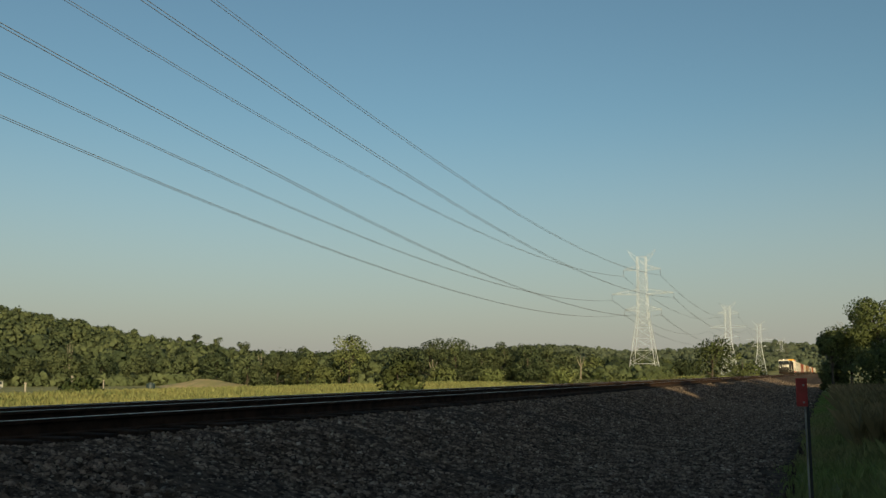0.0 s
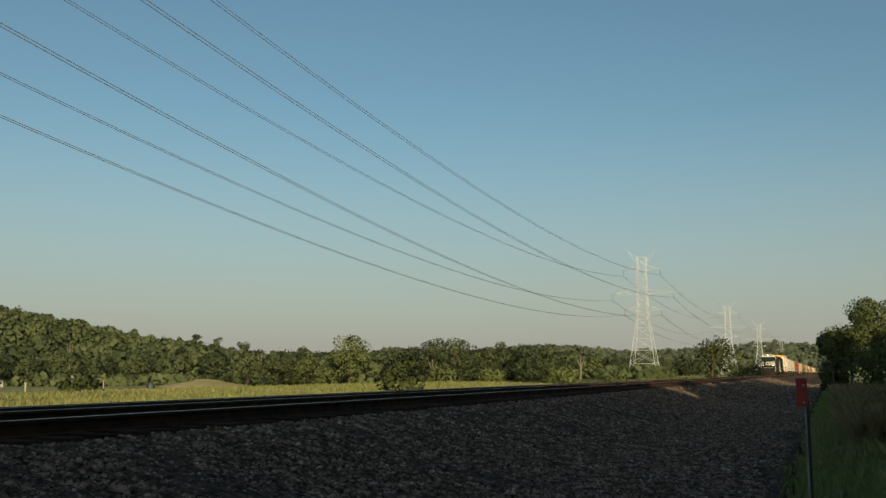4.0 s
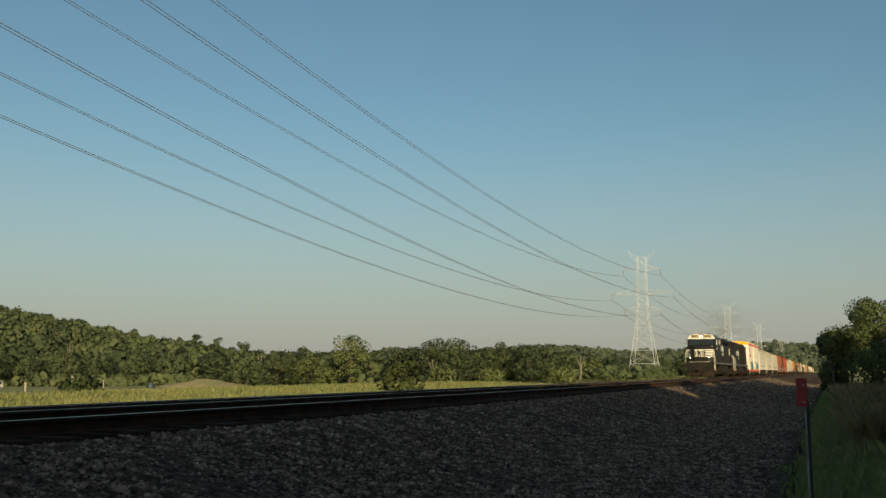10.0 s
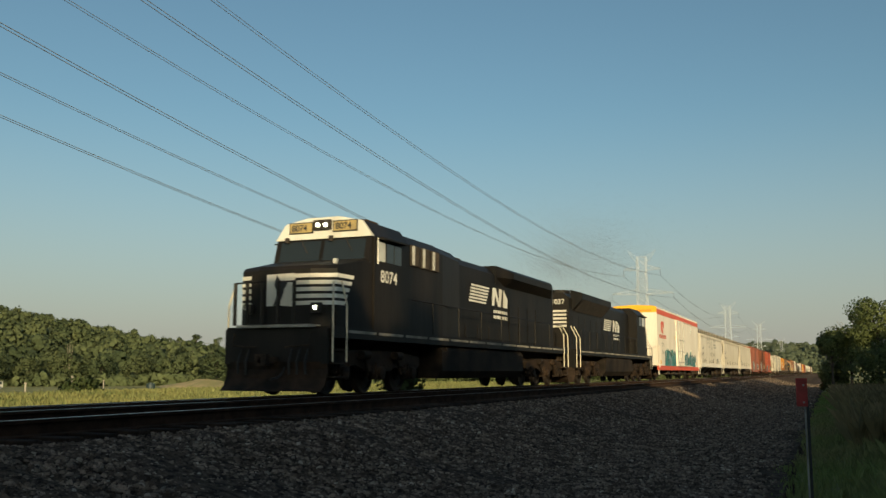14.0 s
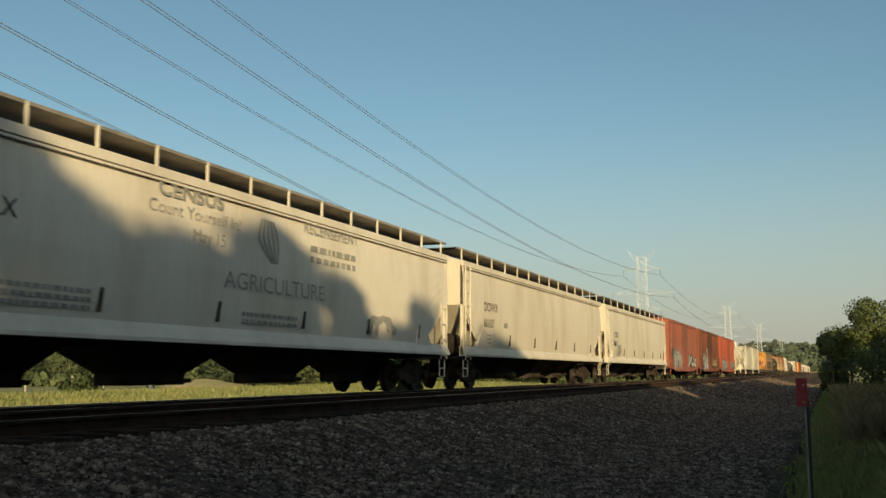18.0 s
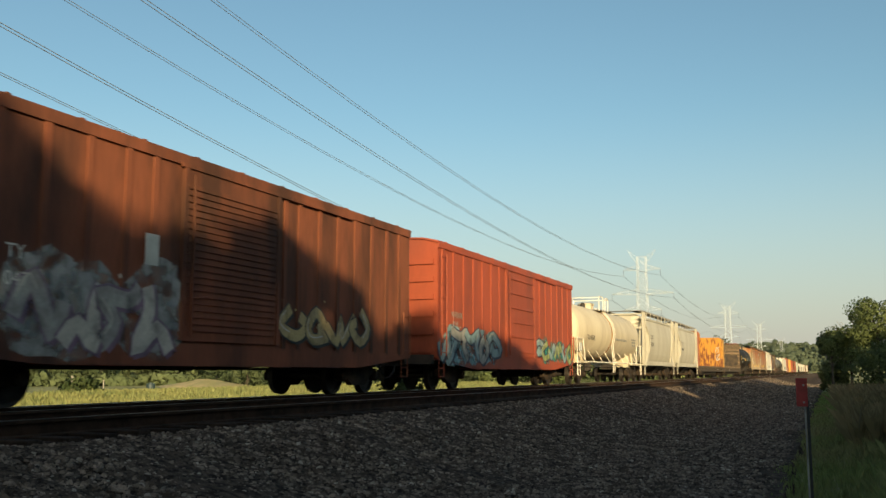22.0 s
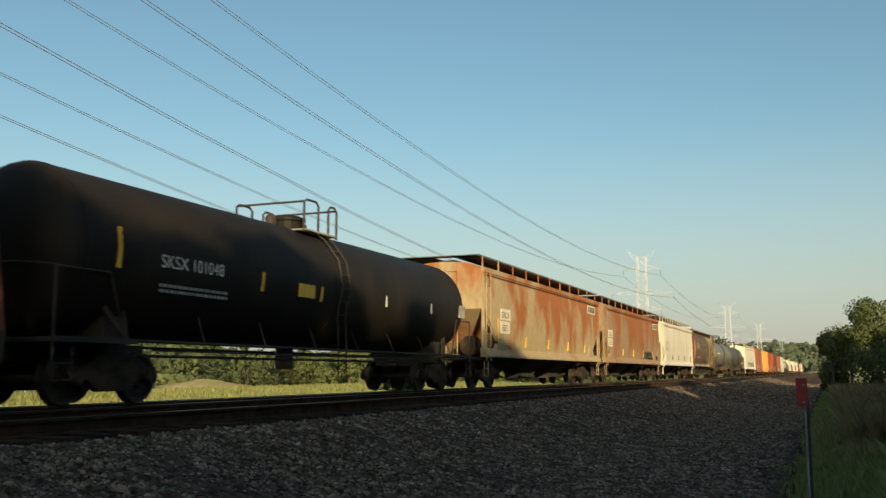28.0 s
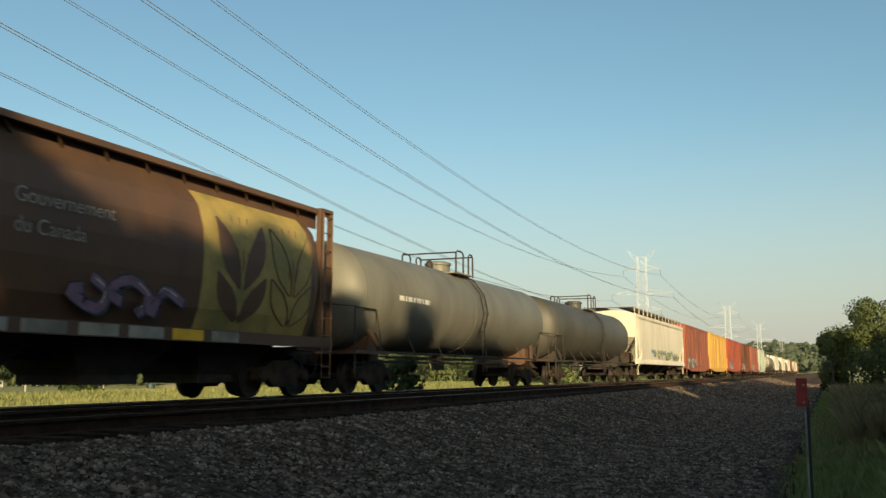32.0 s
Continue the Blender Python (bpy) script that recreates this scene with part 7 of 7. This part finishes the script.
def bulkhead_flat(S, L, label, front, rear):
    car = rail_car("bulkhead_flat_car", S, L, label, "flat car", (2.6,))
    part("deck", B((-1.48, 1.48, .4, L - .4, 1.02, 1.14)), M_DECK, car)
    for s in (-1, 1):
        part("side_sill", side_prism([(.4, .66), (2.4, .64), (L - 2.4, .64), (L - .4, .66), (L - .4, 1.1), (.4, 1.1)], s * 1.4, s * 1.5), M_DECK, car)
        part("lower_flange", side_prism([(4.6, .36), (L - 4.6, .36), (L - 3.6, .64), (3.6, .64)], s * .9, s * 1.02), M_DECK, car)
        first = None
        for k in range(22):
            m = Matrix.Translation((0, 2.2 + (L - 4.4) * k / 21, 0))
            if first is None:
                first = part("stake_pocket", B((min(s * 1.5, s * 1.56), max(s * 1.5, s * 1.56), -.09, .09, .82, 1.1)), M_DECK, car)
                first.matrix_basis = m
            else:
                again(first, car, m)
        stirrup(car, s * 1.5, .5, .4, M_DECK), stirrup(car, s * 1.5, L - .9, .4, M_DECK)
    rnd = random.Random(int(S))
    for k in range(34):
        y = 2.0 + (L - 4.0) * k / 34
        part("deck_board", B((-1.46, 1.46, y, y + (L - 4.0) / 34 - .02, 1.14, 1.175 + rnd.uniform(0, .02))), M_PLANK, car)
    part("centre_sill", B((-.45, .45, .5, L - .5, .45, 1.02)), M_DARKGEAR, car)

    def bulkhead(yf, d, plate, post, wood):
        """Wall across the deck; its posts stand on the side away from the load."""
        top = 4.4
        if wood:
            rows = 15
            for k in range(rows):
                z = 1.18 + (top - 1.25) * k / rows
                part("bulkhead_plank", B((-1.47 - rnd.uniform(0, .05), 1.47 + rnd.uniform(-.05, .06), min(yf, yf + d * .12), max(yf, yf + d * .12), z, z + (top - 1.25) / rows - .012)), M_PLANK, car)
        else:
            part("bulkhead_plate", prism([(-1.5, 1.16), (-1.5, top - .3), (-1.42, top - .12), (-1.2, top + .02), (1.2, top + .02), (1.42, top - .12), (1.5, top - .3), (1.5, 1.16)], min(yf, yf + d * .1), max(yf, yf + d * .1)), plate, car)
        for x in (-1.42, -.75, -.1, .55, 1.34):
            part("bulkhead_post", loft(bmesh.new(), [[(x - .06, yf - d * .02, z), (x + .06, yf - d * .02, z), (x + .06, yf - d * w, z), (x - .06, yf - d * w, z)] for z, w in ((1.1, .75), (top - .05, .24))]), post, car)
        for z in (1.9, 2.7, 3.5):
            part("bulkhead_girt", B((-1.45, 1.45, min(yf - d * .02, yf - d * .16), max(yf - d * .02, yf - d * .16), z, z + .09)), post, car)
        part("bulkhead_cap", B((-1.18, 1.18, min(yf + d * .12, yf - d * .3), max(yf + d * .12, yf - d * .3), top - .02, top + .09)), post, car)
    bulkhead(1.6, 1, *front)
    bulkhead(L - 1.05, -1, *rear)
    return car


c = bulkhead_flat(538.2, 22.7, "empty bulkhead flat car with orange rusted end walls", (M_RUSTY, M_BOX_A, False), (M_RUSTY, M_RUSTY, False))
bm = bmesh.new()
for pts in (((.75, 2.9), (.9, 3.4), (1.1, 3.0), (.8, 2.7)), ((.7, 2.4), (1.2, 2.6), (.9, 2.2), (1.2, 2.0)), ((.75, 2.2), (.95, 1.9), (1.25, 2.2)), ((.95, 3.3), (1.2, 3.45))):
    a = smoothed(pts)
    vs = [(x, z) for x, z in a]
    for p, q in zip(vs, vs[1:]):
        n = Vector((-(q[1] - p[1]), q[0] - p[0])).normalized() * .03
        bm.faces.new([bm.verts.new((u, 22.7 - 1.05 - .106, v)) for u, v in ((p[0] + n.x, p[1] + n.y), (q[0] + n.x, q[1] + n.y), (q[0] - n.x, q[1] - n.y), (p[0] - n.x, p[1] - n.y))])
part("graffiti", bm, M_CHALK, c, "white spray-painted scrawl")
bars(c, 15.2, 16.4, .78, .95, 1, M_INK_WHITE, 1.502, 2)
c = bulkhead_flat(560.9, 22.6, "empty bulkhead flat car with plank-lined end walls", (M_PLANK, M_YELLOWPOST, True), (M_PLANK, M_BOX_B, True))
part("spray_patch", loft(bmesh.new(), [[(x, y, z) for x, z in ((-1.25, 1.55), (-1.35, 2.2), (-1.15, 2.85), (-.4, 2.98), (.5, 2.9), (1.15, 2.95), (1.3, 2.3), (1.2, 1.6), (.3, 1.42), (-.6, 1.45))] for y in (21.425, 21.432)]), M_DECK, c, "dark spray-painted patch on the planks")
lettering(c, "TTPX", 5.35, .76, .2, M_INK_WHITE, 1.502), lettering(c, "80570", 6.65, .76, .2, M_INK_WHITE, 1.502)

c = tank_car(583.5, 19.2, 1.49, 2.62, .55, 18.5, "glossy black tank car with white lettering", M_TANK_B, 9.5, M_DARKGEAR, ladder_y=9.6, ph=.8, pw=.97)
lettering(c, "SKSX 101048", 2.95, 2.42, .34, M_INK_WHITE, 1.492, wide=1.0)
bars(c, 2.95, 5.0, 1.95, 2.15, 2, M_INK_GREY, 1.462, 11)
for yy, z0, z1 in ((1.85, 2.3, 3.0), (6.2, 2.25, 2.65), (8.7, 2.2, 2.55)):
    for k in range(5):
        z = z0 + (z1 - z0) * k / 5
        xx = math.sqrt(max(0, 1.495 ** 2 - (z + .07 - 2.62) ** 2))
        part("reflector", B((xx - .02, xx + .008, yy, yy + .09, z, z + (z1 - z0) / 5)), M_MARKER, c)
part("placard", B((1.46, 1.495, 7.7, 8.4, 2.25, 2.55)), M_MARKER, c)
part("notice_plate", B((1.46, 1.495, 17.6, 18.1, 2.3, 2.7)), M_INK_GREY, c)
for yy in (12.2, 15.3):
    part("reflector", B((1.47, 1.497, yy, yy + .06, 2.3, 2.6)), M_PALE_GLOSS, c)

for S, num, L, o in ((602.7, "1835", 18.8, .8), (621.5, "1255", 18.6, 0)):
    c = covered_hopper(S, L, .6, L - .7, "buff covered hopper streaked with heavy orange rust" if o else "brown covered hopper darkened by heavy orange rust", M_HOP_RUST if o else M_HOP_RUST_DARK, 3, nsup=11, marks=M_MARKER, grate=M_GRATE_DARK, cuts=(2.9, 7.0, 11.6, L - 3.0))
    part("stencil_patch", B((1.592, 1.602, o + 1.45, o + 2.6, 2.45, 2.85), (1.592, 1.602, o + 1.4, o + 2.5, 1.95, 2.4)), M_HOP_A, c)
    lettering(c, "GACX", o + 1.52, 2.52, .32, M_INK, 1.603)
    lettering(c, num, o + 1.55, 2.04, .34, M_INK, 1.603)
    part("mark_patch", B((1.585, 1.596, L - 3.2, L - 1.6, 3.45, 3.85)), M_HOP_A, c)
    for k in range(4):
        part("mark_block", B((1.597, 1.603, L - 3.05 + .36 * k, L - 2.82 + .36 * k, 3.5, 3.8)), M_INK, c)
    part("reflector", B((1.585, 1.597, o + 1.15, o + 1.25, 1.6, 2.5)), M_MARKER, c)
    if num == "1255":
        graffiti(c, 12.0, 15.2, 1.4, 1.95, (M_INK,), M_INK, 51, 1.58, 6)
c = covered_hopper(640.2, 17.3, .6, 16.7, "white covered hopper, lightly soiled", M_HOP_WHITE, 3, nsup=14)
lettering(c, "NAHX", 2.45, 2.62, .40, M_INK_GREY, 1.6), lettering(c, "69134", 2.4, 2.15, .40, M_INK_GREY, 1.6)


def grain_hopper():
    """Brown cylindrical covered hopper with a yellow wheat panel."""
    S, L, y0, y1 = 657.5, 17.8, .7, 17.1
    car = rail_car("cylindrical_hopper", S, L, "brown cylindrical grain hopper with yellow wheat panel", "hopper car", (2.2,))
    sec = [(1.36, 1.35), (1.5, 1.75), (1.58, 2.3), (1.6, 2.8), (1.56, 3.3), (1.42, 3.75), (1.15, 4.08), (.7, 4.25), (0, 4.32)]
    ring = sec + [(-a, b) for a, b in sec[-2::-1]]

    def at(y, q, dz=0):
        return [(a * q, y, 2.75 + (b - 2.75) * q + dz) for a, b in ring]
    part("end_cap", loft(bmesh.new(), [at(.95, .72, .3), at(1.25, .93, .1), at(1.62, 1.002)]), M_CYL_END, car, "orange-brown end cap")
    part("body", loft(bmesh.new(), [at(1.6, 1), at(y1 - 1.0, 1), at(y1 - .7, .93, .1), at(y1 - .4, .72, .3)]), M_CYL, car)
    half = [(a * 1.004, b) for a, b in sec[:7]]
    for s in (-1, 1):
        bm = loft(bmesh.new(), [[(s * a, y, b) for a, b in half] for y in (11.9, 15.9)], cap=False, closed=False)
        part("wheat_panel", bm, M_WHEAT, car, "yellow painted panel")
        def on_side(y, z):
            return (s * (float(np.interp(z, [b for a, b in sec], [a for a, b in sec])) * 1.008 + .005), y, z)
        for cy, filled in ((13.2, True), (15.1, False)):
            for zs, near, out in (((1.55, 1.75, 1.95, 2.2, 2.5), (.05, .06, .12, .32, .8), (.15, .55, .76, .85, .86)), ((2.2, 2.5, 2.8, 3.1, 3.35, 3.6), (.05, .06, .12, .28, .48, .76), (.12, .55, .75, .82, .83, .82))):
                for sd in (-1, 1):
                    bm = bmesh.new()
                    zz = np.linspace(zs[0], zs[-1], 14)
                    a, b = np.interp(zz, zs, near), np.interp(zz, zs, out)
                    if filled:
                        for i in range(13):
                            bm.faces.new([bm.verts.new(on_side(cy - sd * u, z)) for u, z in ((a[i], zz[i]), (b[i], zz[i]), (b[i + 1], zz[i + 1]), (a[i + 1], zz[i + 1]))])
                    else:
                        tube(bm, [on_side(cy - sd * u, z) for u, z in list(zip(a, zz)) + list(zip(b, zz))[::-1]], .018, 4)
                    part("wheat_leaf", bm, M_CYL, car, "brown painted leaf")
            for u in (-.16, 0, .16):
                bm = bmesh.new()
                tube(bm, [on_side(cy + u * .3, 1.6), on_side(cy + u, 2.8), on_side(cy + u * 1.8, 3.7)], .016, 4)
                part("wheat_stem", bm, M_CYL, car)
        part("side_sill", B((min(s * 1.35, s * 1.5), max(s * 1.35, s * 1.5), y0, y1, 1.12, 1.36)), M_CYL, car)
        part("roof_fascia", B((min(s * 1.14, s * 1.17), max(s * 1.14, s * 1.17), y0 + .3, y1 - .3, 3.98, 4.4)), M_CYL, car)
        part("roof_rail", B((min(s * 1.3, s * 1.4), max(s * 1.3, s * 1.4), y0, y1, 4.3, 4.4)), M_CYL, car)
        part("running_board", B((min(s * .75, s * 1.35), max(s * .75, s * 1.35), y0, y1, 4.40, 4.43)), M_CYL, car)
        for k in range(16):
            yy = y0 + .4 + (y1 - y0 - .8) * k / 15
            part("roof_strut", tube(bmesh.new(), [(s * 1.35, yy, 4.35), (s * 1.1, yy + .4, 4.1)], .03, 4), M_CYL, car)
        for ye, d in ((y0, 1), (y1, -1)):
            for u in (0, .5):
                part("end_post", B((min(s * 1.36, s * 1.48), max(s * 1.36, s * 1.48), min(ye + d * u, ye + d * (u + .09)), max(ye + d * u, ye + d * (u + .09)), 1.1, 4.4)), M_CYL, car)
            part("end_post", B((min(s * .5, s * .6), max(s * .5, s * .6), min(ye, ye + d * .09), max(ye, ye + d * .09), 1.1, 4.4)), M_CYL, car)
            ladder(car, s * 1.5, ye + (.05 if d > 0 else -.5), .9, 4.35, .42, "side", M_CYL)
            stirrup(car, s * 1.5, ye + (.1 if d > 0 else -.5), .4, M_CYL)
    for ye, d in ((y0, 1), (y1, -1)):
        part("end_sheet", loft(bmesh.new(), [[(a * .7, ye + d * .27, 2.95 + (b - 2.75) * .68) for a, b in ring], [(a * .7, ye + d * .3, 2.95 + (b - 2.75) * .68) for a, b in ring]]), M_CYL_END, car)
        part("end_frame", B((-1.48, 1.48, min(ye, ye + d * .55), max(ye, ye + d * .55), 4.36, 4.44)), M_CYL, car)
        part("end_platform", B((-1.45, 1.45, min(ye, ye + d * 1.5), max(ye, ye + d * 1.5), 1.05, 1.12)), M_CYL, car)
        part("slope_sheet", loft(bmesh.new(), [[(-1.2, ye + d * .5, 2.6), (1.2, ye + d * .5, 2.6), (1.2, ye + d * 2.4, 1.2), (-1.2, ye + d * 2.4, 1.2)], [(-1.2, ye + d * .5, 2.54), (1.2, ye + d * .5, 2.54), (1.2, ye + d * 2.4, 1.14), (-1.2, ye + d * 2.4, 1.14)]]), M_CYL_END, car)
    for k in range(4):
        c0 = 3.9 + 3.3 * k
        part("hopper_bay", loft(bmesh.new(), [[(1.3, c0 - 1.6, 1.4), (1.3, c0 + 1.6, 1.4), (-1.3, c0 + 1.6, 1.4), (-1.3, c0 - 1.6, 1.4)], [(.7, c0 - .75, .5), (.7, c0 + .75, .5), (-.7, c0 + .75, .5), (-.7, c0 - .75, .5)], [(.7, c0 - .75, .33), (.7, c0 + .75, .33), (-.7, c0 + .75, .33), (-.7, c0 - .75, .33)]]), M_DARKGEAR, car)
    part("centre_sill", B((-.4, .4, .5, L - .5, .75, 1.12)), M_DARKGEAR, car)
    lettering(car, "Government", 5.0, 3.05, .34, M_INK_GREY, 1.595), lettering(car, "of Canada", 5.0, 2.6, .34, M_INK_GREY, 1.61)
    lettering(car, "Gouvernement", 7.4, 3.05, .34, M_INK_GREY, 1.595), lettering(car, "du Canada", 7.4, 2.6, .34, M_INK_GREY, 1.61)
    bm = bmesh.new()
    side = ((.0, .5), (.09, .3), (.19, .36), (.16, .08), (.3, .22), (.34, .13), (.5, .15), (.43, -.02), (.48, -.07), (.22, -.24), (.24, -.33), (.03, -.29), (.025, -.5))
    vs = [(3.9 + u * .66, 2.95 + v * .8) for u, v in side + tuple((-u, v) for u, v in side[:0:-1])]
    bm.faces.new([bm.verts.new((1.6, y, z)) for y, z in vs])
    part("leaf_emblem", bm, M_INK_GREY, car), part("flag_bar", B((1.59, 1.602, 3.1, 3.4, 2.6, 3.3)), M_INK_GREY, car)
    bars(car, 3.0, 5.2, 1.9, 2.05, 1, M_INK_GREY, 1.53, 14)
    graffiti(car, 8.7, 11.2, 1.5, 2.2, (M_MAUVE,), M_NAVY, 61, 1.575, 3)
    for k in range(10):
        ya = 2.0 + k * 1.15
        part("sill_patch", B((1.5, 1.506, ya, ya + .9, 1.14, 1.34)), M_MARKER if k == 8 else (M_SILL_STRIPE, M_INK_GREY, M_SILL_STRIPE)[k % 3], car)


grain_hopper()
c = tank_car(675.3, 18.8, 1.45, 2.6, .6, 18.1, "dull grey tank car", M_TANK_G, 9.45, M_DARKGEAR, saddle=M_CYL, ph=.8)
bars(c, 3.2, 5.4, 2.5, 2.75, 1, M_INK_WHITE, 1.45, 15)
tank_car(694.1, 18.3, 1.42, 2.58, .6, 17.6, "dark grey tank car", M_TANK_D, 9.5, M_DARKGEAR, far=True, ph=.85)
c = covered_hopper(712.4, 21.3, .7, 20.8, "white covered hopper with blue graffiti", M_HOP_WHITE, 4, far=True)
graffiti(c, 6, 18, 1.45, 2.2, (M_SKY, M_LIME), M_NAVY, 71, 1.575, 6)
# the tail of the train
s = 733.7
TAIL = ((M_BOX_A, "faded red"), (M_BOX_Y, "faded yellow"), (M_BOX_C, "bright red"), (M_BOX_B, "weathered brown"), (M_BOX_A, "faded red"), (M_BOX_T, "pale green"))
for k, (m, word) in enumerate(TAIL):
    c = box_car(s, 17.8, .9, 16.9, word + " box car in the tail of the train", m, (7.2, 10.4), [1.3, 3.2, 5.1, 12.3, 14.2, 16.1], far=True)
    if k != 1:
        graffiti(c, 2.0, 7.0, .9, 1.9, (M_CHALK, M_SKY), M_NAVY, 80 + k, X2, 4)
    s += 17.9
for k in range(12):
    kind = "tgwthtwbthwb"[k]
    if kind in "tg":
        tank_car(s, 18, 1.42, 2.58, .6, 17.4, "grey tank car in the tail of the train" if k % 3 else "white tank car in the tail of the train", (M_TANK_W, M_TANK_G)[k % 2], 8, M_DARKGEAR, far=True)
    elif kind in "wh":
        covered_hopper(s, 18, .6, 17.4, "white covered hopper in the tail of the train", (M_HOP_WHITE, M_HOP_C)[k % 2], 3, far=True, nsup=6)
    else:
        box_car(s, 18, .9, 17.0, "brown box car in the tail of the train", M_BOX_B, (7.2, 10.4), [1.3, 3.2, 5.1, 12.3, 14.2, 16.1], far=True)
    s += 18.1


# ---- exhaust haze over the leading engines ----
def exhaust():
    """Soot flecks thinning out behind the stacks."""
    sm = thing("exhaust_smoke", (0, 330, 0), "thin brown exhaust haze above the locomotives", "smoke")
    rng = np.random.default_rng(9)
    for k in range(7):
        n = 6000
        c = np.stack([rng.normal(-.25 * k, .3 + .32 * k, n), 3.2 * k + rng.normal(0, 2.2 + .4 * k, n), 5.6 + .55 * k + rng.normal(0, .3 + .2 * k, n)], 1)
        d = rng.normal(0, 1, (n, 3))
        d /= np.linalg.norm(d, axis=1)[:, None]
        tagged(finish("smoke_puff", quad_mesh("smoke_puff", quads(c, d, np.full(n, .006 + .0013 * k), rng), M_SOOT), None, sm), kind="stuff")
    TRAIN.append((sm, 330))


exhaust()


# ---- motion ----
SPEED = 20.468
ROWS = [(t, 0) for t in range(0, 22)] + [(21.8, 0), (21.9, 0), (22.0, .5), (22.1, 0), (22.2, 0)] + [(t, 0) for t in range(23, 33)]


def spin(wheel, r, S):
    """Turn a wheelset about its axle, frame by frame while its car is close."""
    a, b = (S - 75) / SPEED, (S + 22) / SPEED
    f0, f1 = max(0, math.ceil(a * FPS)), min(32 * FPS, math.floor(b * FPS))
    if f1 <= f0:
        return
    at = tuple(wheel.location)
    step = math.degrees(SPEED / FPS / r)
    rows = [(f / FPS, pose(*at, step * (f - f0) % 360)) for f in range(f0, f1 + 1)]
    if f0 > 0:
        rows.insert(0, (0, pose(*at)))
    if f1 < 32 * FPS:
        rows.append((32, rows[-1][1]))
    walk(wheel, rows)


def motions():
    for car, S in TRAIN:
        walk(car, [(t, pose(0, S - SPEED * t + e, 0)) for t, e in ROWS])
    for wheel, r in WHEELS:
        S = wheel.parent.parent.location.y + SPEED * 32
        if S < 735:
            spin(wheel, r, S)


motions()
